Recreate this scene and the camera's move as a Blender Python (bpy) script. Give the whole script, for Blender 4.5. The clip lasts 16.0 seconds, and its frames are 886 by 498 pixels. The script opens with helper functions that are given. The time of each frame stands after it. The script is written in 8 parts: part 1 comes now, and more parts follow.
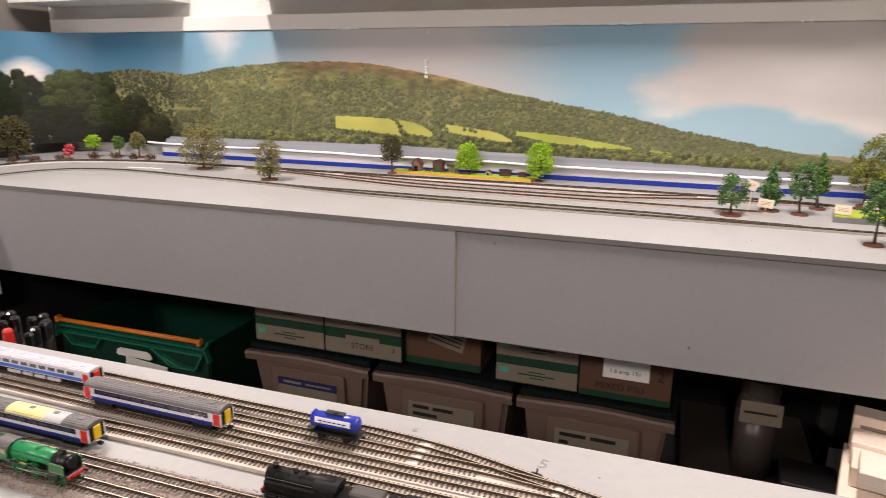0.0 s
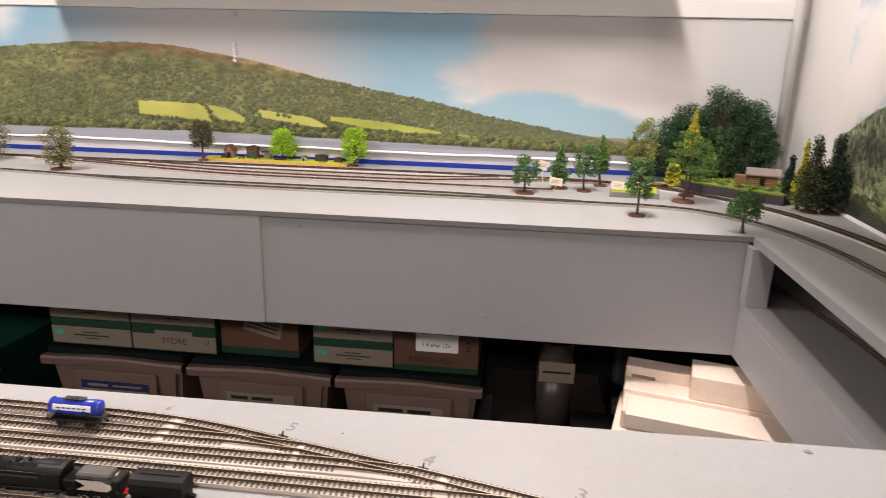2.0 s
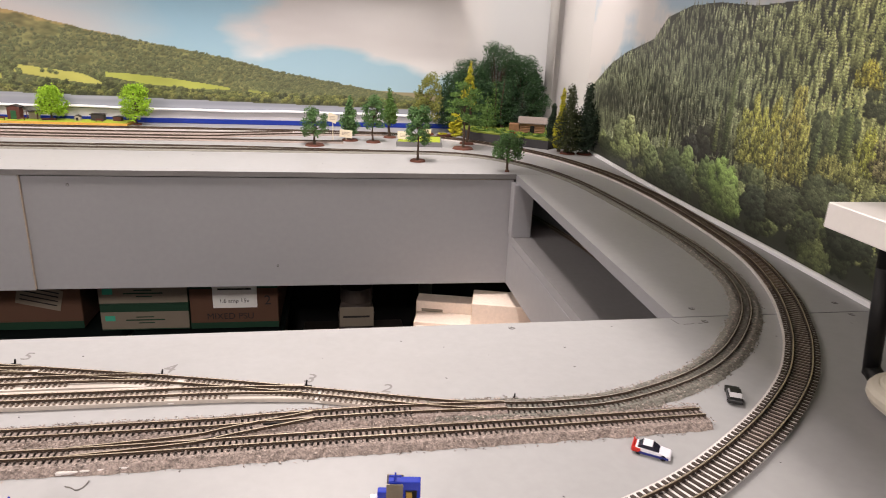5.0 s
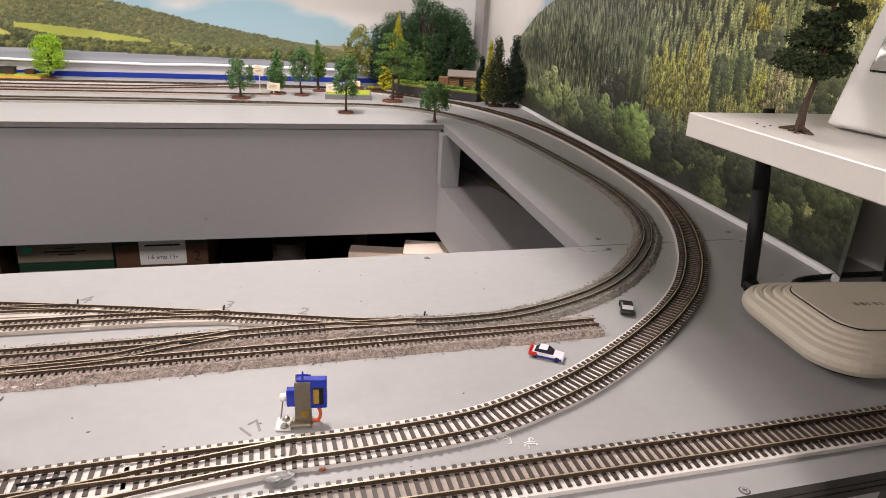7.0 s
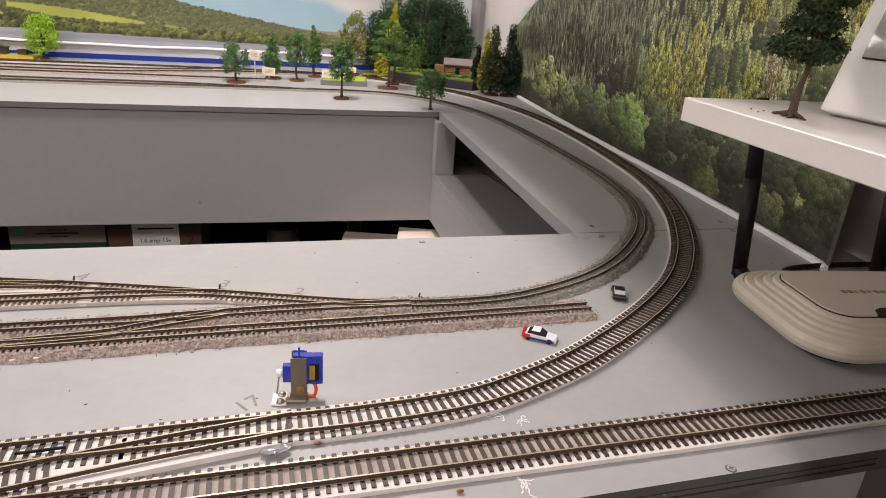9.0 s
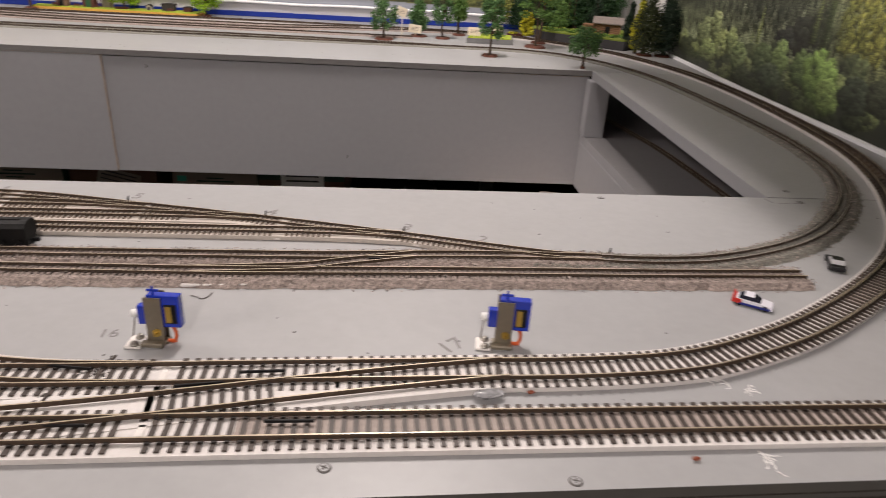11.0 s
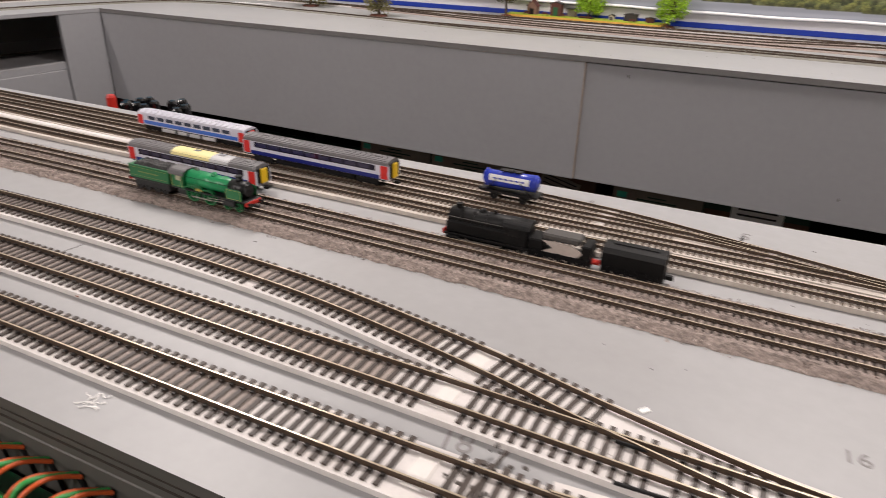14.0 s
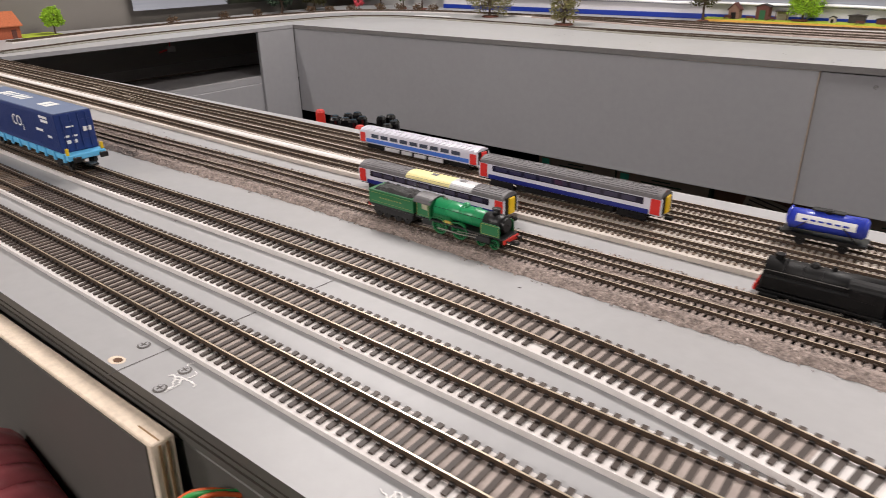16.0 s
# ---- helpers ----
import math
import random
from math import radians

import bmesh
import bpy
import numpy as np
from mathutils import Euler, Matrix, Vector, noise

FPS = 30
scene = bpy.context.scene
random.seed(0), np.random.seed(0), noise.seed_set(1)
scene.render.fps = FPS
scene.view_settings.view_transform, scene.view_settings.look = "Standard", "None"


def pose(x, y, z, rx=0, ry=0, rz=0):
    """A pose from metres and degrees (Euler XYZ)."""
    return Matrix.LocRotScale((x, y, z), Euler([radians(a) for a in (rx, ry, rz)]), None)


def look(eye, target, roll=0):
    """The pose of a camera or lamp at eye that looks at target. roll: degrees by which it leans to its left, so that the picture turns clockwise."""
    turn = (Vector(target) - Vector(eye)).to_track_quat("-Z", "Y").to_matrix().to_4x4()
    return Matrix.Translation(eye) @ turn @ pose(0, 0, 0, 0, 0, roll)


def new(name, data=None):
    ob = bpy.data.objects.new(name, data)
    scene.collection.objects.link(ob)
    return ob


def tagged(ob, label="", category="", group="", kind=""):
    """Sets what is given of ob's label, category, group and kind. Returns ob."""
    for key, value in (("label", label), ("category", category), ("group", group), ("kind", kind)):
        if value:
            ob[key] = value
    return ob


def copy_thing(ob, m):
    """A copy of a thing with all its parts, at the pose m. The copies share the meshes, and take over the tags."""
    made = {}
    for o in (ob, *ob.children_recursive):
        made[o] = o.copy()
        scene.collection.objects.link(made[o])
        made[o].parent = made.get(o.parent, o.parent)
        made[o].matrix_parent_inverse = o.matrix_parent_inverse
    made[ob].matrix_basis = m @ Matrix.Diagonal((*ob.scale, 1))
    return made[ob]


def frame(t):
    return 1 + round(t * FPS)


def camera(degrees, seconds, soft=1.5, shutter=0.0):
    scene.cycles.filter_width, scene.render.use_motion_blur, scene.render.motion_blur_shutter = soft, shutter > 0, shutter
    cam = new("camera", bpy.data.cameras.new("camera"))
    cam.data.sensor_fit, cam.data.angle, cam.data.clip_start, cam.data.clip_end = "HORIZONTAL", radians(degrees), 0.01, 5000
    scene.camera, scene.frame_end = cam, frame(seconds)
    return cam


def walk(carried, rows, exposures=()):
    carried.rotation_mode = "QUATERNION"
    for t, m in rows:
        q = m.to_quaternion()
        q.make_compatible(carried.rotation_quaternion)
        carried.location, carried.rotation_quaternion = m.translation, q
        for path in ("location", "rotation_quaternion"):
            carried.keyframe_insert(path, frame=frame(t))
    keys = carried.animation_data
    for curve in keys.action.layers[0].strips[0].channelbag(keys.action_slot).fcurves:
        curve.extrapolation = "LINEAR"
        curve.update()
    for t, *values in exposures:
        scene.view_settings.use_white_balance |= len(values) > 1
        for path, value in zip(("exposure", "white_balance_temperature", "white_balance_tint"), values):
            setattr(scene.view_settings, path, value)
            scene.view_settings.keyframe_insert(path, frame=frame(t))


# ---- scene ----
EXPO = ((0.0, -0.24, 6720, 12), (2.5, -0.22, 6600, 11), (4.0, -0.14, 6540, 10.5), (6.5, -0.28, 6500, 10), (8.0, -0.34, 6500, 10), (10.5, -0.60, 6500, 10), (12.5, -0.77, 6480, 10), (14.0, -0.60, 6380, 9), (16.0, -0.47, 6260, 7.5))
cam = camera(68.2, 16.0, soft=0.5, shutter=0.5)
PATH = [
    (0, (0.0529, 0.0134, 1.2270), (-0.2752, 0.9210, 0.9650), 0.44),
    (0.5, (0.0750, 0.0129, 1.2283), (-0.1972, 0.9376, 0.9622), 1.09),
    (1, (0.1040, 0.0141, 1.2287), (-0.1066, 0.9554, 0.9648), 1.80),
    (1.5, (0.1272, 0.0115, 1.2283), (-0.0306, 0.9626, 0.9628), 1.68),
    (2, (0.1505, 0.0038, 1.2223), (0.0437, 0.9593, 0.9473), 1.53),
    (2.5, (0.1680, -0.0025, 1.2170), (0.1134, 0.9558, 0.9365), 1.42),
    (3, (0.1882, -0.0161, 1.2110), (0.1861, 0.9419, 0.9240), 1.23),
    (3.5, (0.2058, -0.0321, 1.2069), (0.2525, 0.9225, 0.9124), 1.02),
    (4, (0.2188, -0.0432, 1.2021), (0.3076, 0.9061, 0.9003), 1.48),
    (6.5, (0.2540, -0.0954, 1.1782), (0.4706, 0.8189, 0.8360), 2.85),
    (7, (0.2577, -0.1040, 1.1728), (0.4936, 0.7996, 0.8152), 3.12),
    (7.5, (0.2587, -0.1072, 1.1738), (0.5083, 0.7929, 0.8168), 4.20),
    (8, (0.2575, -0.1108, 1.1738), (0.5116, 0.7898, 0.8211), 4.25),
    (10.5, (0.2212, -0.1025, 1.1456), (0.3785, 0.7939, 0.7312), 3.25),
    (11, (0.1965, -0.0828, 1.1377), (0.2770, 0.8204, 0.7161), 3.46),
    (11.5, (0.1698, -0.0747, 1.1332), (0.1815, 0.8262, 0.6994), 3.22),
    (12, (0.1403, -0.0631, 1.1297), (0.0693, 0.8301, 0.6856), 2.95),
    (12.5, (0.1036, -0.0493, 1.1240), (-0.0536, 0.8319, 0.6783), 3.05),
    (13, (0.0526, -0.0347, 1.1171), (-0.2052, 0.8237, 0.6735), 2.95),
    (13.5, (0.0110, -0.0225, 1.1134), (-0.3229, 0.8131, 0.6772), 2.21),
    (14, (-0.0276, -0.0092, 1.1080), (-0.4340, 0.8003, 0.6843), 1.68),
    (14.5, (-0.0589, -0.0027, 1.1077), (-0.5278, 0.7765, 0.6918), 0.86),
    (15, (-0.0906, 0.0015, 1.1043), (-0.6066, 0.7532, 0.6937), 0.24),
    (15.5, (-0.1140, 0.0071, 1.1002), (-0.6749, 0.7262, 0.6900), -0.82),
    (16, (-0.1394, 0.0088, 1.0981), (-0.7280, 0.7047, 0.6868), -1.21),
]
walk(cam, [(t, look(eye, target, roll)) for t, eye, target, roll in PATH], exposures=EXPO)

# ---------------------------------------------------------------- light
T = 0.92          # height of the layout's top surface
world = bpy.data.worlds.new("room_dark")
world.use_nodes = True
world.node_tree.nodes["Background"].inputs[0].default_value = (0.9, 0.92, 1.0, 1)
world.node_tree.nodes["Background"].inputs[1].default_value = 0.008
scene.world = world


def tube_light(x, y, z, sx, sy, watts, rgb=(1.0, 0.892, 0.845)):
    la = bpy.data.lights.new("unseen_tube", "AREA")
    la.shape, la.size, la.size_y, la.energy, la.color = "RECTANGLE", sx, sy, watts, rgb
    ob = new("unseen_tube", la)
    ob.matrix_world = pose(x, y, z)
    return ob


tube_light(-1.42, 1.10, 2.27, 0.14, 0.6, 37)
tube_light(0.20, 1.10, 2.27, 0.14, 0.6, 38)
# Rear pair: unseen lights added behind the camera to brighten the fascia.
tube_light(-2.08, -1.75, 2.27, 0.14, 0.9, 108)
tube_light(0.14, -1.75, 2.27, 0.14, 0.9, 78)


# ---------------------------------------------------------------- materials
def lin(c):
    c = c / 255.0
    return c / 12.92 if c <= 0.04045 else ((c + 0.055) / 1.055) ** 2.4


def rgb(r, g, b):
    return (lin(r), lin(g), lin(b), 1.0)


MATS = {}


def mat(name, col, rough=0.6, metal=0.0, var=0.12, scale=30.0, fine=400.0, bump=0.0, bscale=600.0, spec=0.5, per=0.0, island=False, dirt=None, dscale=6.0, damount=0.3):
    """Painted or moulded surface: base colour with coarse and fine variation, optional stains, bump, and a shift per piece."""
    if name in MATS:
        return MATS[name]
    m = bpy.data.materials.new(name)
    m.use_nodes = True
    nt = m.node_tree
    N, L = nt.nodes, nt.links
    b = N["Principled BSDF"]
    b.inputs["Roughness"].default_value = rough
    b.inputs["Metallic"].default_value = metal
    b.inputs["Specular IOR Level"].default_value = spec
    tc = N.new("ShaderNodeTexCoord")
    n1 = N.new("ShaderNodeTexNoise")
    n1.inputs["Scale"].default_value, n1.inputs["Detail"].default_value = scale, 4
    n2 = N.new("ShaderNodeTexNoise")
    n2.inputs["Scale"].default_value, n2.inputs["Detail"].default_value = fine, 2
    L.new(tc.outputs["Object"], n1.inputs["Vector"])
    L.new(tc.outputs["Object"], n2.inputs["Vector"])
    add = N.new("ShaderNodeMath")
    add.operation = "ADD"
    L.new(n1.outputs["Fac"], add.inputs[0])
    L.new(n2.outputs["Fac"], add.inputs[1])
    mr = N.new("ShaderNodeMapRange")
    mr.inputs["From Min"].default_value, mr.inputs["From Max"].default_value = 0.6, 1.4
    mr.inputs["To Min"].default_value, mr.inputs["To Max"].default_value = 1 - var, 1 + var
    L.new(add.outputs[0], mr.inputs["Value"])
    val = mr.outputs[0]
    if per:
        if island:
            src = N.new("ShaderNodeNewGeometry").outputs["Random Per Island"]
        else:
            src = N.new("ShaderNodeObjectInfo").outputs["Random"]
        pr = N.new("ShaderNodeMapRange")
        pr.inputs["To Min"].default_value, pr.inputs["To Max"].default_value = 1 - per, 1 + per
        L.new(src, pr.inputs["Value"])
        mu = N.new("ShaderNodeMath")
        mu.operation = "MULTIPLY"
        L.new(val, mu.inputs[0])
        L.new(pr.outputs[0], mu.inputs[1])
        val = mu.outputs[0]
    vm = N.new("ShaderNodeVectorMath")
    vm.operation = "SCALE"
    vm.inputs[0].default_value = col[:3]
    L.new(val, vm.inputs["Scale"])
    out = vm.outputs[0]
    if dirt:
        n3 = N.new("ShaderNodeTexNoise")
        n3.inputs["Scale"].default_value, n3.inputs["Detail"].default_value, n3.inputs["Roughness"].default_value = dscale, 6, 0.65
        L.new(tc.outputs["Object"], n3.inputs["Vector"])
        cr = N.new("ShaderNodeMapRange")
        cr.inputs["From Min"].default_value, cr.inputs["From Max"].default_value = 0.5, 0.75
        cr.inputs["To Max"].default_value = damount
        L.new(n3.outputs["Fac"], cr.inputs["Value"])
        mx = N.new("ShaderNodeMix")
        mx.data_type = "RGBA"
        L.new(cr.outputs[0], mx.inputs["Factor"])
        L.new(out, mx.inputs[6])
        mx.inputs[7].default_value = dirt
        out = mx.outputs[2]
    L.new(out, b.inputs["Base Color"])
    if bump:
        n4 = N.new("ShaderNodeTexNoise")
        n4.inputs["Scale"].default_value, n4.inputs["Detail"].default_value = bscale, 3
        L.new(tc.outputs["Object"], n4.inputs["Vector"])
        bp = N.new("ShaderNodeBump")
        bp.inputs["Strength"].default_value, bp.inputs["Distance"].default_value = bump, 0.001
        L.new(n4.outputs["Fac"], bp.inputs["Height"])
        L.new(bp.outputs["Normal"], b.inputs["Normal"])
    MATS[name] = m
    return m


def print_mat(name, rough=0.36):
    """Printed sheet: colours come from the sheet's own colour attribute."""
    m = bpy.data.materials.new(name)
    m.use_nodes = True
    N, L = m.node_tree.nodes, m.node_tree.links
    b = N["Principled BSDF"]
    b.inputs["Roughness"].default_value = rough
    a = N.new("ShaderNodeAttribute")
    a.attribute_name = "ink"
    L.new(a.outputs["Color"], b.inputs["Base Color"])
    return m


HOLE = mat("screw_recess", rgb(92, 88, 86), 0.7, var=0.2)
GREY = mat("grey_baseboard_paint", rgb(160, 160, 161), 0.42, var=0.05, scale=5, fine=120, bump=0.15, bscale=90, dirt=rgb(140, 136, 132), dscale=4, damount=0.25)
FASCIA = mat("grey_fascia_paint", rgb(154, 154, 157), 0.5, var=0.04, scale=6, fine=80, bump=0.12, bscale=60, dirt=rgb(130, 126, 126), dscale=3, damount=0.2)
# Deck grey darkened to carry the shade inside the tunnel openings.
DECK = mat("shaded_deck_grey", rgb(124, 122, 123), 0.6, var=0.06, scale=8, fine=100)
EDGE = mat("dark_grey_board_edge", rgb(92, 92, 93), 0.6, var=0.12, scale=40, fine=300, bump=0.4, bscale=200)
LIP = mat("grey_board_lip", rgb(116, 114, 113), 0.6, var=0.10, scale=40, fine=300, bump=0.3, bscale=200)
# Front fascia and near-board sides: darker grey than the board tops.
FRONT = mat("dark_front_grey", rgb(82, 80, 76), 0.55, var=0.06, scale=10, fine=90, bump=0.1)
WALLP = mat("white_wall_paint", rgb(214, 212, 210), 0.7, var=0.03, scale=4, fine=200)
BLUE = mat("royal_blue_paint", rgb(8, 44, 140), 0.4, var=0.06, scale=20)
WHITE = mat("white_plastic", rgb(235, 235, 232), 0.4, var=0.03)
ROOMW = mat("drab_room_wall", rgb(116, 112, 107), 0.8, var=0.05, scale=4)
FLOORM = mat("dark_carpet", rgb(60, 58, 58), 0.9, var=0.25, scale=40, fine=300)
CEIL = mat("ceiling_white", rgb(160, 158, 154), 0.8, var=0.03)
BED_W = mat("white_trackbed", rgb(216, 211, 208), 0.65, var=0.07, scale=60, dirt=rgb(160, 150, 142), dscale=30, damount=0.35)
WASH = mat("taupe_weathering", rgb(164, 152, 145), 0.8, var=0.16, scale=90, fine=500, dirt=rgb(178, 168, 160), dscale=25, damount=0.5)
BED_Y = mat("grubby_trackbed", rgb(194, 185, 176), 0.7, var=0.12, scale=60, dirt=rgb(136, 125, 116), dscale=30, damount=0.5)
BED_B = mat("grey_ballast", rgb(146, 133, 126), 0.9, var=0.7, scale=350, fine=900, bump=1.0, bscale=700)
BED_G = mat("greenish_ballast", rgb(122, 120, 112), 0.9, var=0.6, scale=350, fine=900, bump=1.0, bscale=700)
SLEEP = mat("sleeper_plastic", rgb(64, 54, 48), 0.5, var=0.2, scale=120, fine=900, per=0.14, dirt=rgb(112, 100, 92), dscale=60, damount=0.3)
CHAIR_S = mat("small_rail_chair", rgb(62, 52, 45), 0.5, var=0.2, scale=120)
CHAIR = mat("rail_chair_plastic", rgb(34, 28, 25), 0.5, var=0.2, scale=120)
SLEEP_I = mat("sleeper_plastic_small", rgb(100, 85, 72), 0.55, var=0.2, scale=120, per=0.18, island=True, dirt=rgb(102, 92, 82), dscale=60, damount=0.3)
RAIL = mat("nickel_rail", rgb(206, 192, 168), 0.28, metal=0.6, var=0.15, scale=80, fine=500)
RAIL_S = mat("bronzed_rail_side", rgb(76, 61, 49), 0.55, metal=0.1, var=0.2, scale=80, fine=500)
RAIL_D = mat("dull_rail", rgb(186, 178, 166), 0.42, metal=0.45, var=0.2, scale=80, fine=500)


# ---------------------------------------------------------------- mesh helpers
def finish(name, me, material, parent=None, label="", smooth=False):
    if material is not None:
        me.materials.append(material)
    if smooth:
        me.polygons.foreach_set("use_smooth", [True] * len(me.polygons))
    ob = new(name, me)
    if parent is not None:
        ob.parent = parent
    if label:
        tagged(ob, label)
    return ob


def part(name, bm, material, parent=None, label="", smooth=False):
    me = bpy.data.meshes.new(name)
    bm.to_mesh(me)
    bm.free()
    return finish(name, me, material, parent, label, smooth)


def thing(name, label, category, group="", kind="", m=None):
    ob = new(name)
    tagged(ob, label, category, group, kind)
    if m is not None:
        ob.matrix_basis = m
    return ob


def box(bm, x0, x1, y0, y1, z0, z1, bev=0.0, seg=1, m=None):
    r = bmesh.ops.create_cube(bm, size=1.0)
    vs = r["verts"]
    bmesh.ops.scale(bm, vec=(x1 - x0, y1 - y0, z1 - z0), verts=vs)
    bmesh.ops.translate(bm, vec=((x0 + x1) / 2, (y0 + y1) / 2, (z0 + z1) / 2), verts=vs)
    if bev:
        es = {e for v in vs for e in v.link_edges}
        g = bmesh.ops.bevel(bm, geom=list(es), offset=bev, segments=seg, affect="EDGES", profile=0.5)
        vs = list({v for fa in g["faces"] for v in fa.verts} | {v for v in vs if v.is_valid})
    if m is not None:
        bmesh.ops.transform(bm, matrix=m, verts=vs)
    return vs


def cyl(bm, p0, p1, r0, r1=None, n=12, caps=True):
    p0, p1 = Vector(p0), Vector(p1)
    r1 = r0 if r1 is None else r1
    d = p1 - p0
    r = bmesh.ops.create_cone(bm, cap_ends=caps, segments=n, radius1=r0, radius2=r1, depth=d.length)
    m = Matrix.Translation((p0 + p1) / 2) @ d.to_track_quat("Z", "Y").to_matrix().to_4x4()
    bmesh.ops.transform(bm, matrix=m, verts=r["verts"])
    return r["verts"]


def ball(bm, c, r, sub=2, sz=(1, 1, 1)):
    g = bmesh.ops.create_icosphere(bm, subdivisions=sub, radius=r)
    bmesh.ops.scale(bm, vec=sz, verts=g["verts"])
    bmesh.ops.translate(bm, vec=c, verts=g["verts"])
    return g["verts"]


def prism(bm, outline, axis, a, b):
    """Extrude a closed 2D outline along an axis from a to b. Outline coordinates are the other two axes in order."""
    def place(u, v, w):
        return {"x": (w, u, v), "y": (u, w, v), "z": (u, v, w)}[axis]
    va = [bm.verts.new(place(u, v, a)) for u, v in outline]
    vb = [bm.verts.new(place(u, v, b)) for u, v in outline]
    n = len(outline)
    for i in range(n):
        bm.faces.new((va[i], va[(i + 1) % n], vb[(i + 1) % n], vb[i]))
    bm.faces.new(va[::-1])
    bm.faces.new(vb)
    bmesh.ops.recalc_face_normals(bm, faces=bm.faces[:])
    return va + vb


def spline(ctrl, step=0.006):
    """Smooth line through control points (x, y), resampled at even steps."""
    p = np.array(ctrl, float)
    if len(p) == 2:
        d = np.linalg.norm(p[1] - p[0])
        u = np.linspace(0, 1, max(2, int(d / step)))
        return p[0] + (p[1] - p[0]) * u[:, None]
    q = np.vstack([2 * p[0] - p[1], p, 2 * p[-1] - p[-2]])
    out = []
    for i in range(1, len(q) - 2):
        a, b, c, d = q[i - 1], q[i], q[i + 1], q[i + 2]
        u = np.linspace(0, 1, 40, endpoint=False)[:, None]
        out.append(0.5 * (2 * b + (c - a) * u + (2 * a - 5 * b + 4 * c - d) * u ** 2 + (3 * b - a - 3 * c + d) * u ** 3))
    out = np.vstack(out + [p[-1:]])
    s = np.r_[0, np.cumsum(np.linalg.norm(np.diff(out, axis=0), axis=1))]
    w = np.linspace(0, s[-1], max(2, int(s[-1] / step) + 1))
    return np.c_[np.interp(w, s, out[:, 0]), np.interp(w, s, out[:, 1])]


def normals2(pts):
    t = np.gradient(pts, axis=0)
    t /= np.linalg.norm(t, axis=1)[:, None]
    return np.c_[-t[:, 1], t[:, 0]], t


def sweep_mesh(name, pts, section, jitter=0.0, shift=None):
    """Sweep a closed section of (offset, height) along a plan line."""
    n, _ = normals2(pts)
    k = len(section)
    sec = np.array(section, float)
    rng = np.random.RandomState(len(pts))
    off = sec[None, :, 0] + (rng.uniform(-jitter, jitter, (len(pts), k)) if jitter else 0)
    if shift is not None:
        off = off + shift[:, None]
    v = np.empty((len(pts), k, 3))
    v[:, :, :2] = pts[:, None, :] + n[:, None, :] * off[:, :, None]
    v[:, :, 2] = sec[None, :, 1]
    faces = []
    for i in range(len(pts) - 1):
        for j in range(k):
            a, b = i * k + j, i * k + (j + 1) % k
            faces.append((a, a + k, b + k, b))
    faces.append(tuple(range(k)))
    faces.append(tuple(range((len(pts) - 1) * k + k - 1, (len(pts) - 1) * k - 1, -1)))
    me = bpy.data.meshes.new(name)
    me.from_pydata(v.reshape(-1, 3).tolist(), [], faces)
    me.update()
    return me


# ---------------------------------------------------------------- room
X_R, X_L, Y_B, Y_F = 0.90, -2.23, 1.955, -1.9


def slab(name, x0, x1, y0, y1, z0, z1, material, label, category, kind="structure", bev=0.0):
    bm = bmesh.new()
    box(bm, x0, x1, y0, y1, z0, z1, bev)
    return tagged(part(name, bm, material), label, category, kind=kind)


slab("floor", X_L - 0.1, X_R + 0.8, Y_F - 0.1, Y_B + 0.1, -0.05, 0, FLOORM, "dark carpet floor under the layout", "floor")
slab("ceiling", X_L - 0.1, X_R + 0.8, Y_F - 0.1, Y_B + 0.1, 2.3, 2.4, CEIL, "plain white ceiling above the layout", "ceiling")
slab("wall_north", X_L - 0.1, X_R + 0.1, Y_B, Y_B + 0.1, 0, 2.3, WALLP, "off-white painted wall behind the backscene", "wall")
slab("wall_east", X_R, X_R + 0.1, 0.42, Y_B, 0, 2.3, WALLP, "off-white painted wall behind the forest print", "wall")
slab("wall_west", X_L - 0.1, X_L, Y_F, Y_B, 0, 2.3, ROOMW, "drab beige painted side wall", "wall")
slab("wall_south", X_L, X_R + 0.8, Y_F - 0.1, Y_F, 0, 2.3, ROOMW, "drab beige painted wall of the room", "wall")
slab("wall_east_recess", X_R + 0.7, X_R + 0.8, Y_F, 0.42, 0, 2.3, ROOMW, "drab beige painted wall beside the router", "wall")
slab("wall_recess_return", X_R + 0.1, X_R + 0.7, 0.42, 0.52, 0, 2.3, ROOMW, "drab beige painted return wall", "wall")


# ---------------------------------------------------------------- baseboards
SL = 0.0175


def ny(x, y):
    """The near board lies at a slight angle to the far one."""
    return y + SL * x


def front(x):
    """Front edge of the near board."""
    return 0.1222 + 0.034 * x


def board(name, outline, z0, z1, material, label, edge=None, kind="structure"):
    bm = bmesh.new()
    prism(bm, outline, "z", z0, z1)
    ob = part(name, bm, material)
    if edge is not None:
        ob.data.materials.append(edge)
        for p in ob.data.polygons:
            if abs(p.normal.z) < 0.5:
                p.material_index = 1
    return tagged(ob, label, "baseboard", kind=kind)


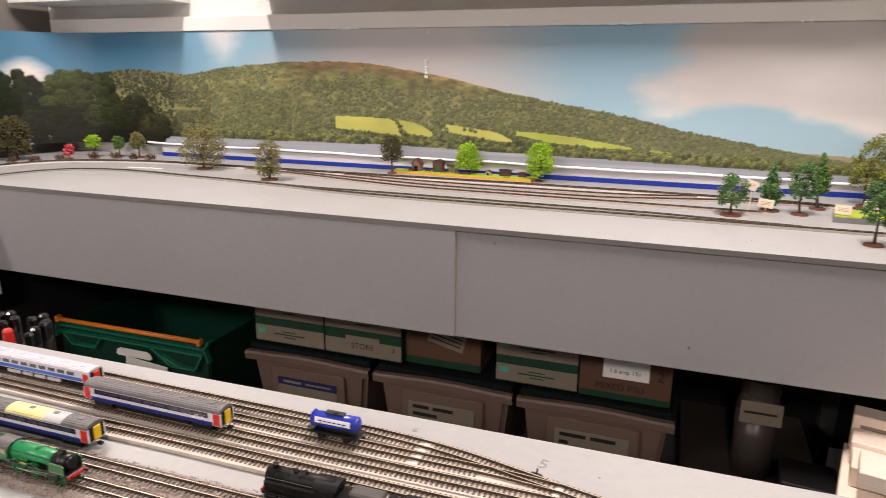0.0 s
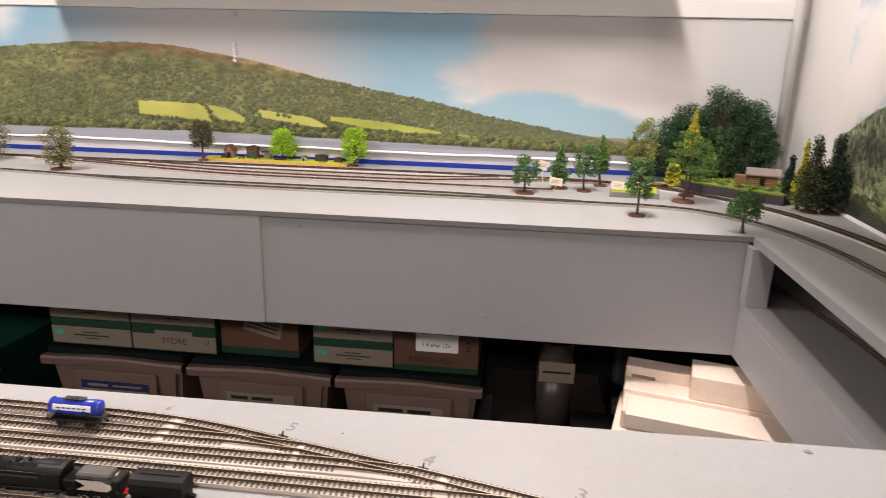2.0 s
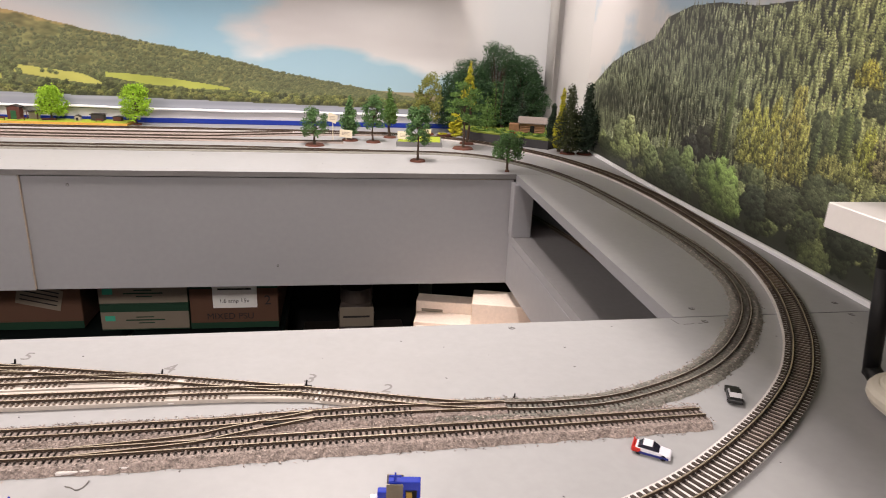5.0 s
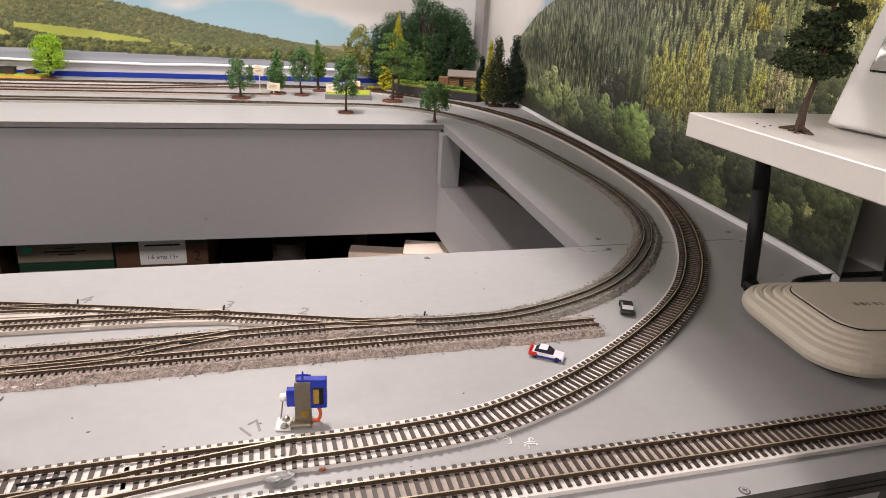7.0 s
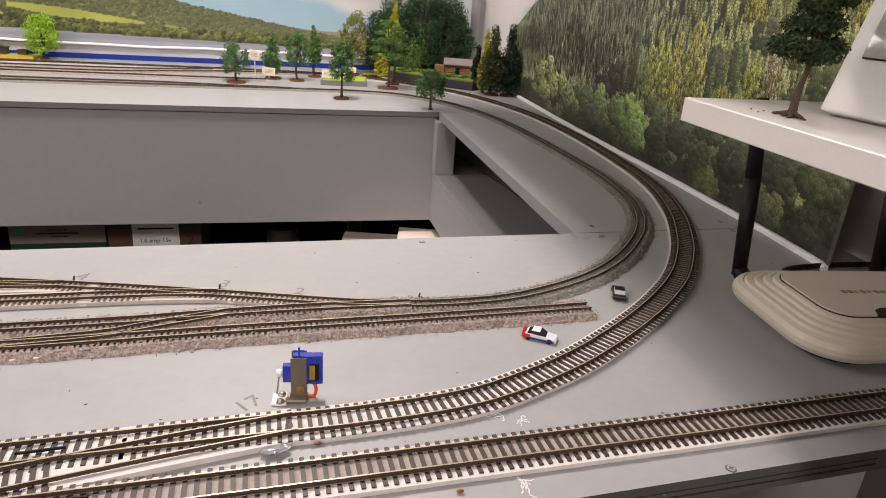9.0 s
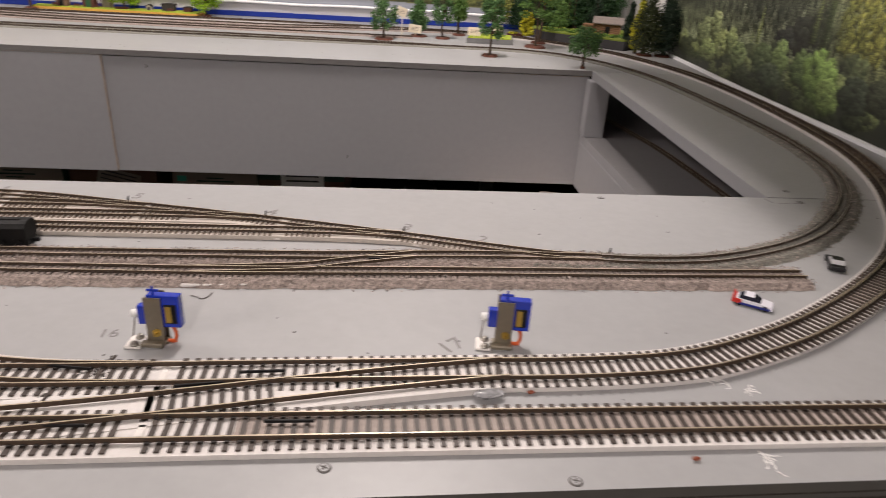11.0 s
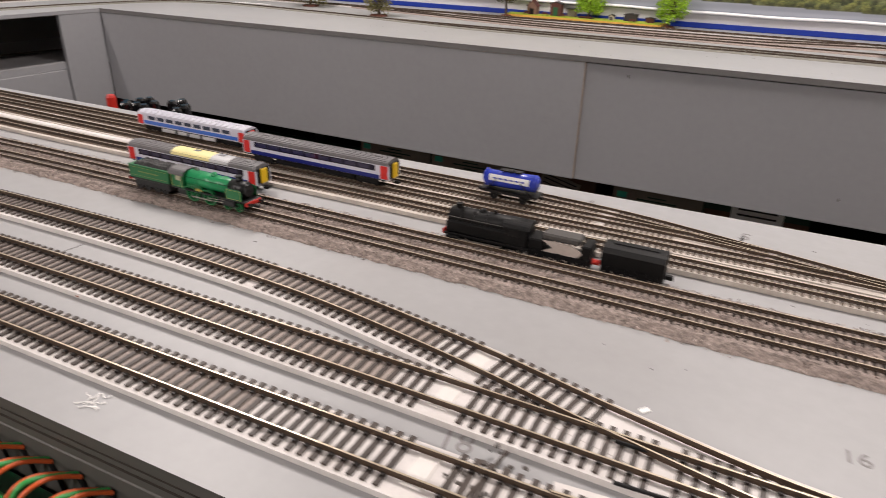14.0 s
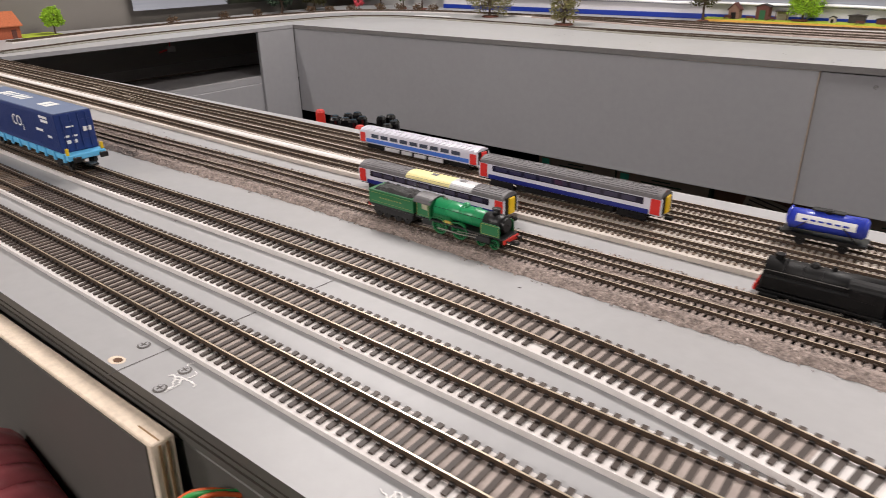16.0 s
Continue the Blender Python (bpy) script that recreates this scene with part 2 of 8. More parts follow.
TH = 0.016
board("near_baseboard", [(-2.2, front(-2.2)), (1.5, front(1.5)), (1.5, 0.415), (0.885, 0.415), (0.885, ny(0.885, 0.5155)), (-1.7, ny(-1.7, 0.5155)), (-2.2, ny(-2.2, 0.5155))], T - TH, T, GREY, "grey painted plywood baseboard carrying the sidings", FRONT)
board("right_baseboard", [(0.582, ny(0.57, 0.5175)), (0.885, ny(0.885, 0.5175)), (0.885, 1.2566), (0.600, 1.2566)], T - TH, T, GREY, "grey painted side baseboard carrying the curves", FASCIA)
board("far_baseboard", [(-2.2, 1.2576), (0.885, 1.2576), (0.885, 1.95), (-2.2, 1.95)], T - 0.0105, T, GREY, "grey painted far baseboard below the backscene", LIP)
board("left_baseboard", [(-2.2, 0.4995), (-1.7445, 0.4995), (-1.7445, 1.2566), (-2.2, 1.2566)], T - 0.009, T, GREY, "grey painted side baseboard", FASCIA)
board("lower_deck_right", [(0.594, 0.47), (0.885, 0.47), (0.885, 1.9), (0.594, 1.9)], 0.772, 0.790, DECK, "lower deck below the side baseboard, grey darkened as shade", FASCIA)
board("lower_deck_left", [(-2.2, 0.3), (-1.755, 0.3), (-1.755, 1.9), (-2.2, 1.9)], 0.772, 0.790, DECK, "lower deck below the side baseboard, grey darkened as shade", FASCIA)

bm = bmesh.new()
box(bm, -1.745, -0.3715, 1.2585, 1.27, 0.674, 0.9088, 0.0008)
tagged(part("fascia_panel", bm, FASCIA), "grey painted hardboard fascia panel with a pale worn edge", "fascia panel", kind="structure")
WORN = mat("worn_pale_hardboard_edge", rgb(172, 156, 142), 0.7, var=0.2, scale=60, fine=300)
bm = bmesh.new()
box(bm, -0.3714, -0.3698, 1.2588, 1.268, 0.676, 0.9085)
tagged(part("worn_edge", bm, WORN), "pale bare edge of the hardboard panel at the seam", "panel edge", kind="structure")
bm = bmesh.new()
box(bm, -0.70, -0.372, 1.2580, 1.2610, 0.9089, 0.9094)
box(bm, 0.40, 0.594, 1.2615, 1.2630, 0.9071, 0.9076)
tagged(part("worn_edge", bm, WORN), "pale bare edge along the top of the panel", "panel edge", kind="structure")
bm = bmesh.new()
box(bm, -0.3695, 0.597, 1.2625, 1.274, 0.674, 0.9070, 0.0008)
tagged(part("fascia_panel", bm, FASCIA), "grey painted hardboard fascia panel beside the corner post", "fascia panel", kind="structure")
bm = bmesh.new()
box(bm, 0.594, 0.606, 0.47, 1.262, 0.674, 0.771, 0.001)
tagged(part("side_fascia", bm, FASCIA), "grey painted side fascia below the lower deck", "fascia panel", kind="structure")
bm = bmesh.new()
box(bm, -1.765, -1.7535, 0.50, 1.134, 0.60, 0.771, 0.001)
box(bm, -1.757, -1.745, 1.135, 1.2575, 0.60, 0.9105, 0.001)
tagged(part("side_fascia", bm, FASCIA), "grey painted side fascia with a tunnel opening", "fascia panel", kind="structure")
bm = bmesh.new()
box(bm, 0.590, 0.632, 1.226, 1.2570, 0.7902, 0.9038, 0.001)
tagged(part("corner_post", bm, FASCIA), "grey painted square corner post under the baseboard", "post", kind="structure")
bm = bmesh.new()
box(bm, -2.0, 0.45, front(0) + 0.0008, front(0) + 0.012, 0.60, T - TH - 0.002, 0.001, m=Matrix.Rotation(0.034, 4, "Z"))
tagged(part("front_fascia", bm, FRONT), "dark grey front fascia of the near baseboard", "fascia panel", kind="structure")
PLYLINE = mat("dark_ply_line", rgb(44, 38, 33), 0.9, var=0.35, scale=60, fine=300)
for z, h in ((0.9130, 0.0008), (0.9085, 0.0013)):
    bm = bmesh.new()
    box(bm, -2.0, 0.62, front(0) - 0.0005, front(0) + 0.0004, z, z + h, 0.0002, m=Matrix.Rotation(0.034, 4, "Z"))
    tagged(part("ply_line", bm, PLYLINE), "dark ragged glue line along the plywood edge", "board edge", kind="structure")
for x in (-1.5, 0.5):
    for y in (0.2, 1.90):
        bm = bmesh.new()
        box(bm, x - 0.02, x + 0.02, y - 0.02, y + 0.02, 0, T - TH, 0.002)
        tagged(part("trestle_leg", bm, EDGE), "square timber leg under the baseboard", "leg", "baseboard legs", "structure")


# ---------------------------------------------------------------- printed backscenes
def vnoise(w, h, cells, rng, oct=4):
    """Smooth random field in 0..1, w x h samples."""
    out, amp, tot = np.zeros((h, w)), 1.0, 0.0
    cx, cy = cells
    for _ in range(oct):
        gx, gy = max(2, int(cx) + 2), max(2, int(cy) + 2)
        g = rng.rand(gy, gx)
        xs, ys = np.linspace(0, gx - 1.001, w), np.linspace(0, gy - 1.001, h)
        xi, yi = xs.astype(int), ys.astype(int)
        fx, fy = xs - xi, ys - yi
        fx, fy = fx * fx * (3 - 2 * fx), (fy * fy * (3 - 2 * fy))[:, None]
        a = g[yi][:, xi] * (1 - fx) + g[yi][:, xi + 1] * fx
        b = g[yi + 1][:, xi] * (1 - fx) + g[yi + 1][:, xi + 1] * fx
        out += amp * (a * (1 - fy) + b * fy)
        tot += amp
        amp *= 0.5
        cx, cy = cx * 2, cy * 2
    return out / tot


def to_linear(a):
    a = np.clip(a, 0, 255) / 255.0
    return np.where(a <= 0.04045, a / 12.92, ((a + 0.055) / 1.055) ** 2.4)


def sheet(name, place, S, Z, img, material, label):
    """A printed sheet: grid of points, place(s) gives the plan position, ink holds the print."""
    w, h = len(S), len(Z)
    xy = np.array([place(s) for s in S])
    v = np.empty((h, w, 3))
    v[:, :, :2] = xy[None]
    v[:, :, 2] = Z[:, None]
    idx = np.arange(w * h).reshape(h, w)
    q = np.stack([idx[:-1, :-1], idx[:-1, 1:], idx[1:, 1:], idx[1:, :-1]], -1).reshape(-1, 4)
    me = bpy.data.meshes.new(name)
    me.vertices.add(w * h)
    me.vertices.foreach_set("co", v.ravel())
    me.loops.add(q.size)
    me.loops.foreach_set("vertex_index", q.ravel())
    me.polygons.add(len(q))
    me.polygons.foreach_set("loop_start", np.arange(len(q)) * 4)
    me.update(calc_edges=True)
    at = me.attributes.new("ink", "FLOAT_COLOR", "POINT")
    c = np.ones((h, w, 4))
    c[:, :, :3] = to_linear(img)
    at.data.foreach_set("color", c.ravel())
    return tagged(finish(name, me, material, smooth=True), label, "backscene", kind="structure")


def mixc(img, mask, col):
    img[:] = img * (1 - mask[:, :, None]) + np.array(col, float) * mask[:, :, None]


def window(S, Z, s, z, rx, z0, z1):
    ds, dz = S[1] - S[0], Z[1] - Z[0]
    i0, i1 = max(int((s - rx - S[0]) / ds), 0), min(int((s + rx - S[0]) / ds) + 2, len(S))
    j0, j1 = max(int((z0 - Z[0]) / dz), 0), min(int((z1 - Z[0]) / dz) + 2, len(Z))
    return i0, i1, j0, j1


def lobe(img, S, Z, s, z, rx, rz, col, rng, shade=0.30, grain=0.16, hard=1.0):
    """Print one leafy clump: ragged outline, lit from above, darker underneath."""
    i0, i1, j0, j1 = window(S, Z, s, z, rx, z - rz, z + rz)
    if i0 >= i1 or j0 >= j1:
        return
    u = (S[i0:i1] - s)[None, :] / rx
    v = (Z[j0:j1] - z)[:, None] / rz
    n = rng.normal(0, 1, (j1 - j0, i1 - i0))
    a = np.clip((1.0 - u * u - v * v + 0.22 * n) * 3.0, 0, 1)[:, :, None] * hard
    lit = np.clip(0.88 + shade * v - 0.10 * u + grain * n, 0.3, 1.6)[:, :, None]
    w = img[j0:j1, i0:i1]
    w[:] = w * (1 - a) + np.array(col, float) * lit * a


def spire(img, S, Z, s, z, w, h, col, rng, grain=0.15):
    """Print one conifer: a narrow spire with stepped boughs and a shaded flank."""
    i0, i1, j0, j1 = window(S, Z, s, z, w, z, z + h)
    if i0 >= i1 or j0 >= j1:
        return
    u = (S[i0:i1] - s)[None, :] / w
    v = np.clip((Z[j0:j1] - z)[:, None] / h, 0, 1)
    n = rng.normal(0, 1, (j1 - j0, i1 - i0))
    step = (v * max(4, h / 0.0045) + rng.rand()) % 1.0
    edge = (1.02 - v) ** 0.8 * (0.55 + 0.45 * step)
    a = np.clip((edge - np.abs(u) + 0.10 * n) * 6.0, 0, 1)[:, :, None]
    lit = np.clip(0.84 + 0.26 * v - 0.30 * u - 0.30 * (1 - step) + grain * n, 0.3, 1.7)[:, :, None]
    lit = lit * (0.58 + 0.42 * np.clip(v * 2.2, 0, 1))[:, :, None]
    t = img[j0:j1, i0:i1]
    t[:] = t * (1 - a) + np.array(col, float) * lit * a


def broadleaf(img, S, Z, s, z, rs, rz, col, rng, k=0.34, n=22, shade=0.30):
    """A round-headed printed tree of overlapping clumps, the lower ones in front."""
    p = rng.uniform(-1, 1, (n * 2, 2))
    p = p[(p ** 2).sum(1) < 1.0]
    for a, b in p[np.argsort(-p[:, 1])]:
        tone = (0.86 + 0.22 * b - 0.12 * a) * rng.uniform(0.78, 1.2)
        lobe(img, S, Z, s + a * rs, z + b * rz, rs * k * rng.uniform(0.7, 1.2), rz * k * rng.uniform(0.7, 1.2), np.array(col) * tone, rng, shade)


def plume(img, S, Z, s, z, w, h, col, rng):
    """A feathery upright printed tree built of small sprays."""
    for v in np.sort(rng.rand(int(h * w * 90000) + 60))[::-1]:
        half = w * (0.35 + 0.65 * min(1, (1 - v) * 2.2)) * (0.80 + 0.20 * math.sin(17 * v + 40 * s))
        a = rng.uniform(-1, 1)
        tone = (0.80 + 0.20 * v - 0.16 * a + 0.16 * math.sin(23 * v + 6 * a)) * rng.uniform(0.72, 1.25)
        spire(img, S, Z, s + a * half, z + v * h - 0.004, 0.0030, 0.0085, np.array(col) * tone, rng, 0.2)


PRINT = print_mat("printed_landscape_sheet")
rng = np.random.RandomState(7)
BZ0, BZ1 = 0.958, 1.352
S = np.linspace(-3.0, 0.868, 1640)
Z = np.linspace(BZ0, BZ1, 168)
SS, ZZ = np.meshgrid(S, Z)
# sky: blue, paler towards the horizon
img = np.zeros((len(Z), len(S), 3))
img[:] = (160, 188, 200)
# West end of the sky darkened: the corner's shade put into the print.
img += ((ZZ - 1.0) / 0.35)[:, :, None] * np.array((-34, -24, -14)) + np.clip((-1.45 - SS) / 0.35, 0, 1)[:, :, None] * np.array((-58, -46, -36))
cl = vnoise(len(S), len(Z), (16, 4), rng, 5) - 0.5
soft = vnoise(len(S), len(Z), (7, 3), rng, 4) - 0.5
bank = np.clip(1.25 - np.abs(SS + 0.74) / 0.40 + 1.3 * soft, 0, 1) * 0.95
heap = np.clip(((SS + 0.03 + 0.10 * (1.25 - ZZ)) / 0.10 + 2.6 * cl), 0, 1) * np.clip((ZZ - 1.095 - 0.03 * np.sin(SS * 9)) / 0.035 + 3.2 * cl, 0, 1)
heap *= np.clip((0.70 - SS) / 0.10, 0, 1)
wisp = np.clip(1.0 - np.abs(SS + 1.43) / 0.10 + 1.6 * cl, 0, 1) * np.clip((ZZ - 1.23) / 0.05 + cl, 0, 1) * 0.8
west = np.clip(1.0 - ((SS + 2.24) / 0.10) ** 2 - ((ZZ - 1.20) / 0.075) ** 2 + 1.6 * cl, 0, 1)
for cover, low, high in ((bank, (206, 200, 198), (176, 172, 172)), (heap, (208, 206, 205), (170, 166, 166)), (wisp, (226, 224, 222), (214, 212, 212)), (west, (214, 206, 202), (232, 226, 222))):
    k = np.clip((ZZ - 1.10) / 0.22 + 1.2 * soft, 0, 1)[:, :, None]
    tint = np.array(low) * (1 - k) + np.array(high) * k
    img = img * (1 - cover[:, :, None]) + tint * cover[:, :, None]
mixc(img, np.clip((SS - 0.52) / 0.12, 0, 1) * 0.85, (206, 202, 200))
HX = (-3.4, -2.9, -2.4, -2.2, -1.93, -1.80, -1.60, -1.43, -1.2, -0.96, -0.76, -0.62, -0.44, -0.27, -0.11, 0.04, 0.18, 0.32, 0.45, 0.62)
HZ = (1.05, 1.08, 1.13, 1.180, 1.222, 1.226, 1.209, 1.235, 1.254, 1.254, 1.232, 1.208, 1.167, 1.138, 1.111, 1.077, 1.053, 1.030, 1.010, 0.985)
ridge = np.interp(S, HX, HZ) + (vnoise(len(S), 2, (90, 1), rng, 3)[0] - 0.5) * 0.006
far = ZZ < np.interp(S, (0.05, 0.3, 0.5, 0.7), (0.99, 1.030, 1.022, 0.99))[None, :]
mixc(img, far * 1.0, (150, 140, 112))
hill = ZZ < ridge[None, :]
# open hillside: rough grass in patches of olive, straw and green
g1 = vnoise(len(S), len(Z), (40, 9), rng, 4)[:, :, None]
g2 = vnoise(len(S), len(Z), (150, 40), rng, 3)[:, :, None]
turf = np.array((100, 104, 66)) * (1 - g1) + np.array((124, 124, 80)) * g1
turf = turf * (0.72 + 0.56 * g2)
img = np.where(hill[:, :, None], turf, img)
# heather moor and straw-coloured crest
crest = ridge[None, :] - ZZ
moor = np.clip(1.4 - np.abs(SS + 0.90) / 0.26, 0, 1) * np.clip(1.25 - crest / 0.042 + 2.4 * (g1[:, :, 0] - 0.5), 0, 1) * hill
mixc(img, moor, (134, 100, 70))
img = np.where(hill[:, :, None], img * (0.84 + 0.32 * g2), img)
straw = np.clip(1.4 - np.abs(SS + 0.58) / 0.22, 0, 1) * np.clip(1.0 - crest / 0.010 + 3.0 * (g2[:, :, 0] - 0.5), 0, 1) * hill
mixc(img, straw * 0.8, (186, 156, 100))
patch = vnoise(len(S), len(Z), (34, 8), rng, 3)
n = 15000
for s, u in sorted(zip(rng.uniform(-3.0, 0.75, n), rng.rand(n)), key=lambda a: -a[1]):
    top = np.interp(s, HX, HZ)
    z = 0.985 + (top - 0.985) * u
    i, j = min(int((s - S[0]) / (S[1] - S[0])), len(S) - 1), min(max(int((z - BZ0) / (Z[1] - Z[0])), 0), len(Z) - 1)
    dense = np.clip((patch[j, i] - 0.36) * 5.0 + 0.9 * (1 - u) + 0.05 + (0.5 if s < -1.25 else 0), 0.06, 1)
    if -1.22 < s < -0.52 and top - z < 0.036:
        dense *= 0.05
    if rng.rand() > dense:
        continue
    k = rng.rand()
    base = np.array((92, 100, 62) if k < 0.5 else (76, 86, 56) if k < 0.82 else (112, 118, 74), float)
    # Western woodland darkened, partly to carry the corner's shade.
    base = base * (1.10 - 0.28 * patch[j, i]) * (1.0 if -1.5 < s else 0.62 if s < -1.66 else 0.82)
    fade = 0.16 * u + 0.12 * np.clip((s + 0.2) / 0.7, 0, 1)
    r = (0.0034 + 0.0036 * (1 - u)) * rng.uniform(0.65, 1.35)
    lobe(img, S, Z, s, z, r * rng.uniform(1.0, 1.5), r, base * (1 - fade) + np.array((140, 140, 126)) * fade * (0.6 if s < -1.66 else 1), rng, 0.22, 0.10)
mixc(img, hill * 0.16, (116, 108, 88))


def field(pts, col):
    xs, lo, hi = np.array(pts).T
    edge = 0.0035 * (g2[:, :, 0] - 0.5)
    msk = (ZZ > np.interp(S, xs, lo)[None] + edge) & (ZZ < np.interp(S, xs, hi)[None] + edge) & (SS > xs[0]) & (SS < xs[-1])
    img[msk] = (np.array(col) * (0.90 + 0.20 * g1))[msk]


field([(-1.016, 1.046, 1.085), (-0.90, 1.036, 1.085), (-0.81, 1.030, 1.079), (-0.785, 1.028, 1.060)], (176, 176, 92))
field([(-0.80, 1.055, 1.079), (-0.74, 1.030, 1.073), (-0.68, 1.028, 1.048)], (170, 172, 90))
field([(-0.645, 1.050, 1.071), (-0.55, 1.036, 1.062), (-0.47, 1.026, 1.050), (-0.425, 1.022, 1.030)], (180, 178, 96))
field([(-0.412, 1.046, 1.058), (-0.31, 1.028, 1.053), (-0.18, 1.018, 1.038), (-0.08, 1.018, 1.024)], (166, 172, 84))
field([(-0.03, 1.012, 1.022), (0.03, 1.008, 1.012)], (150, 156, 84))
# shore woods and hedges, the nearest trees last
for s, d in sorted(zip(rng.uniform(-1.75, 0.5, 900), rng.rand(900)), key=lambda a: -a[1]):
    z = np.interp(s, (-1.7, -0.8, 0.5), (1.002, 1.008, 0.985)) + 0.020 * d - 0.004
    k = rng.rand()
    # Shore trees at the west end take the same painted shade.
    lobe(img, S, Z, s, z, 0.0085 * rng.uniform(0.7, 1.4), 0.0070 * rng.uniform(0.7, 1.4), np.array((92, 98, 58) if k < 0.45 else (120, 122, 70) if k < 0.75 else (70, 76, 52)) * (0.9 if s > -1.6 else 0.6), rng, 0.34)
for s0, z0, s1, z1, n in ((-0.805, 1.080, -0.765, 1.030, 16), (-0.685, 1.058, -0.655, 1.030, 16), (-0.66, 1.075, -0.63, 1.050, 8), (-0.44, 1.050, -0.40, 1.022, 18), (-1.03, 1.078, -1.02, 1.030, 8), (-1.0, 1.040, -0.80, 1.028, 22), (-0.74, 1.030, -0.66, 1.024, 12), (-0.60, 1.032, -0.43, 1.018, 20), (-0.58, 1.058, -0.54, 1.052, 5), (-0.38, 1.024, -0.10, 1.012, 26)):
    for t in np.linspace(0, 1, n):
        lobe(img, S, Z, s0 + (s1 - s0) * t + rng.normal(0, 0.004), z0 + (z1 - z0) * t + rng.normal(0, 0.002), 0.0065 * rng.uniform(0.6, 1.5), 0.0058 * rng.uniform(0.6, 1.5), np.array((78, 84, 54)) * rng.uniform(0.8, 1.35), rng, 0.32)
lake = ZZ < np.interp(S, (-1.9, -0.8, 0.5), (0.990, 0.999, 0.974))[None, :]
lk = vnoise(len(S), len(Z), (8, 40), rng, 3)
img[lake] = (np.array((150, 154, 164)) * (0.9 + 0.2 * lk[:, :, None]))[lake]
# big dark printed trees in the curved corner
for s, z, rs, rz, col in ((-2.40, 1.06, 0.14, 0.10, (28, 32, 20)), (-2.56, 1.04, 0.14, 0.12, (30, 34, 22)), (-1.84, 1.05, 0.09, 0.075, (36, 38, 25)), (-1.76, 1.02, 0.07, 0.05, (44, 44, 28)), (-2.28, 1.10, 0.10, 0.11, (28, 34, 21)), (-2.06, 1.120, 0.135, 0.105, (50, 56, 32)), (-1.95, 1.05, 0.10, 0.065, (42, 46, 28)), (-2.18, 1.02, 0.11, 0.07, (28, 32, 20)), (-2.02, 0.985, 0.16, 0.030, (24, 26, 18)), (-1.80, 0.985, 0.08, 0.025, (30, 32, 20))):
    broadleaf(img, S, Z, s, z, rs, rz, col, rng, 0.17, 120, 0.5)

RC = 0.25
XC, YC, YS = -1.945, 1.682, 1.932


def back_place(s):
    arc = RC * math.pi / 2
    if s >= XC:
        return (s, YS)
    d = XC - s
    if d < arc:
        a = d / RC
        return (XC - RC * math.sin(a), YC + RC * math.cos(a))
    return (XC - RC, YC - (d - arc))


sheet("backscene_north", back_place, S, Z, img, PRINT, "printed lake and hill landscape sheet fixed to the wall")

# forest print on the side wall, standing a little off it and curling out at its end
EY, EX = (0.398, 0.408, 0.43, 0.51, 0.75, 0.97, 1.2, 1.6, 1.64), (0.812, 0.817, 0.8205, 0.828, 0.838, 0.843, 0.852, 0.874, 0.876)
SF = np.linspace(0.398, 1.63, 1060)
ZF = np.linspace(0.926, 1.40, 400)
SS, ZZ = np.meshgrid(SF, ZF)
im2 = np.zeros((len(ZF), len(SF), 3))
im2[:] = (164, 188, 204)
cl = vnoise(len(SF), len(ZF), (7, 4), rng, 5)
mixc(im2, np.clip((cl - 0.46) * 5 + np.clip((SS - 1.36) * 7, 0, 1), 0, 1), (216, 212, 210))
RY = (0.4, 0.6, 0.88, 0.99, 1.085, 1.175, 1.228, 1.371, 1.463, 1.562, 1.63)
RZ = (1.262, 1.262, 1.253, 1.262, 1.260, 1.243, 1.203, 1.174, 1.145, 1.098, 1.07)
fr = np.interp(SF, RY, RZ)
mixc(im2, (ZZ < fr[None]) * 1.0, (50, 51, 44))
tone = vnoise(len(SF), len(ZF), (16, 8), rng, 3)
n = 7600
for s, u in sorted(zip(rng.uniform(0.40, 1.63, n), rng.rand(n)), key=lambda a: -a[1]):
    top = np.interp(s, RY, RZ)
    z = 0.965 + (top - 0.965) * u - 0.008
    i, j = min(int((s - SF[0]) / (SF[1] - SF[0])), len(SF) - 1), min(max(int((z + 0.01 - ZF[0]) / (ZF[1] - ZF[0])), 0), len(ZF) - 1)
    east = np.clip((0.95 - s) / 0.3, 0, 1)
    base = np.array((142, 146, 116)) * (1 - east) + np.array((160, 162, 108)) * east
    dusk = np.exp(-((z - 1.055) / 0.032) ** 2) * np.clip((s - 0.90) / 0.1, 0, 1)
    base = base * (0.74 + 0.52 * tone[j, i]) * rng.uniform(0.72, 1.26) * (1 - 0.42 * dusk * (rng.rand() < 0.75)) + np.array((2, 0, 6)) * dusk
    if rng.rand() < 0.10:
        base = base * 0.58
    w = (0.0038 + 0.0022 * (1 - u)) * rng.uniform(0.75, 1.35) * (1.2 if s < 0.8 else 1.0)
    spire(im2, SF, ZF, s, z, w, w * rng.uniform(2.6, 4.2), base, rng)
# broad dark crowns behind, then single trees with a shape of their own
for s, z, rs, rz, col in ((0.965, 1.035, 0.040, 0.030, (66, 64, 58)), (0.93, 1.055, 0.020, 0.030, (74, 74, 60)), (1.02, 1.02, 0.030, 0.024, (62, 60, 58)), (0.69, 1.085, 0.022, 0.034, (78, 82, 62)), (0.645, 1.105, 0.020, 0.024, (84, 90, 66)), (0.60, 1.140, 0.028, 0.020, (88, 90, 70)), (0.52, 1.065, 0.030, 0.024, (84, 88, 68)), (0.47, 1.10, 0.04, 0.03, (92, 96, 66))):
    broadleaf(im2, SF, ZF, s, z, rs, rz, col, rng, 0.22, 50)
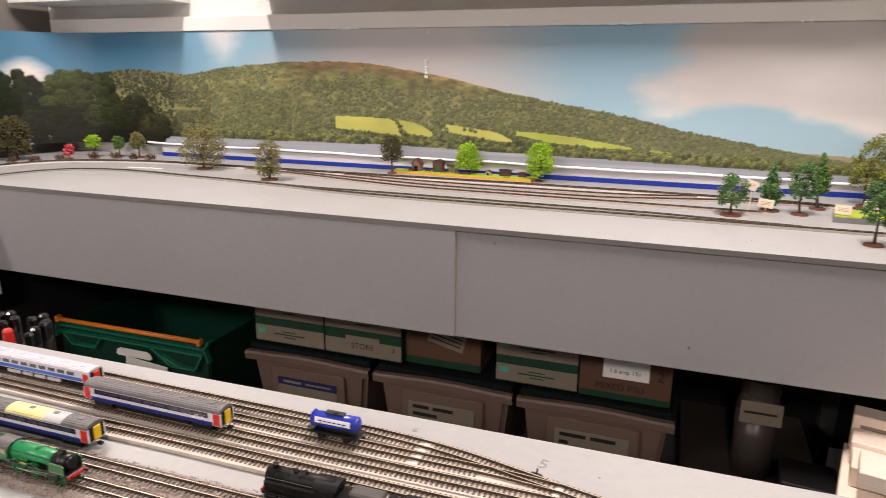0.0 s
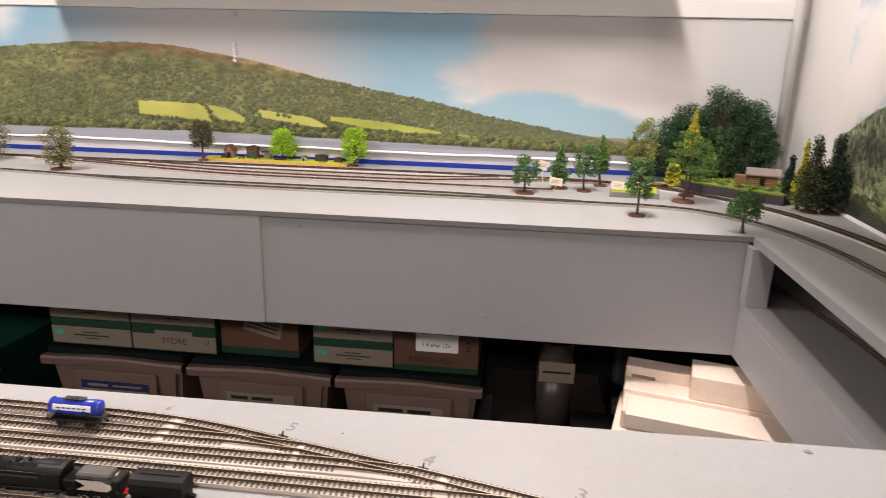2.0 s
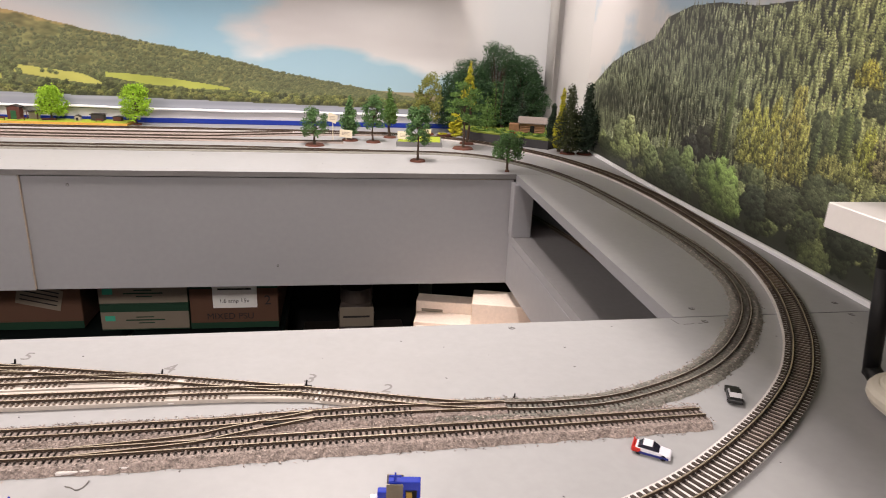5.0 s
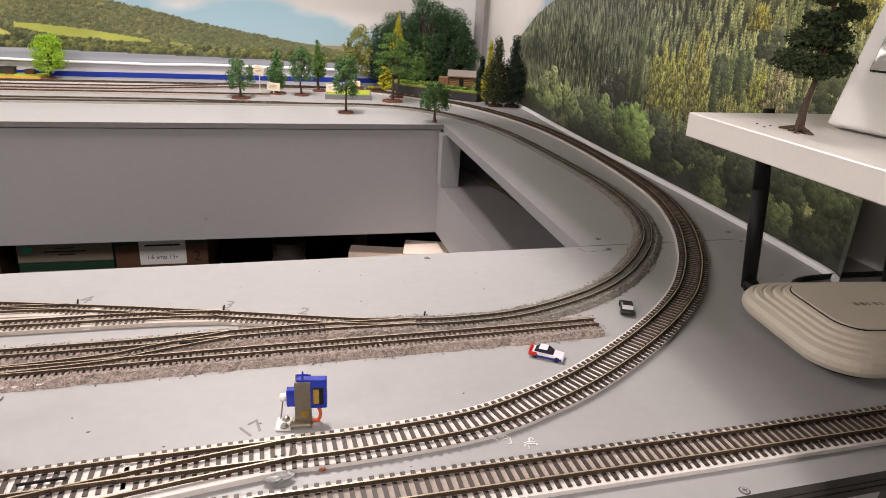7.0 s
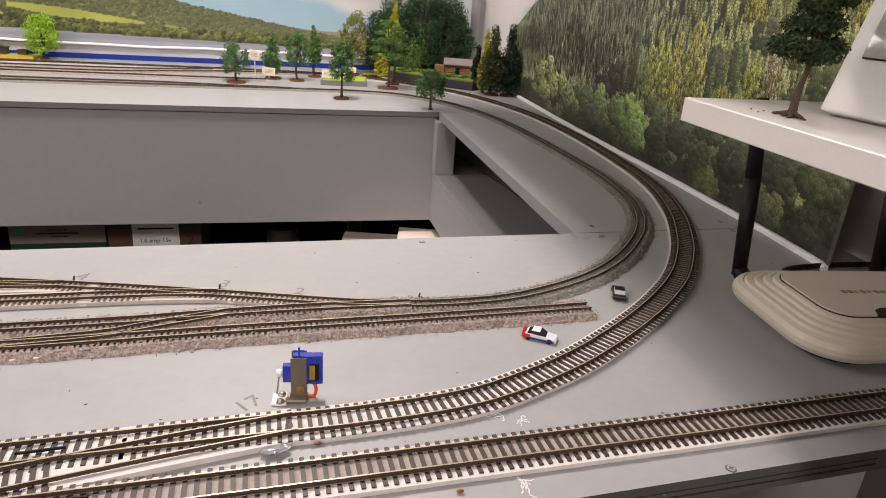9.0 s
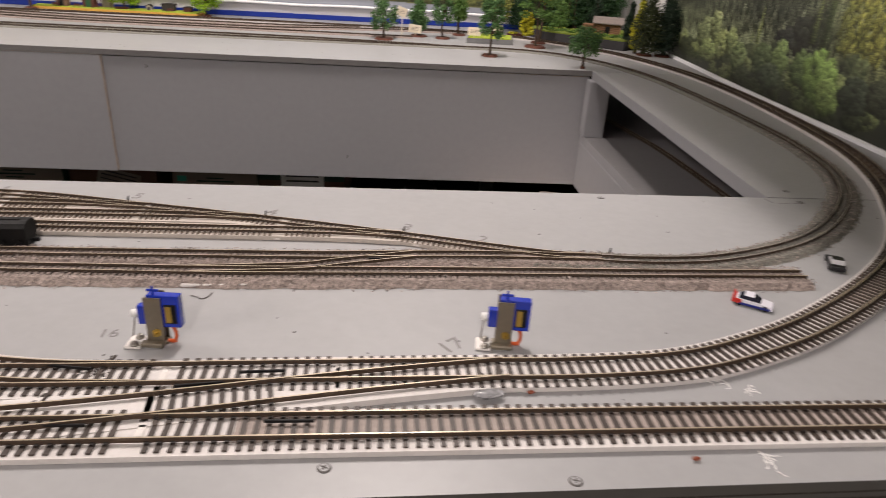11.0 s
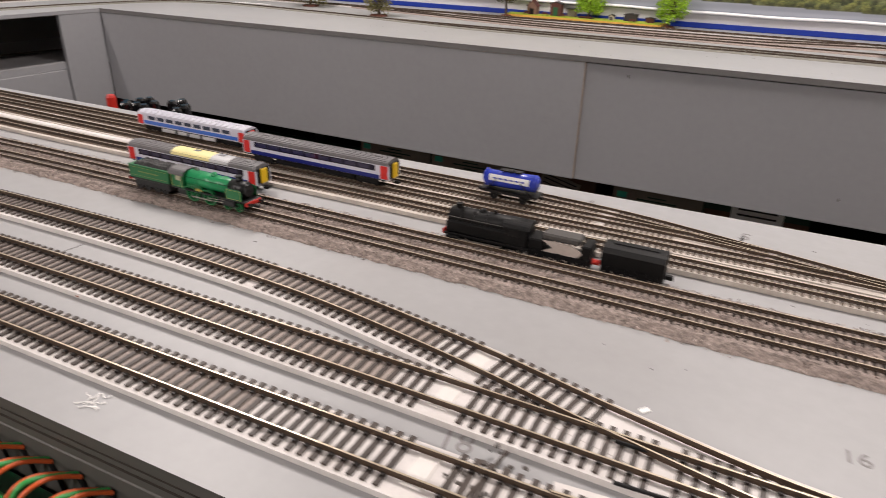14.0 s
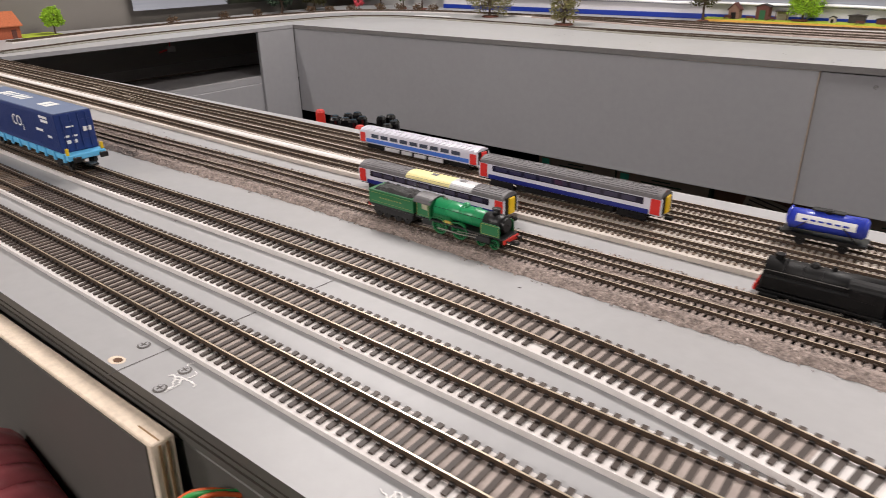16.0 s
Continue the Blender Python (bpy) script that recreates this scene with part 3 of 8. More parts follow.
for s, z, w, h, col in ((0.905, 1.02, 0.015, 0.175, (104, 112, 76)), (0.935, 1.03, 0.010, 0.085, (136, 142, 92)), (1.108, 0.985, 0.0105, 0.092, (160, 168, 104)), (1.13, 0.98, 0.010, 0.05, (140, 150, 98)), (0.665, 1.05, 0.014, 0.105, (122, 130, 88)), (0.69, 1.04, 0.012, 0.070, (112, 122, 84)), (0.64, 1.06, 0.013, 0.085, (118, 126, 80)), (0.54, 1.11, 0.013, 0.11, (150, 152, 88)), (0.515, 1.13, 0.012, 0.12, (144, 150, 84)), (0.56, 1.12, 0.011, 0.09, (132, 138, 82)), (0.49, 1.12, 0.014, 0.10, (146, 148, 80)), (0.44, 1.08, 0.014, 0.11, (120, 126, 78))):
    spire(im2, SF, ZF, s, z, w, h, np.array(col), rng, 0.2)
for s, z, w, h, col in ((0.862, 1.030, 0.020, 0.075, (166, 166, 92)), (0.838, 1.025, 0.022, 0.105, (180, 176, 94)), (0.812, 1.020, 0.022, 0.092, (172, 170, 90)), (0.786, 1.020, 0.020, 0.110, (182, 176, 92)), (0.742, 1.025, 0.030, 0.122, (178, 168, 94)), (0.720, 1.025, 0.022, 0.075, (166, 162, 92)), (0.605, 1.060, 0.022, 0.050, (172, 172, 84)), (0.571, 1.060, 0.026, 0.060, (164, 152, 112)), (0.629, 1.158, 0.024, 0.026, (182, 170, 80)), (0.466, 1.165, 0.030, 0.045, (172, 164, 80)), (0.661, 1.040, 0.034, 0.030, (168, 164, 100)), (0.625, 1.040, 0.026, 0.026, (152, 152, 94)), (0.42, 1.02, 0.03, 0.05, (132, 136, 90))):
    plume(im2, SF, ZF, s, z, w, h, col, rng)
# shrubs along the foot
for s, d in sorted(zip(rng.uniform(0.40, 1.60, 120), rng.rand(120)), key=lambda a: -a[1]):
    top = np.interp(s, (0.4, 0.70, 0.85, 1.0, 1.2, 1.35, 1.5), (1.035, 1.030, 1.005, 1.005, 0.985, 0.99, 0.965))
    z = 0.928 + (top - 0.928) * d
    k = rng.rand()
    col = np.array((72, 76, 58) if k < 0.5 else (92, 98, 70) if k < 0.85 else (118, 124, 84), float) * (0.70 + 0.45 * d)
    broadleaf(im2, SF, ZF, s, z, rng.uniform(0.018, 0.034), rng.uniform(0.013, 0.022), col, rng, 0.26, 34, 0.42)
for s, z, rs, rz, col in ((1.345, 1.000, 0.040, 0.028, (138, 144, 106)), (1.300, 1.020, 0.026, 0.024, (150, 156, 112)), (1.255, 0.985, 0.034, 0.026, (148, 154, 104)), (1.21, 0.995, 0.024, 0.024, (136, 144, 98)), (1.17, 0.975, 0.028, 0.022, (112, 122, 84)), (1.32, 0.965, 0.040, 0.020, (128, 136, 92)), (1.075, 0.985, 0.030, 0.026, (90, 100, 70)), (1.015, 0.992, 0.028, 0.028, (112, 126, 80)), (1.04, 0.96, 0.034, 0.020, (70, 76, 60)), (0.945, 0.990, 0.030, 0.026, (96, 110, 70)), (0.895, 0.985, 0.040, 0.034, (118, 138, 78)), (0.862, 0.962, 0.030, 0.024, (112, 126, 76)), (0.80, 0.975, 0.034, 0.022, (62, 66, 54)), (0.74, 0.985, 0.034, 0.022, (72, 74, 58)), (0.67, 1.010, 0.030, 0.018, (84, 88, 66)), (0.60, 0.985, 0.036, 0.026, (66, 70, 56)), (0.52, 1.000, 0.036, 0.028, (76, 82, 62)), (0.45, 1.005, 0.036, 0.026, (96, 104, 70))):
    broadleaf(im2, SF, ZF, s, z, rs, rz, col, rng, 0.24, 60, 0.42)
woods = (ZZ < fr[None] - 0.001)[:, :, None]
lift = 1.08 + 0.14 * np.clip((1.05 - SS) / 0.2, 0, 1) * np.clip((ZZ - 1.03) / 0.06, 0, 1)
im2 = np.where(woods, (im2 * lift[:, :, None] + 5) * np.array((0.985, 1.01, 1.0)), im2)


def east_place(s):
    return (float(np.interp(s, EY, EX)), s)


sheet("backscene_east", east_place, SF, ZF, im2, PRINT, "printed conifer forest sheet fixed to the side wall")


# ---------------------------------------------------------------- railway tracks
def box_data(x0, x1, y0, y1, z0, z1):
    v = [(x0, y0, z0), (x1, y0, z0), (x1, y1, z0), (x0, y1, z0), (x0, y0, z1), (x1, y0, z1), (x1, y1, z1), (x0, y1, z1)]
    q = [(4, 5, 6, 7), (0, 1, 5, 4), (1, 2, 6, 5), (2, 3, 7, 6), (3, 0, 4, 7)]
    return v, q


def sleeper_mesh(name, half, w, h, g, material, small=False):
    """One sleeper with its four rail chairs; long axis is local x."""
    vs, fs = [], []
    for b in [(-half, half, -w / 2, w / 2, 0, h)] + [(c - w * 0.28, c + w * 0.28, -w * 0.36, w * 0.36, h, h + 0.0010) for s in (-1, 1) for c in (s * (g + w * 0.62), s * (g - w * 0.55))]:
        v, q = box_data(*b)
        fs += [tuple(i + len(vs) for i in f) for f in q]
        vs += v
    me = bpy.data.meshes.new(name)
    me.from_pydata(vs, [], fs)
    if material:
        me.materials.append(material)
        me.materials.append(CHAIR)
        me.polygons.foreach_set("material_index", [0] * 5 + [1] * (len(fs) - 5))
    return me


OO = dict(g=0.00825, half=0.0149, w=0.0026, h=0.0010, pitch=0.0059, rail=0.0026, rw=0.00045, bed=(0.0178, 0.0150), bt=0.0036)
NN = dict(g=0.0045, half=0.0090, w=0.0018, h=0.0008, pitch=0.0042, rail=0.0021, rw=0.00040, bed=0.0100, bt=0.0028)
SL_OO = sleeper_mesh("sleeper", OO["half"], OO["w"], OO["h"], OO["g"], SLEEP)
STONES = mat("loose_ballast_stone", rgb(156, 144, 137), 0.9, var=0.2, scale=200, per=0.6, island=True)


# breaks in the rails where the bare white bed shows: x, y from, y to, half length
GAPS = ((-0.277, 0.24, 0.265, 0.0026), (-0.130, 0.188, 0.255, 0.0068), (-0.119, 0.142, 0.179, 0.0068), (0.079, 0.148, 0.220, 0.0040), (0.170, 0.194, 0.229, 0.0035), (-0.034, 0.204, 0.232, 0.0030),
        (-0.125, 0.436, 0.475, 0.0044), (-0.009, 0.41, 0.452, 0.0036), (0.108, 0.39, 0.430, 0.0036), (0.219, 0.366, 0.39, 0.0030))


def track(ctrl, G, label, bedmat, z=T, lift=0.0, avoid=(), singles=None, railmat=None, jit=0.0, bedw=None, beds=True, sleepmat=None, group="railway tracks", stone=0, shift=None, wash=()):
    """A run of model track: trackbed, sleepers, two rails. avoid: lines already laid, where this run shares their sleepers."""
    railmat = railmat or RAIL
    th = thing("railway_track", label, "railway track", group)
    pts = spline(ctrl, 0.005)
    n, t = normals2(pts)
    near = np.full(len(pts), 9.0)
    for a in avoid:
        near = np.minimum(near, np.sqrt(((pts[:, None] - a[None, ::2]) ** 2).sum(-1)).min(1))
    zb = z + G["bt"] + lift
    if beds:
        bl, bw = bedw or G["bed"] if isinstance(bedw or G["bed"], tuple) else (bedw or G["bed"],) * 2
        fill = 0.0 if bedmat in (BED_W, BED_Y) else 0.0008
        slope = 0.0008 if bedmat in (BED_W, BED_Y) else 0.005
        under = 0.0013 if bedmat in (BED_W, BED_Y) else 0.0
        me = sweep_mesh("trackbed", pts, [(-bl + under, z + 0.0002), (-bl + slope, zb + fill), (bw - slope, zb + fill), (bw - under, z + 0.0002)], jit, None if shift is None else shift(pts))
        finish("trackbed", me, bedmat, th)
        for inside in wash:
            p = pts[[inside(*q) for q in pts]]
            w = G["g"] + 0.0012
            finish("weathered_strip", sweep_mesh("weathered_strip", p, [(-w, zb - 0.0004), (-w + 0.0004, zb + 0.0002), (w - 0.0004, zb + 0.0002), (w, zb - 0.0004)], 0.0004), WASH, th, "taupe weathering painted between the rails")
    s = np.r_[0, np.cumsum(np.linalg.norm(np.diff(pts, axis=0), axis=1))]
    at = np.arange(G["pitch"] / 2, s[-1], G["pitch"])
    rest_v, rest_f = [], []
    proto = sleeper_mesh("s", G["half"], G["w"], G["h"], G["g"], None)
    pv = np.array([v.co for v in proto.vertices])
    pf = [tuple(p.vertices) for p in proto.polygons]
    r = np.random.RandomState(int(s[-1] * 1000))
    count = 0
    for a in at:
        x, y = np.interp(a, s, pts[:, 0]), np.interp(a, s, pts[:, 1])
        if np.interp(a, s, near) < G["half"] * 1.15:
            continue
        if z == T and any(abs(x - gx) < gh and g0 < y < g1 for gx, g0, g1, gh in GAPS):
            continue
        nx, nyy = np.interp(a, s, n[:, 0]), np.interp(a, s, n[:, 1])
        ang = math.atan2(nyy, nx) + r.normal(0, 0.012)
        if singles and singles(x, y) and count < 300:
            ob = new("sleeper", SL_OO)
            ob.parent = th
            ob.matrix_basis = Matrix.Translation((x, y, zb)) @ Matrix.Rotation(ang, 4, "Z")
            count += 1
        else:
            c, d = math.cos(ang), math.sin(ang)
            v = np.c_[pv[:, 0] * c - pv[:, 1] * d + x, pv[:, 0] * d + pv[:, 1] * c + y, pv[:, 2] + zb]
            rest_f += [tuple(i + len(rest_v) for i in f) for f in pf]
            rest_v += v.tolist()
    if rest_v:
        me = bpy.data.meshes.new("sleeper_run")
        me.from_pydata(rest_v, [], rest_f)
        tagged(finish("sleeper_run", me, sleepmat or SLEEP_I, th), kind="stuff")
        me.materials.append(CHAIR if G is OO else CHAIR_S)
        me.polygons.foreach_set("material_index", ([0] * 5 + [1] * (len(pf) - 5)) * (len(rest_f) // len(pf)))
    if stone:
        m = (pts[:, 1] < 0.8) & (pts[:, 0] > -0.95)
        if m.any():
            p, nn = pts[m], n[m]
            k = int(len(p) * stone)
            i = r.randint(0, len(p), k)
            o = r.uniform(G["half"] * 0.86, bw + 0.0008, k) * r.choice((-1, 1), k)
            o[::4] = r.uniform(-G["half"], G["half"], len(o[::4]))
            q = p[i] + nn[i] * o[:, None] + r.uniform(-0.003, 0.003, (k, 2))
            h = np.where(np.abs(o) > bw - slope, z + (zb + fill - z) * np.clip((bw - np.abs(o)) / slope, 0.02, 1), zb + fill)
            c = np.c_[q, h][:, None, :] + r.uniform(-1, 1, (k, 4, 3)) * np.array((0.0011, 0.0011, 0.0008)) + np.array(((0, 0, 0.0003),) * 4)
            f = np.arange(k)[:, None, None] * 4 + np.array(((0, 1, 2), (0, 2, 3), (0, 3, 1), (1, 3, 2)))[None]
            me = bpy.data.meshes.new("loose_ballast")
            me.from_pydata(c.reshape(-1, 3).tolist(), [], f.reshape(-1, 3).tolist())
            tagged(finish("loose_ballast", me, STONES, th), kind="stuff")
    z0, z1 = zb + G["h"], zb + G["h"] + G["rail"]
    for sgn in (-1, 1):
        o, w = sgn * G["g"], G["rw"]
        me = sweep_mesh("rail", pts, [(o - w * 1.5, z0), (o - w * 1.5, z0 + 0.0004), (o - w * 0.45, z0 + 0.0006), (o - w * 0.45, z1 - 0.0009), (o - w, z1 - 0.0007), (o - w, z1), (o + w, z1), (o + w, z1 - 0.0007), (o + w * 0.45, z1 - 0.0009), (o + w * 0.45, z0 + 0.0006), (o + w * 1.5, z0 + 0.0004), (o + w * 1.5, z0)])
        me.materials.append(railmat)
        me.materials.append(RAIL_S)
        idx = [1] * len(me.polygons)
        idx[5:-2:12] = [0] * len(idx[5:-2:12])
        me.polygons.foreach_set("material_index", idx)
        finish("rail", me, None, th)
    return pts


def near_plan(x, y):
    return y < 0.6 and -0.75 < x < 0.75


A_LINE = track([(-1.72, 0.118), (-0.8, 0.1400), (-0.36, 0.1528), (-0.13, 0.1597), (0.1, 0.1670), (0.3, 0.1722), (0.5, 0.1770), (0.65, 0.1810), (1.35, 0.197)], OO, "straight running track on a white painted trackbed", BED_W, singles=near_plan, wash=(lambda x, y: x < -0.20, lambda x, y: x > 0.12))
LOOP = track([(-1.72, 0.17), (-0.74, 0.1875), (-0.42, 0.2000), (-0.2, 0.2050), (0.0, 0.2062), (0.121, 0.2110), (0.223, 0.2148), (0.3, 0.2170), (0.3668, 0.2240), (0.4162, 0.2398), (0.4763, 0.2692), (0.5539, 0.3224), (0.6162, 0.377), (0.6584, 0.4269), (0.6989, 0.4882), (0.7459, 0.5816), (0.7851, 0.7037), (0.806, 0.8669), (0.814, 1.0596), (0.799, 1.25), (0.752, 1.42), (0.69, 1.54), (0.596, 1.652), (0.5, 1.722), (0.35, 1.778), (0.06, 1.796), (-0.5, 1.796), (-1.007, 1.784), (-1.45, 1.776), (-1.61, 1.769), (-1.77, 1.732), (-1.908, 1.673), (-1.973, 1.599), (-2.01, 1.509), (-2.05, 1.25), (-2.05, 0.884), (-2.0, 0.6)], OO, "long running track curving round the layout on a pale trackbed", BED_W, lift=0.0002, singles=near_plan, bedw=(0.0150, 0.0176), shift=lambda p: np.interp(p[:, 0], (0.05, 0.30), (-0.0024, 0.0)) * (p[:, 1] < 0.5), wash=(lambda x, y: x < -0.155 and y < 0.3, lambda x, y: x > 0.52 and y < 1.6))
track([(-1.72, 0.216), (-0.9, 0.235), (-0.695, 0.2405), (-0.58, 0.2466), (-0.486, 0.2514), (-0.386, 0.2548), (-0.30, 0.2548), (-0.226, 0.2505), (-0.134, 0.237), (-0.059, 0.2215), (0.008, 0.2105), (0.07, 0.2090)], OO, "diverging siding track joining the running track at a turnout", BED_W, lift=0.0004, avoid=[LOOP], singles=near_plan, bedw=(0.0178, 0.0150), wash=(lambda x, y: x < -0.155,))
track([(0.262, 0.2160), (0.194, 0.2050), (0.136, 0.1940), (0.083, 0.1835), (0.01, 0.1710), (-0.07, 0.1620)], OO, "crossover track linking the two running tracks", BED_W, lift=0.0006, avoid=[LOOP, A_LINE], singles=near_plan)

N_LOOP = track([(0.3, 0.3655), (0.353, 0.364), (0.4014, 0.3625), (0.4586, 0.3694), (0.5301, 0.3977), (0.59, 0.4398), (0.6471, 0.5021), (0.685, 0.5614), (0.7098, 0.626), (0.722, 0.69), (0.729, 0.768), (0.728, 0.9), (0.722, 1.03), (0.708, 1.17), (0.675, 1.295), (0.62, 1.395), (0.548, 1.462), (0.459, 1.49), (0.365, 1.494), (0.1, 1.493), (-0.5, 1.493), (-0.778, 1.505), (-0.973, 1.535), (-1.171, 1.557), (-1.318, 1.568), (-1.482, 1.583), (-1.613, 1.58), (-1.734, 1.542), (-1.8, 1.461), (-1.83, 1.36), (-1.86, 1.16), (-1.86, 0.82), (-1.81, 0.52)], NN, "fine-scale track curving round on greenish grey ballast", BED_G, jit=0.0012, bedw=0.0165, railmat=RAIL_D, stone=30)
LADDER = track([(0.353, 0.3642), (0.310, 0.371), (0.227, 0.3925), (0.166, 0.408), (0.117, 0.4195), (0.048, 0.4345), (-0.023, 0.449), (-0.095, 0.4635), (-0.16, 0.4695), (-0.25, 0.4705), (-0.8, 0.4700), (-1.72, 0.468)], NN, "yard ladder and back siding track with turnouts", BED_Y, lift=0.0003, avoid=[N_LOOP])
S2 = track([(-0.005, 0.4455), (-0.06, 0.4485), (-0.12, 0.4482), (-0.20, 0.4480), (-0.35, 0.4478), (-0.8, 0.447), (-1.72, 0.445)], NN, "straight siding track on a white painted trackbed", BED_Y, lift=0.0005, avoid=[LADDER], bedw=(0.0100, 0.0124))
S3 = track([(0.085, 0.4265), (0.03, 0.4285), (-0.05, 0.4275), (-0.3, 0.4245), (-0.8, 0.4245), (-1.72, 0.422)], NN, "straight siding track on a white painted trackbed", BED_Y, lift=0.0007, avoid=[LADDER], bedw=(0.0100, 0.0120))
track([(0.205, 0.398), (0.15, 0.4015), (0.05, 0.4015), (-0.3, 0.4000), (-0.48, 0.3945), (-0.65, 0.3890), (-0.9, 0.3878), (-1.72, 0.385)], NN, "front yard siding track with a raised white bed edge", BED_Y, lift=0.0009, avoid=[LADDER], bedw=(0.0104, 0.0136), shift=lambda p: np.interp(p[:, 0], (-0.25, -0.05), (0.0, -0.0030)))
track([(-1.0, 0.4245), (-1.1, 0.435), (-1.2, 0.4462)], NN, "yard crossover track between two sidings", BED_Y, lift=0.0011, avoid=[S2, S3])
th = thing("white_strip", "raised white strip lying between two sidings", "trackbed strip")
finish("strip", sweep_mesh("strip", spline([(-0.56, 0.4090), (-0.66, 0.4070), (-0.9, 0.4066), (-1.3, 0.4050), (-1.72, 0.404)], 0.01), [(-0.0044, T + 0.0002), (-0.0040, T + 0.0034), (-0.0024, T + 0.0044), (0.0024, T + 0.0044), (0.0040, T + 0.0034), (0.0044, T + 0.0002)]), BED_W, th)
E_LINE = track([(0.36, 0.364), (0.267, 0.3645), (0.186, 0.3605), (0.147, 0.3575), (0.053, 0.3555), (-0.038, 0.354), (-0.3, 0.350), (-0.6, 0.344), (-0.9, 0.332), (-1.72, 0.303)], NN, "ballasted siding track behind the green engine", BED_B, lift=0.0006, avoid=[N_LOOP], jit=0.0012, bedw=0.0145, stone=30)
D_LINE = track([(0.511, 0.342), (0.384, 0.338), (0.226, 0.3345), (0.079, 0.3295), (-0.025, 0.329), (-0.3, 0.3265), (-0.58, 0.321), (-0.88, 0.307), (-1.72, 0.278)], NN, "ballasted siding track ending short of the curve", BED_B, lift=0.0008, jit=0.0012, bedw=(0.0150, 0.0176), stone=30)
track([(0.215, 0.3612), (0.161, 0.346), (0.132, 0.3375), (0.06, 0.3295)], NN, "turnout track between the two ballasted sidings", BED_B, lift=0.0010, avoid=[E_LINE, D_LINE], stone=30)
track([(0.30, 1.4985), (0.14, 1.512), (0.02, 1.524), (-0.10, 1.527), (-0.70, 1.530), (-0.85, 1.528), (-0.98, 1.5365)], NN, "passing track on the far board", BED_G, lift=0.0003, avoid=[N_LOOP], bedw=0.0135, railmat=RAIL_D)
track([(0.24, 1.632), (-0.1, 1.634), (-0.55, 1.640), (-0.75, 1.665), (-1.0, 1.72), (-1.25, 1.764)], NN, "station siding track on the far board", BED_B, avoid=[LOOP], bedw=0.0145, railmat=RAIL_D)
track([(0.36, 1.772), (0.16, 1.755), (0.0, 1.715), (-0.15, 1.680), (-0.55, 1.682), (-0.80, 1.715), (-1.1, 1.765)], NN, "station siding track on the far board", BED_B, lift=0.0002, avoid=[LOOP], bedw=0.0145, railmat=RAIL_D)
track([(0.10, 1.786), (-0.05, 1.745), (-0.2, 1.736), (-0.6, 1.738), (-0.9, 1.772)], NN, "platform track on the far board", BED_B, lift=0.0004, avoid=[LOOP], bedw=0.0145, railmat=RAIL_D)
track([(0.66, 1.48), (0.689, 1.36), (0.710, 1.24), (0.723, 1.15), (0.730, 1.05), (0.736, 0.9), (0.74, 0.6)], NN, "hidden track on the lower deck", BED_W, z=0.790, beds=False, railmat=RAIL_D)
track([(-1.88, 1.5), (-1.945, 1.20), (-1.970, 1.03), (-1.977, 0.91), (-1.96, 0.55)], NN, "hidden track on the lower deck", BED_W, z=0.790, beds=False, railmat=RAIL_D)

th = thing("hanging_connector", "small red and grey wire connector hanging below the board", "connector", m=pose(-1.90, 0.955, 0.868))
bm = bmesh.new()
box(bm, -0.006, 0.006, -0.010, 0.012, 0.0, 0.014, 0.001)
part("plug", bm, mat("dull_grey_plastic", rgb(128, 126, 124), 0.5), th)
bm = bmesh.new()
cyl(bm, (0, -0.010, 0.006), (0.004, -0.034, 0.002), 0.0026, n=8)
cyl(bm, (0, 0.0, 0.014), (0, 0.002, 0.0428), 0.0016, n=8)
part("lead", bm, mat("red_wire", rgb(176, 40, 36), 0.4, var=0.08), th, "red insulated lead")

# white insulated gaps in the turnouts
PLAST = mat("cream_plastic", rgb(228, 223, 218), 0.5, var=0.05)
DARKP = mat("black_plastic", rgb(18, 17, 18), 0.5, var=0.15, spec=0.3)


def flat_strip(name, x, y, lx, ly, h, ang, material, label, category, z=T, group=""):
    bm = bmesh.new()
    box(bm, -lx / 2, lx / 2, -ly / 2, ly / 2, 0, h, min(h, lx, ly) * 0.25)
    ob = part(name, bm, material)
    ob.matrix_basis = pose(x, y, z, 0, 0, ang)
    return tagged(ob, label, category, group)


for x, y, a, l in ((0.108, 0.4205, -12, 0.018), (0.108, 0.4012, 0, 0.018), (-0.009, 0.446, -12, 0.018), (-0.009, 0.427, 0, 0.018), (-0.125, 0.4665, -8, 0.018), (-0.125, 0.448, 0, 0.018), (0.219, 0.3945, -14, 0.018)):
    flat_strip("rail_gap_strip", x, y, 0.0062, l, 0.0034, a, PLAST, "white insulating strip in the bed of the small turnout", "rail joint", group="turnout joints")
for x, y, a, l, b in ((-0.130, 0.2372, -10, 0.023, 0.0105), (-0.131, 0.2055, 0, 0.021, 0.0105), (-0.119, 0.1602, 1, 0.021, 0.0105), (-0.277, 0.2532, 0, 0.018, 0.0030), (0.079, 0.2092, 3, 0.029, 0.0055), (0.080, 0.1825, 8, 0.022, 0.0055), (0.082, 0.1664, 1, 0.010, 0.0055), (0.170, 0.2125, 3, 0.028, 0.0045)):
    flat_strip("rail_gap_strip", x, y, b, l, 0.0042, a, PLAST, "white insulating strip in the bed of the large turnout", "rail joint", group="turnout joints")
for x, y, a in ((0.03, 0.2135, -8), (-0.045, 0.2105, 1), (0.13, 0.2110, 4), (0.15, 0.1710, 1), (0.045, 0.1675, 1), (-0.04, 0.188, 4), (0.10, 0.1995, 9)):
    flat_strip("check_rail", x, y, 0.024, 0.0010, 0.0018, a, DARKP, "short black check rail in the large turnout", "check rail", z=T + 0.0052, group="turnout check rails")
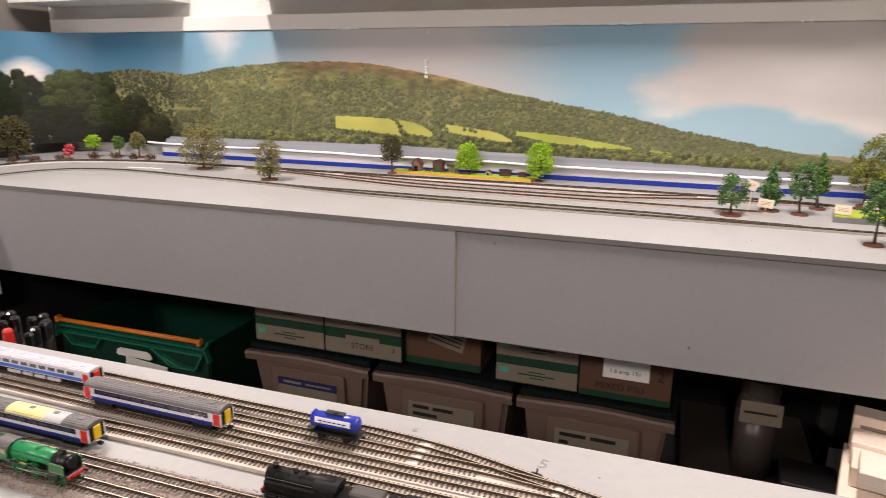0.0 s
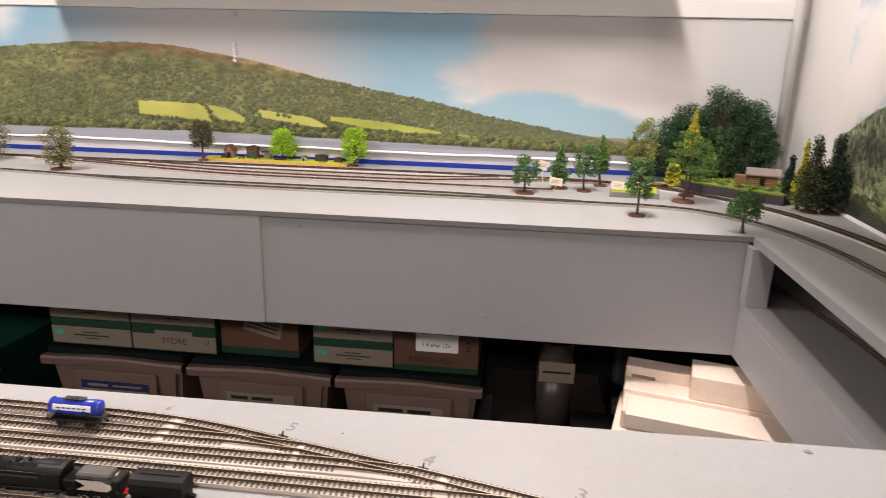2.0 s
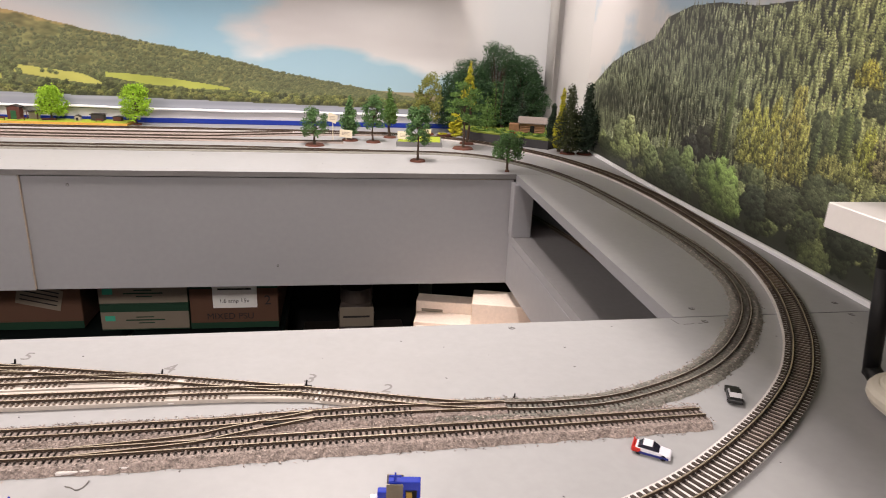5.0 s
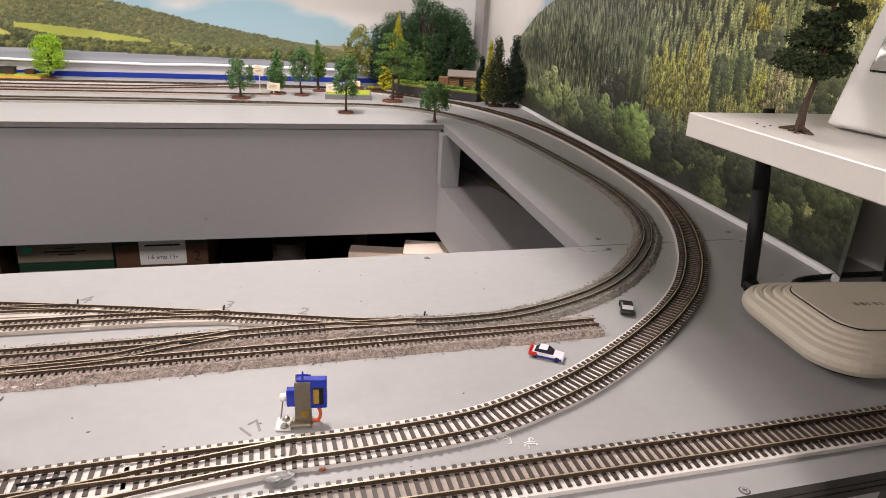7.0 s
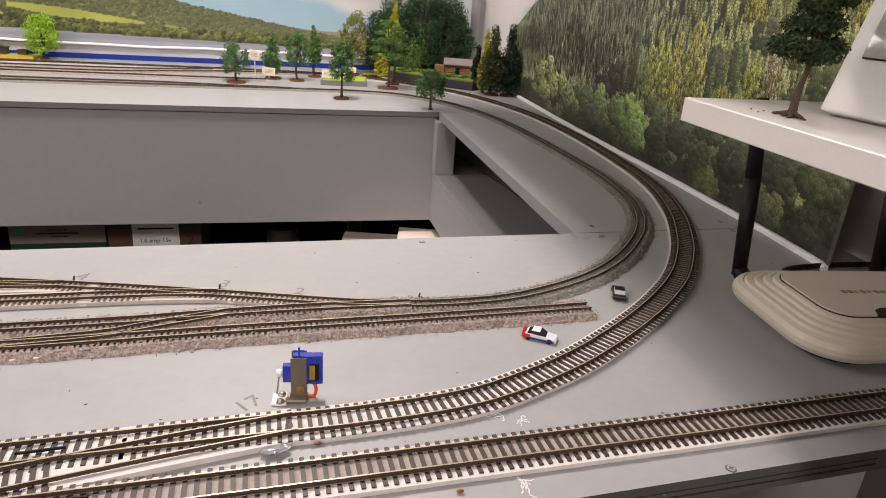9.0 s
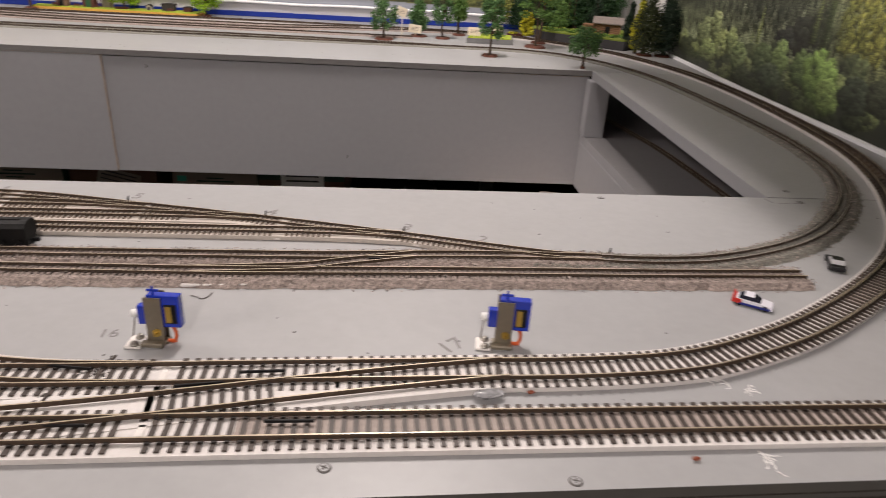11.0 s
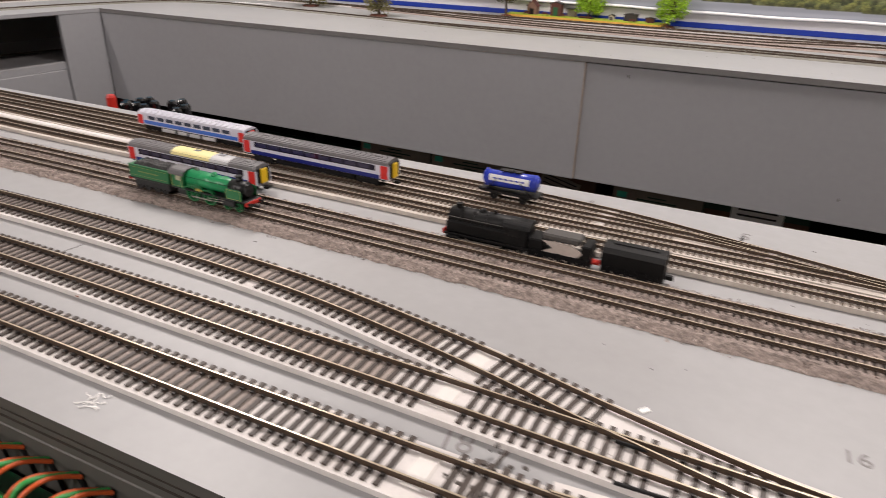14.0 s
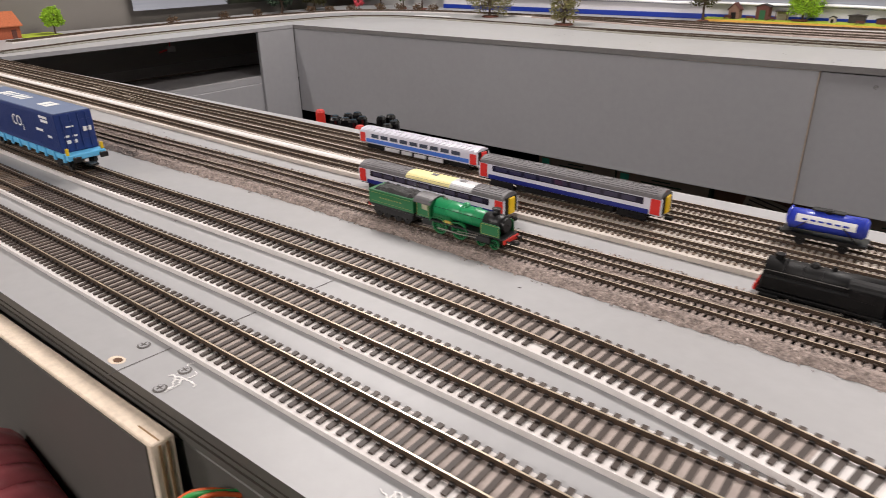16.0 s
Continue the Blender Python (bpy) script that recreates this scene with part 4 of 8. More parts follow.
for x, y, a in ((0.08, 0.424, -12), (0.20, 0.396, -13), (0.19, 0.353, 0), (0.15, 0.340, 16)):
    flat_strip("check_rail", x, y, 0.020, 0.0009, 0.0018, a, DARKP, "short black check rail in the small turnout", "check rail", z=T + 0.0042, group="turnout check rails")

flat_strip("white_lip", 0.102, 0.3165, 0.090, 0.0030, 0.0024, 3.0, BED_W, "white raised edge of the trackbed beside the small turnout", "trackbed edge")
flat_strip("paint_chip", -0.051, 0.244, 0.0050, 0.0030, 0.0004, 50, WHITE, "loose white paint chip on the grey board", "paint chip")

def box_bm(*a):
    bm = bmesh.new()
    box(bm, *a)
    return bm


# ---------------------------------------------------------------- rolling stock
GREEN_L = mat("bright_green_enamel", rgb(36, 142, 88), 0.34, var=0.06, spec=0.6)
GREEN_D = mat("malachite_green", rgb(22, 104, 56), 0.32, var=0.06, spec=0.6)
BLACKM = mat("satin_black", rgb(18, 18, 19), 0.4, var=0.15)
COAL = mat("coal", rgb(34, 33, 33), 0.55, var=0.6, scale=900, bump=1.0, bscale=900)
REDM = mat("buffer_red", rgb(196, 44, 34), 0.4, var=0.06)
STEEL = mat("bright_steel", rgb(165, 160, 152), 0.3, metal=0.8, var=0.1)
YELLOWM = mat("warning_yellow", rgb(226, 186, 28), 0.4, var=0.05)
GOLD = mat("brass_terminal", rgb(190, 160, 80), 0.3, metal=0.7, var=0.15)
LINE = mat("cream_lining", rgb(150, 146, 84), 0.5, var=0.05)


def wheel(parent, x, y, z, r, material, spokes=0, w=0.0016, tyre=STEEL):
    bm = bmesh.new()
    s = 1 if y > 0 else -1
    n = 20
    rr = [(r, 0), (r, 1), (r * 0.82, 1), (r * 0.82, 0)]
    ring = [[bm.verts.new((x + q * math.cos(2 * math.pi * i / n), y + s * w * k, z + q * math.sin(2 * math.pi * i / n))) for q, k in rr] for i in range(n)]
    for i in range(n):
        for j in range(4):
            bm.faces.new((ring[i][j], ring[i][(j + 1) % 4], ring[(i + 1) % n][(j + 1) % 4], ring[(i + 1) % n][j]))
    bmesh.ops.recalc_face_normals(bm, faces=bm.faces[:])
    if spokes:
        cyl(bm, (x, y, z), (x, y + s * w * 1.3, z), r * 0.2, n=10)
        for i in range(spokes):
            a = math.pi * 2 * i / spokes
            cyl(bm, (x, y + s * w * 0.5, z), (x + r * 0.86 * math.cos(a), y + s * w * 0.5, z + r * 0.86 * math.sin(a)), r * 0.055, n=5)
    else:
        cyl(bm, (x, y + s * w * 0.1, z), (x, y + s * w * 0.9, z), r * 0.85, n=16)
        cyl(bm, (x, y, z), (x, y + s * w * 1.4, z), r * 0.22, n=8)
    part("wheel", bm, material, parent)


def green_engine(m):
    th = thing("steam_locomotive", "green express steam locomotive with coal-filled tender on the siding", "locomotive", m=m)
    # engine faces +x, rail top at z = 0
    bm = bmesh.new()
    box(bm, -0.012, 0.057, -0.0082, 0.0082, 0.0088, 0.0100, 0.0003)
    part("running_plate", bm, BLACKM, th)
    bm = bmesh.new()
    box(bm, -0.010, 0.050, -0.0045, 0.0045, 0.0028, 0.0088, 0.0004)
    part("frame", bm, BLACKM, th)
    bm = bmesh.new()
    cyl(bm, (0.002, 0, 0.0172), (0.040, 0, 0.0166), 0.0066, 0.0060, 24)
    for x in (0.012, 0.022, 0.032):
        cyl(bm, (x, 0, 0.0170), (x + 0.0006, 0, 0.0170), 0.0066, n=24)
    part("boiler", bm, GREEN_L, th, "glossy bright green boiler", True)
    bm = bmesh.new()
    box(bm, 0.000, 0.016, -0.0058, 0.0058, 0.0100, 0.0165, 0.0008)
    part("firebox", bm, GREEN_D, th)
    bm = bmesh.new()
    cyl(bm, (0.040, 0, 0.0166), (0.0525, 0, 0.0166), 0.0063, 0.0063, 24)
    cyl(bm, (0.0525, 0, 0.0166), (0.0540, 0, 0.0166), 0.0056, 0.0035, 24)
    box(bm, 0.040, 0.052, -0.0042, 0.0042, 0.0100, 0.0135)
    part("smokebox", bm, BLACKM, th, "satin black smokebox", True)
    bm = bmesh.new()
    cyl(bm, (0.0465, 0, 0.022), (0.0465, 0, 0.0258), 0.0026, 0.0023, 16)
    cyl(bm, (0.0465, 0, 0.0258), (0.0465, 0, 0.0266), 0.0029, 0.0029, 16)
    part("chimney", bm, BLACKM, th, "", True)
    bm = bmesh.new()
    ball(bm, (0.024, 0, 0.0234), 0.0024, 2, (1, 1, 0.9))
    cyl(bm, (0.024, 0, 0.0225), (0.024, 0, 0.0240), 0.0028, 0.0022, 14)
    part("dome", bm, GREEN_L, th, "", True)
    bm = bmesh.new()
    for x in (0.006, 0.0085):
        cyl(bm, (x, 0, 0.0225), (x, 0, 0.0252), 0.0006, n=8)
    part("safety_valves", bm, STEEL, th)
    bm = bmesh.new()
    for s in (-1, 1):
        box(bm, -0.011, 0.000, s * 0.0078 - 0.0003, s * 0.0078 + 0.0003, 0.0100, 0.0205, 0.0002)
    box(bm, -0.0004, 0.0004, -0.0078, 0.0078, 0.0100, 0.0225)
    part("cab", bm, GREEN_D, th)
    bm = bmesh.new()
    ol = [(0.0084 * math.sin(a), 0.0200 + 0.0045 * math.cos(a)) for a in np.linspace(-1.5, 1.5, 12)]
    ol += [(y, z - 0.0006) for y, z in ol[::-1]]
    prism(bm, ol, "x", -0.0135, 0.0012)
    part("cab_roof", bm, mat("worn_roof_grey", rgb(88, 86, 88), 0.45, var=0.12, scale=200), th, "dark grey curved cab roof")
    bm = bmesh.new()
    for s in (-1, 1):
        box(bm, -0.0062, -0.0018, s * 0.0082 - 0.00012, s * 0.0082 + 0.00012, 0.0158, 0.0196)
    part("cab_window", bm, mat("pale_glass", rgb(170, 165, 140), 0.2), th)
    for s in (-1, 1):
        bm = bmesh.new()
        prism(bm, [(0.0400, 0.0100), (0.0540, 0.0100), (0.0540, 0.0170), (0.0525, 0.0182), (0.0405, 0.0182), (0.0400, 0.017)], "y", s * 0.0080 - 0.0003, s * 0.0080 + 0.0003)
        part("smoke_deflector", bm, GREEN_D, th)
        bm = bmesh.new()
        box(bm, 0.036, 0.047, s * 0.0066 - 0.0016, s * 0.0066 + 0.0016, 0.0036, 0.0084, 0.0008)
        part("cylinder", bm, BLACKM, th)
        for x in (0.0065, 0.0225):
            wheel(th, x, s * 0.0046, 0.0062, 0.0062, GREEN_D, 14)
        for x in (0.039, 0.049):
            wheel(th, x, s * 0.0046, 0.0033, 0.0033, GREEN_D, 8)
        bm = bmesh.new()
        box(bm, 0.0055, 0.0235, s * 0.0070 - 0.0003, s * 0.0070 + 0.0003, 0.0040, 0.0050, 0.0002)
        cyl(bm, (0.0225, s * 0.0074, 0.0046), (0.040, s * 0.0074, 0.0060), 0.00045, n=6)
        cyl(bm, (0.0225, s * 0.0078, 0.0066), (0.038, s * 0.0078, 0.0078), 0.0003, n=6)
        part("coupling_rod", bm, STEEL, th, "bright steel rods")
        for x in (0.0065, 0.0225):
            bm = bmesh.new()
            ol = [(x + q * math.cos(a), 0.0088 + q * 0.62 * math.sin(a)) for q in (0.0068,) for a in np.linspace(0, math.pi, 14)]
            ol += [(x + 0.0061 * math.cos(a), 0.0088 + 0.0061 * 0.58 * math.sin(a)) for a in np.linspace(math.pi, 0, 14)]
            prism(bm, ol, "y", s * 0.0081 - 0.0003, s * 0.0081 + 0.0003)
            part("splasher", bm, GREEN_D, th)
        bm = bmesh.new()
        box(bm, -0.0515, -0.0155, s * 0.0082 - 0.0001, s * 0.0082 + 0.0001, 0.0121, 0.01225)
        box(bm, -0.0515, -0.0155, s * 0.0082 - 0.0001, s * 0.0082 + 0.0001, 0.0188, 0.01895)
        box(bm, -0.010, -0.001, s * 0.0083 - 0.0001, s * 0.0083 + 0.0001, 0.0112, 0.01135)
        part("lining", bm, LINE, th)
        bm = bmesh.new()
        for i in range(8):
            box(bm, -0.044 + i * 0.0026, -0.0425 + i * 0.0026, s * 0.00825 - 0.0001, s * 0.00825 + 0.0001, 0.0152, 0.0161)
        part("lettering_bars", bm, LINE, th)
    for s in (-1, 1):
        bm = bmesh.new()
        for a, b, c, d in ((0.0405, 0.0535, 0.0105, 0.0108), (0.0405, 0.0535, 0.0174, 0.0177), (0.0405, 0.0408, 0.0105, 0.0177), (0.0532, 0.0535, 0.0105, 0.0177)):
            box(bm, a, b, s * 0.0084 - 0.0001, s * 0.0084 + 0.0001, c, d)
        part("panel_lining", bm, LINE, th)
        for a in (-0.0105, -0.0008):
            part("cab_lining", box_bm(a, a + 0.0003, s * 0.0084 - 0.0001, s * 0.0084 + 0.0001, 0.0110, 0.0200), LINE, th)
        bm = bmesh.new()
        cyl(bm, (0.003, s * 0.0064, 0.0196), (0.0515, s * 0.0062, 0.0192), 0.00018, n=6)
        part("handrail", bm, BLACKM, th)
        bm = bmesh.new()
        ol = [(0.0145 + 0.0040 * math.cos(a), 0.0104 + 0.0020 * math.sin(a)) for a in np.linspace(0, math.pi, 9)]
        prism(bm, ol, "y", s * 0.0079 - 0.0003, s * 0.0079 + 0.0003)
        part("nameplate", bm, GOLD, th, "small brass curved nameplate")
    bm = bmesh.new()
    cyl(bm, (0.0540, 0, 0.0166), (0.0546, 0, 0.0166), 0.0046, n=20)
    cyl(bm, (0.0546, 0, 0.0166), (0.0556, 0, 0.0166), 0.0006, n=8)
    box(bm, 0.0549, 0.0552, -0.0022, 0.0022, 0.0164, 0.0168)
    part("smokebox_door", bm, BLACKM, th)
    bm = bmesh.new()
    box(bm, 0.0565, 0.0577, -0.0080, 0.0080, 0.0062, 0.0092, 0.0002)
    part("buffer_beam", bm, REDM, th, "red front buffer beam")
    for s in (-1, 1):
        for a, b, c in ((0.0577, 0.0605, 0.0608), (-0.0552, -0.0575, -0.0578)):
            bm = bmesh.new()
            cyl(bm, (a, s * 0.0056, 0.0078), (b, s * 0.0056, 0.0078), 0.0007, n=8)
            cyl(bm, (b, s * 0.0056, 0.0078), (c, s * 0.0056, 0.0078), 0.0014, n=12)
            part("buffer", bm, BLACKM, th)
    for a, b in ((0.0577, 0.0625), (-0.0600, -0.0552)):
        part("coupling", box_bm(a, b, -0.0014, 0.0014, 0.0045, 0.0068, 0.0003), BLACKM, th)
    # tender
    bm = bmesh.new()
    ol = [(-0.0079, 0.0102), (-0.0079, 0.0196), (-0.0084, 0.0207), (0.0084, 0.0207), (0.0079, 0.0196), (0.0079, 0.0102)]
    prism(bm, ol, "x", -0.0540, -0.0140)
    part("tender_body", bm, GREEN_D, th, "dark green tender side")
    bm = bmesh.new()
    g = 15
    rr = np.random.RandomState(3)
    vv = [[bm.verts.new((-0.050 + 0.034 * i / (g - 1), -0.0070 + 0.014 * j / 7, 0.0207 + (0 if i in (0, g - 1) or j in (0, 7) else 0.0022 + rr.uniform(-0.0007, 0.0009)))) for j in range(8)] for i in range(g)]
    for i in range(g - 1):
        for j in range(7):
            bm.faces.new((vv[i][j], vv[i + 1][j], vv[i + 1][j + 1], vv[i][j + 1]))
    part("coal", bm, COAL, th, "heap of black coal")
    bm = bmesh.new()
    box(bm, -0.0548, -0.0138, -0.0080, 0.0080, 0.0086, 0.0102, 0.0003)
    box(bm, -0.0520, -0.0160, -0.0066, 0.0066, 0.0030, 0.0086, 0.0006)
    box(bm, -0.0138, -0.0110, -0.0050, 0.0050, 0.0070, 0.0090)
    part("tender_frame", bm, BLACKM, th)
    bm = bmesh.new()
    box(bm, -0.0552, -0.0540, -0.0080, 0.0080, 0.0070, 0.0098, 0.0002)
    part("rear_beam", bm, REDM, th)
    for s in (-1, 1):
        for x in (-0.047, -0.039, -0.029, -0.021):
            wheel(th, x, s * 0.0050, 0.0034, 0.0034, BLACKM)
    return th


N_TOP = T + NN["bt"] + NN["h"] + NN["rail"]
green_engine(pose(-0.410, 0.3235, N_TOP + 0.0008, 0, 0, 0.6) @ Matrix.Diagonal((1.05, 1.0, 0.96, 1.0)))

DMU_W = mat("coach_white", rgb(205, 205, 216), 0.3, var=0.04)
DMU_B = mat("coach_blue", rgb(26, 38, 120), 0.3, var=0.05)
DMU_S = mat("coach_sky_blue", rgb(64, 112, 204), 0.3, var=0.05)
DMU_R = mat("coach_red", rgb(206, 44, 40), 0.35, var=0.05)
DMU_G = mat("coach_roof_grey", rgb(104, 102, 104), 0.55, var=0.12, scale=200)
DMU_K = mat("coach_glass", rgb(28, 26, 44), 0.12, var=0.05)
TAPE = mat("pale_yellow_tape", rgb(226, 214, 150), 0.5, var=0.05)
SILVER = mat("clear_tape", rgb(196, 196, 198), 0.25, var=0.05)


def railcar(label, m, L=0.155, scheme=0, wheels=True, taped=False):
    """A railcar body of N scale: profile extruded along x, with roof ribs, window band, stripes, doors and ends."""
    th = thing("railcar", label, "railcar", "railcars in the yard", m=m)
    h0, h1, hw = 0.0070, 0.0197, 0.0088
    side_top = 0.0190
    bm = bmesh.new()
    prism(bm, [(-hw + 0.0006, h0), (-hw, h0 + 0.003), (-hw + 0.0002, side_top), (hw - 0.0002, side_top), (hw, h0 + 0.003), (hw - 0.0006, h0)], "x", -L / 2, L / 2)
    part("body", bm, DMU_W, th)
    bm = bmesh.new()
    ol = [(hw * 1.0 * math.sin(a), side_top + 0.0046 * math.cos(a) ** 0.8 if abs(a) < 1.5 else side_top) for a in np.linspace(-1.5, 1.5, 14)]
    prism(bm, ol, "x", -L / 2 + 0.001, L / 2 - 0.001)
    part("roof", bm, DMU_G if scheme == 0 else DMU_W, th, "" if scheme else "ribbed mid grey roof")
    bm = bmesh.new()
    for i in range(9):
        a = -1.1 + 2.2 * i / 8
        y, z = hw * math.sin(a), side_top + 0.0046 * math.cos(a) ** 0.8
        box(bm, -L / 2 + 0.004, L / 2 - 0.004, y - 0.00025, y + 0.00025, z - 0.0003, z + 0.00022)
    for i in range(5):
        x = -L * 0.38 + i * L * 0.19
        box(bm, x, x + 0.006, -0.002, 0.002, side_top + 0.0042, side_top + 0.0052, 0.0003)
    part("roof_rib", bm, DMU_G if scheme == 0 else mat("roof_vent_pale", rgb(190, 190, 200), 0.5), th)
    for s in (-1, 1):
        y = s * hw
        bm = bmesh.new()
        box(bm, -L / 2 + 0.013, L / 2 - 0.013, y - 0.0002, y + 0.0002, 0.0136, 0.0184, 0.0002)
        part("window_band", bm, DMU_K if scheme == 0 else DMU_W, th)
        nwin = 9
        for i in range(nwin):
            x0 = -L / 2 + 0.016 + i * (L - 0.032) / nwin
            bm = bmesh.new()
            box(bm, x0, x0 + (L - 0.032) / nwin - 0.0022, y - 0.00032, y + 0.00032, 0.0142, 0.0180 if scheme == 0 else 0.0186, 0.0004)
            part("window", bm, mat("tinted_glass", rgb(52, 50, 74), 0.08, spec=0.8) if scheme == 0 else mat("grey_blue_glass", rgb(70, 76, 92), 0.1, spec=0.8), th)
        bm = bmesh.new()
        lo, hi = (h0 + 0.0003, 0.0107) if scheme == 0 else (0.0086, 0.0128)
        box(bm, -L / 2 + 0.009, L / 2 - 0.009, y - 0.00025, y + 0.00025, lo, hi, 0.0002)
        part("lower_stripe", bm, DMU_B if scheme == 0 else DMU_S, th)
        if scheme:
            for x0, x1 in ((-0.26, -0.13), (-0.11, -0.02), (0.0, 0.10), (0.12, 0.24)):
                bm = bmesh.new()
                box(bm, x0 * L, x1 * L, y - 0.0012, y - 0.0002 + 0.0006, 0.0026, 0.0066, 0.0004)
                part("equipment_box", bm, SILVER, th, "silver grey box under the floor")
        for e in (-1, 1):
            bm = bmesh.new()
            box(bm, e * (L / 2 - 0.0045) - 0.0035, e * (L / 2 - 0.0045) + 0.0035, y - 0.0003, y + 0.0003, h0 + 0.0008, 0.0188, 0.0003)
            part("door", bm, DMU_R, th, "red passenger door")
    for e, cm in ((-1, DMU_R if scheme == 0 else DMU_W), (1, YELLOWM if scheme == 0 else DMU_R)):
        bm = bmesh.new()
        box(bm, e * L / 2 - 0.0004, e * L / 2 + 0.0004, -0.0074, 0.0074, h0 + 0.001, 0.0210, 0.0004)
        part("end_panel", bm, DARKP if e > 0 else cm, th)
        bm = bmesh.new()
        box(bm, e * L / 2 - 0.0005, e * L / 2 + 0.0014, -0.0036, 0.0036, h0 + 0.001, 0.0202, 0.0005)
        part("gangway", bm, cm, th, "yellow gangway end" if e > 0 and scheme == 0 else "")
        bm = bmesh.new()
        box(bm, e * L / 2, e * (L / 2 + 0.005), -0.0016, 0.0016, 0.0032, 0.0054, 0.0003)
        part("coupling", bm, DARKP, th)
    bm = bmesh.new()
    box(bm, -L * 0.27, L * 0.27, -0.0072, 0.0072, 0.0020, h0 - 0.0008, 0.0006)
    box(bm, -L * 0.46, L * 0.46, -0.0080, 0.0080, h0 - 0.0009, h0, 0.0003)
    part("underframe", bm, DARKP, th)
    for e in (-1, 1):
        bm = bmesh.new()
        for s in (-1, 1):
            box(bm, e * L * 0.36 - 0.011, e * L * 0.36 + 0.011, s * 0.0074 - 0.0006, s * 0.0074 + 0.0006, 0.0016, 0.0060, 0.0004)
        box(bm, e * L * 0.36 - 0.004, e * L * 0.36 + 0.004, -0.006, 0.006, 0.003, h0)
        part("bogie", bm, DARKP, th)
        for s in (-1, 1):
            for d in (-0.0072, 0.0072):
                wheel(th, e * L * 0.36 + d, s * 0.0046, 0.0024, 0.0024, DARKP)
    if taped:
        for x0, x1, cm, nm in ((-L * 0.14, L * 0.16, TAPE, "yellow_tape"), (L * 0.16, L * 0.30, SILVER, "clear_tape")):
            bm = bmesh.new()
            ol = [(hw * 1.02 * math.sin(a), side_top + 0.0050 * math.cos(a) ** 0.8) for a in np.linspace(-1.45, 0.6, 12)]
            ol += [(yy * 0.97, zz - 0.0003) for yy, zz in ol[::-1]]
            prism(bm, ol, "x", x0, x1)
            part(nm, bm, cm, th, "strip of pale yellow tape over the roof" if cm is TAPE else "")
    return th


railcar("navy and white railcar with grey ribbed roof on a siding", pose(-0.3675, 0.4245, N_TOP + 0.0007, 0, 0, 0.2), 0.152)
railcar("blue and white streamlined coach parked on a siding", pose(-0.5345, 0.4472, N_TOP + 0.0005, 0, 0, 0.3) @ Matrix.Diagonal((1.0, 1.0, 0.84, 1.0)), 0.143, scheme=1)
railcar("navy and white railcar with yellow tape on its roof", pose(-0.4560, 0.3725, T + 0.0001, 0, 0, 1.0), 0.144, taped=True)

TANKB = mat("tank_blue", rgb(50, 66, 176), 0.25, var=0.06)


def tank_wagon(m):
    th = thing("tank_wagon", "blue tank wagon with white panel on black underframe", "tank wagon", m=m)
    bm = bmesh.new()
    cyl(bm, (-0.0205, 0, 0.0150), (0.0205, 0, 0.0162), 0.0066, n=24)
    for e in (-1, 1):
        cyl(bm, (e * 0.0205, 0, 0.0162), (e * 0.0222, 0, 0.0162), 0.0066, 0.0046, 24)
    part("tank", bm, TANKB, th, "", True)
    for s in (-1, 1):
        bm = bmesh.new()
        ol = [(s * 0.00675 * math.cos(a), 0.0162 + 0.00675 * math.sin(a)) for a in np.linspace(-0.15, 0.62, 8)]
        ol += [(y * 0.985, 0.0162 + (z - 0.0162) * 0.985) for y, z in ol[::-1]]
        prism(bm, ol, "x", -0.0165, 0.0165)
        part("panel", bm, WHITE, th, "white lettering panel")
        bm = bmesh.new()
        for i in range(6):
            box(bm, -0.013 + i * 0.0045, -0.0098 + i * 0.0045, s * 0.0068 - 0.0001, s * 0.0068 + 0.0002, 0.0170, 0.0180)
        part("lettering_bars", bm, TANKB, th)
        bm = bmesh.new()
        for e in (-1, 1):
            cyl(bm, (e * 0.019, s * 0.007, 0.0075), (e * 0.010, s * 0.0074, 0.0165), 0.0004, n=5)
        box(bm, -0.021, 0.021, s * 0.0068 - 0.0008, s * 0.0068 + 0.0008, 0.0056, 0.0078, 0.0002)
        part("stay", bm, BLACKM, th)
        for x in (-0.012, 0.012):
            wheel(th, x, s * 0.0046, 0.0031, 0.0031, BLACKM)
    bm = bmesh.new()
    box(bm, -0.024, 0.024, -0.0075, 0.0075, 0.0060, 0.0078, 0.0004)
    box(bm, -0.027, -0.024, -0.001, 0.001, 0.0045, 0.0065)
    box(bm, 0.024, 0.027, -0.001, 0.001, 0.0045, 0.0065)
    part("underframe", bm, BLACKM, th)
    bm = bmesh.new()
    box(bm, -0.009, 0.009, -0.003, 0.003, 0.0228, 0.0236, 0.0002)
    cyl(bm, (0, 0, 0.0215), (0, 0, 0.0240), 0.0024, n=14)
    part("walkway", bm, BLACKM, th)
    return th


tank_wagon(pose(-0.199, 0.4478, N_TOP + 0.0005, 0, 0, 0.5))

# black engine in pieces, standing on the bare board
BK = mat("worn_black", rgb(16, 16, 17), 0.5, spec=0.25, var=0.2, scale=200, dirt=rgb(46, 43, 41), dscale=60, damount=0.3)
GUN = mat("gunmetal", rgb(96, 94, 92), 0.4, metal=0.5, var=0.15)
TAN = mat("bare_metal_plate", rgb(198, 186, 178), 0.45, metal=0.15, var=0.1)
th = thing("black_locomotive", "black tank engine body shell standing on the bare board", "locomotive", m=pose(-0.183, 0.3715, T, 0, 0, 1.0))
bm = bmesh.new()
cyl(bm, (-0.029, 0, 0.0172), (0.026, 0, 0.0172), 0.0070, n=22)
part("boiler", bm, BK, th, "", True)
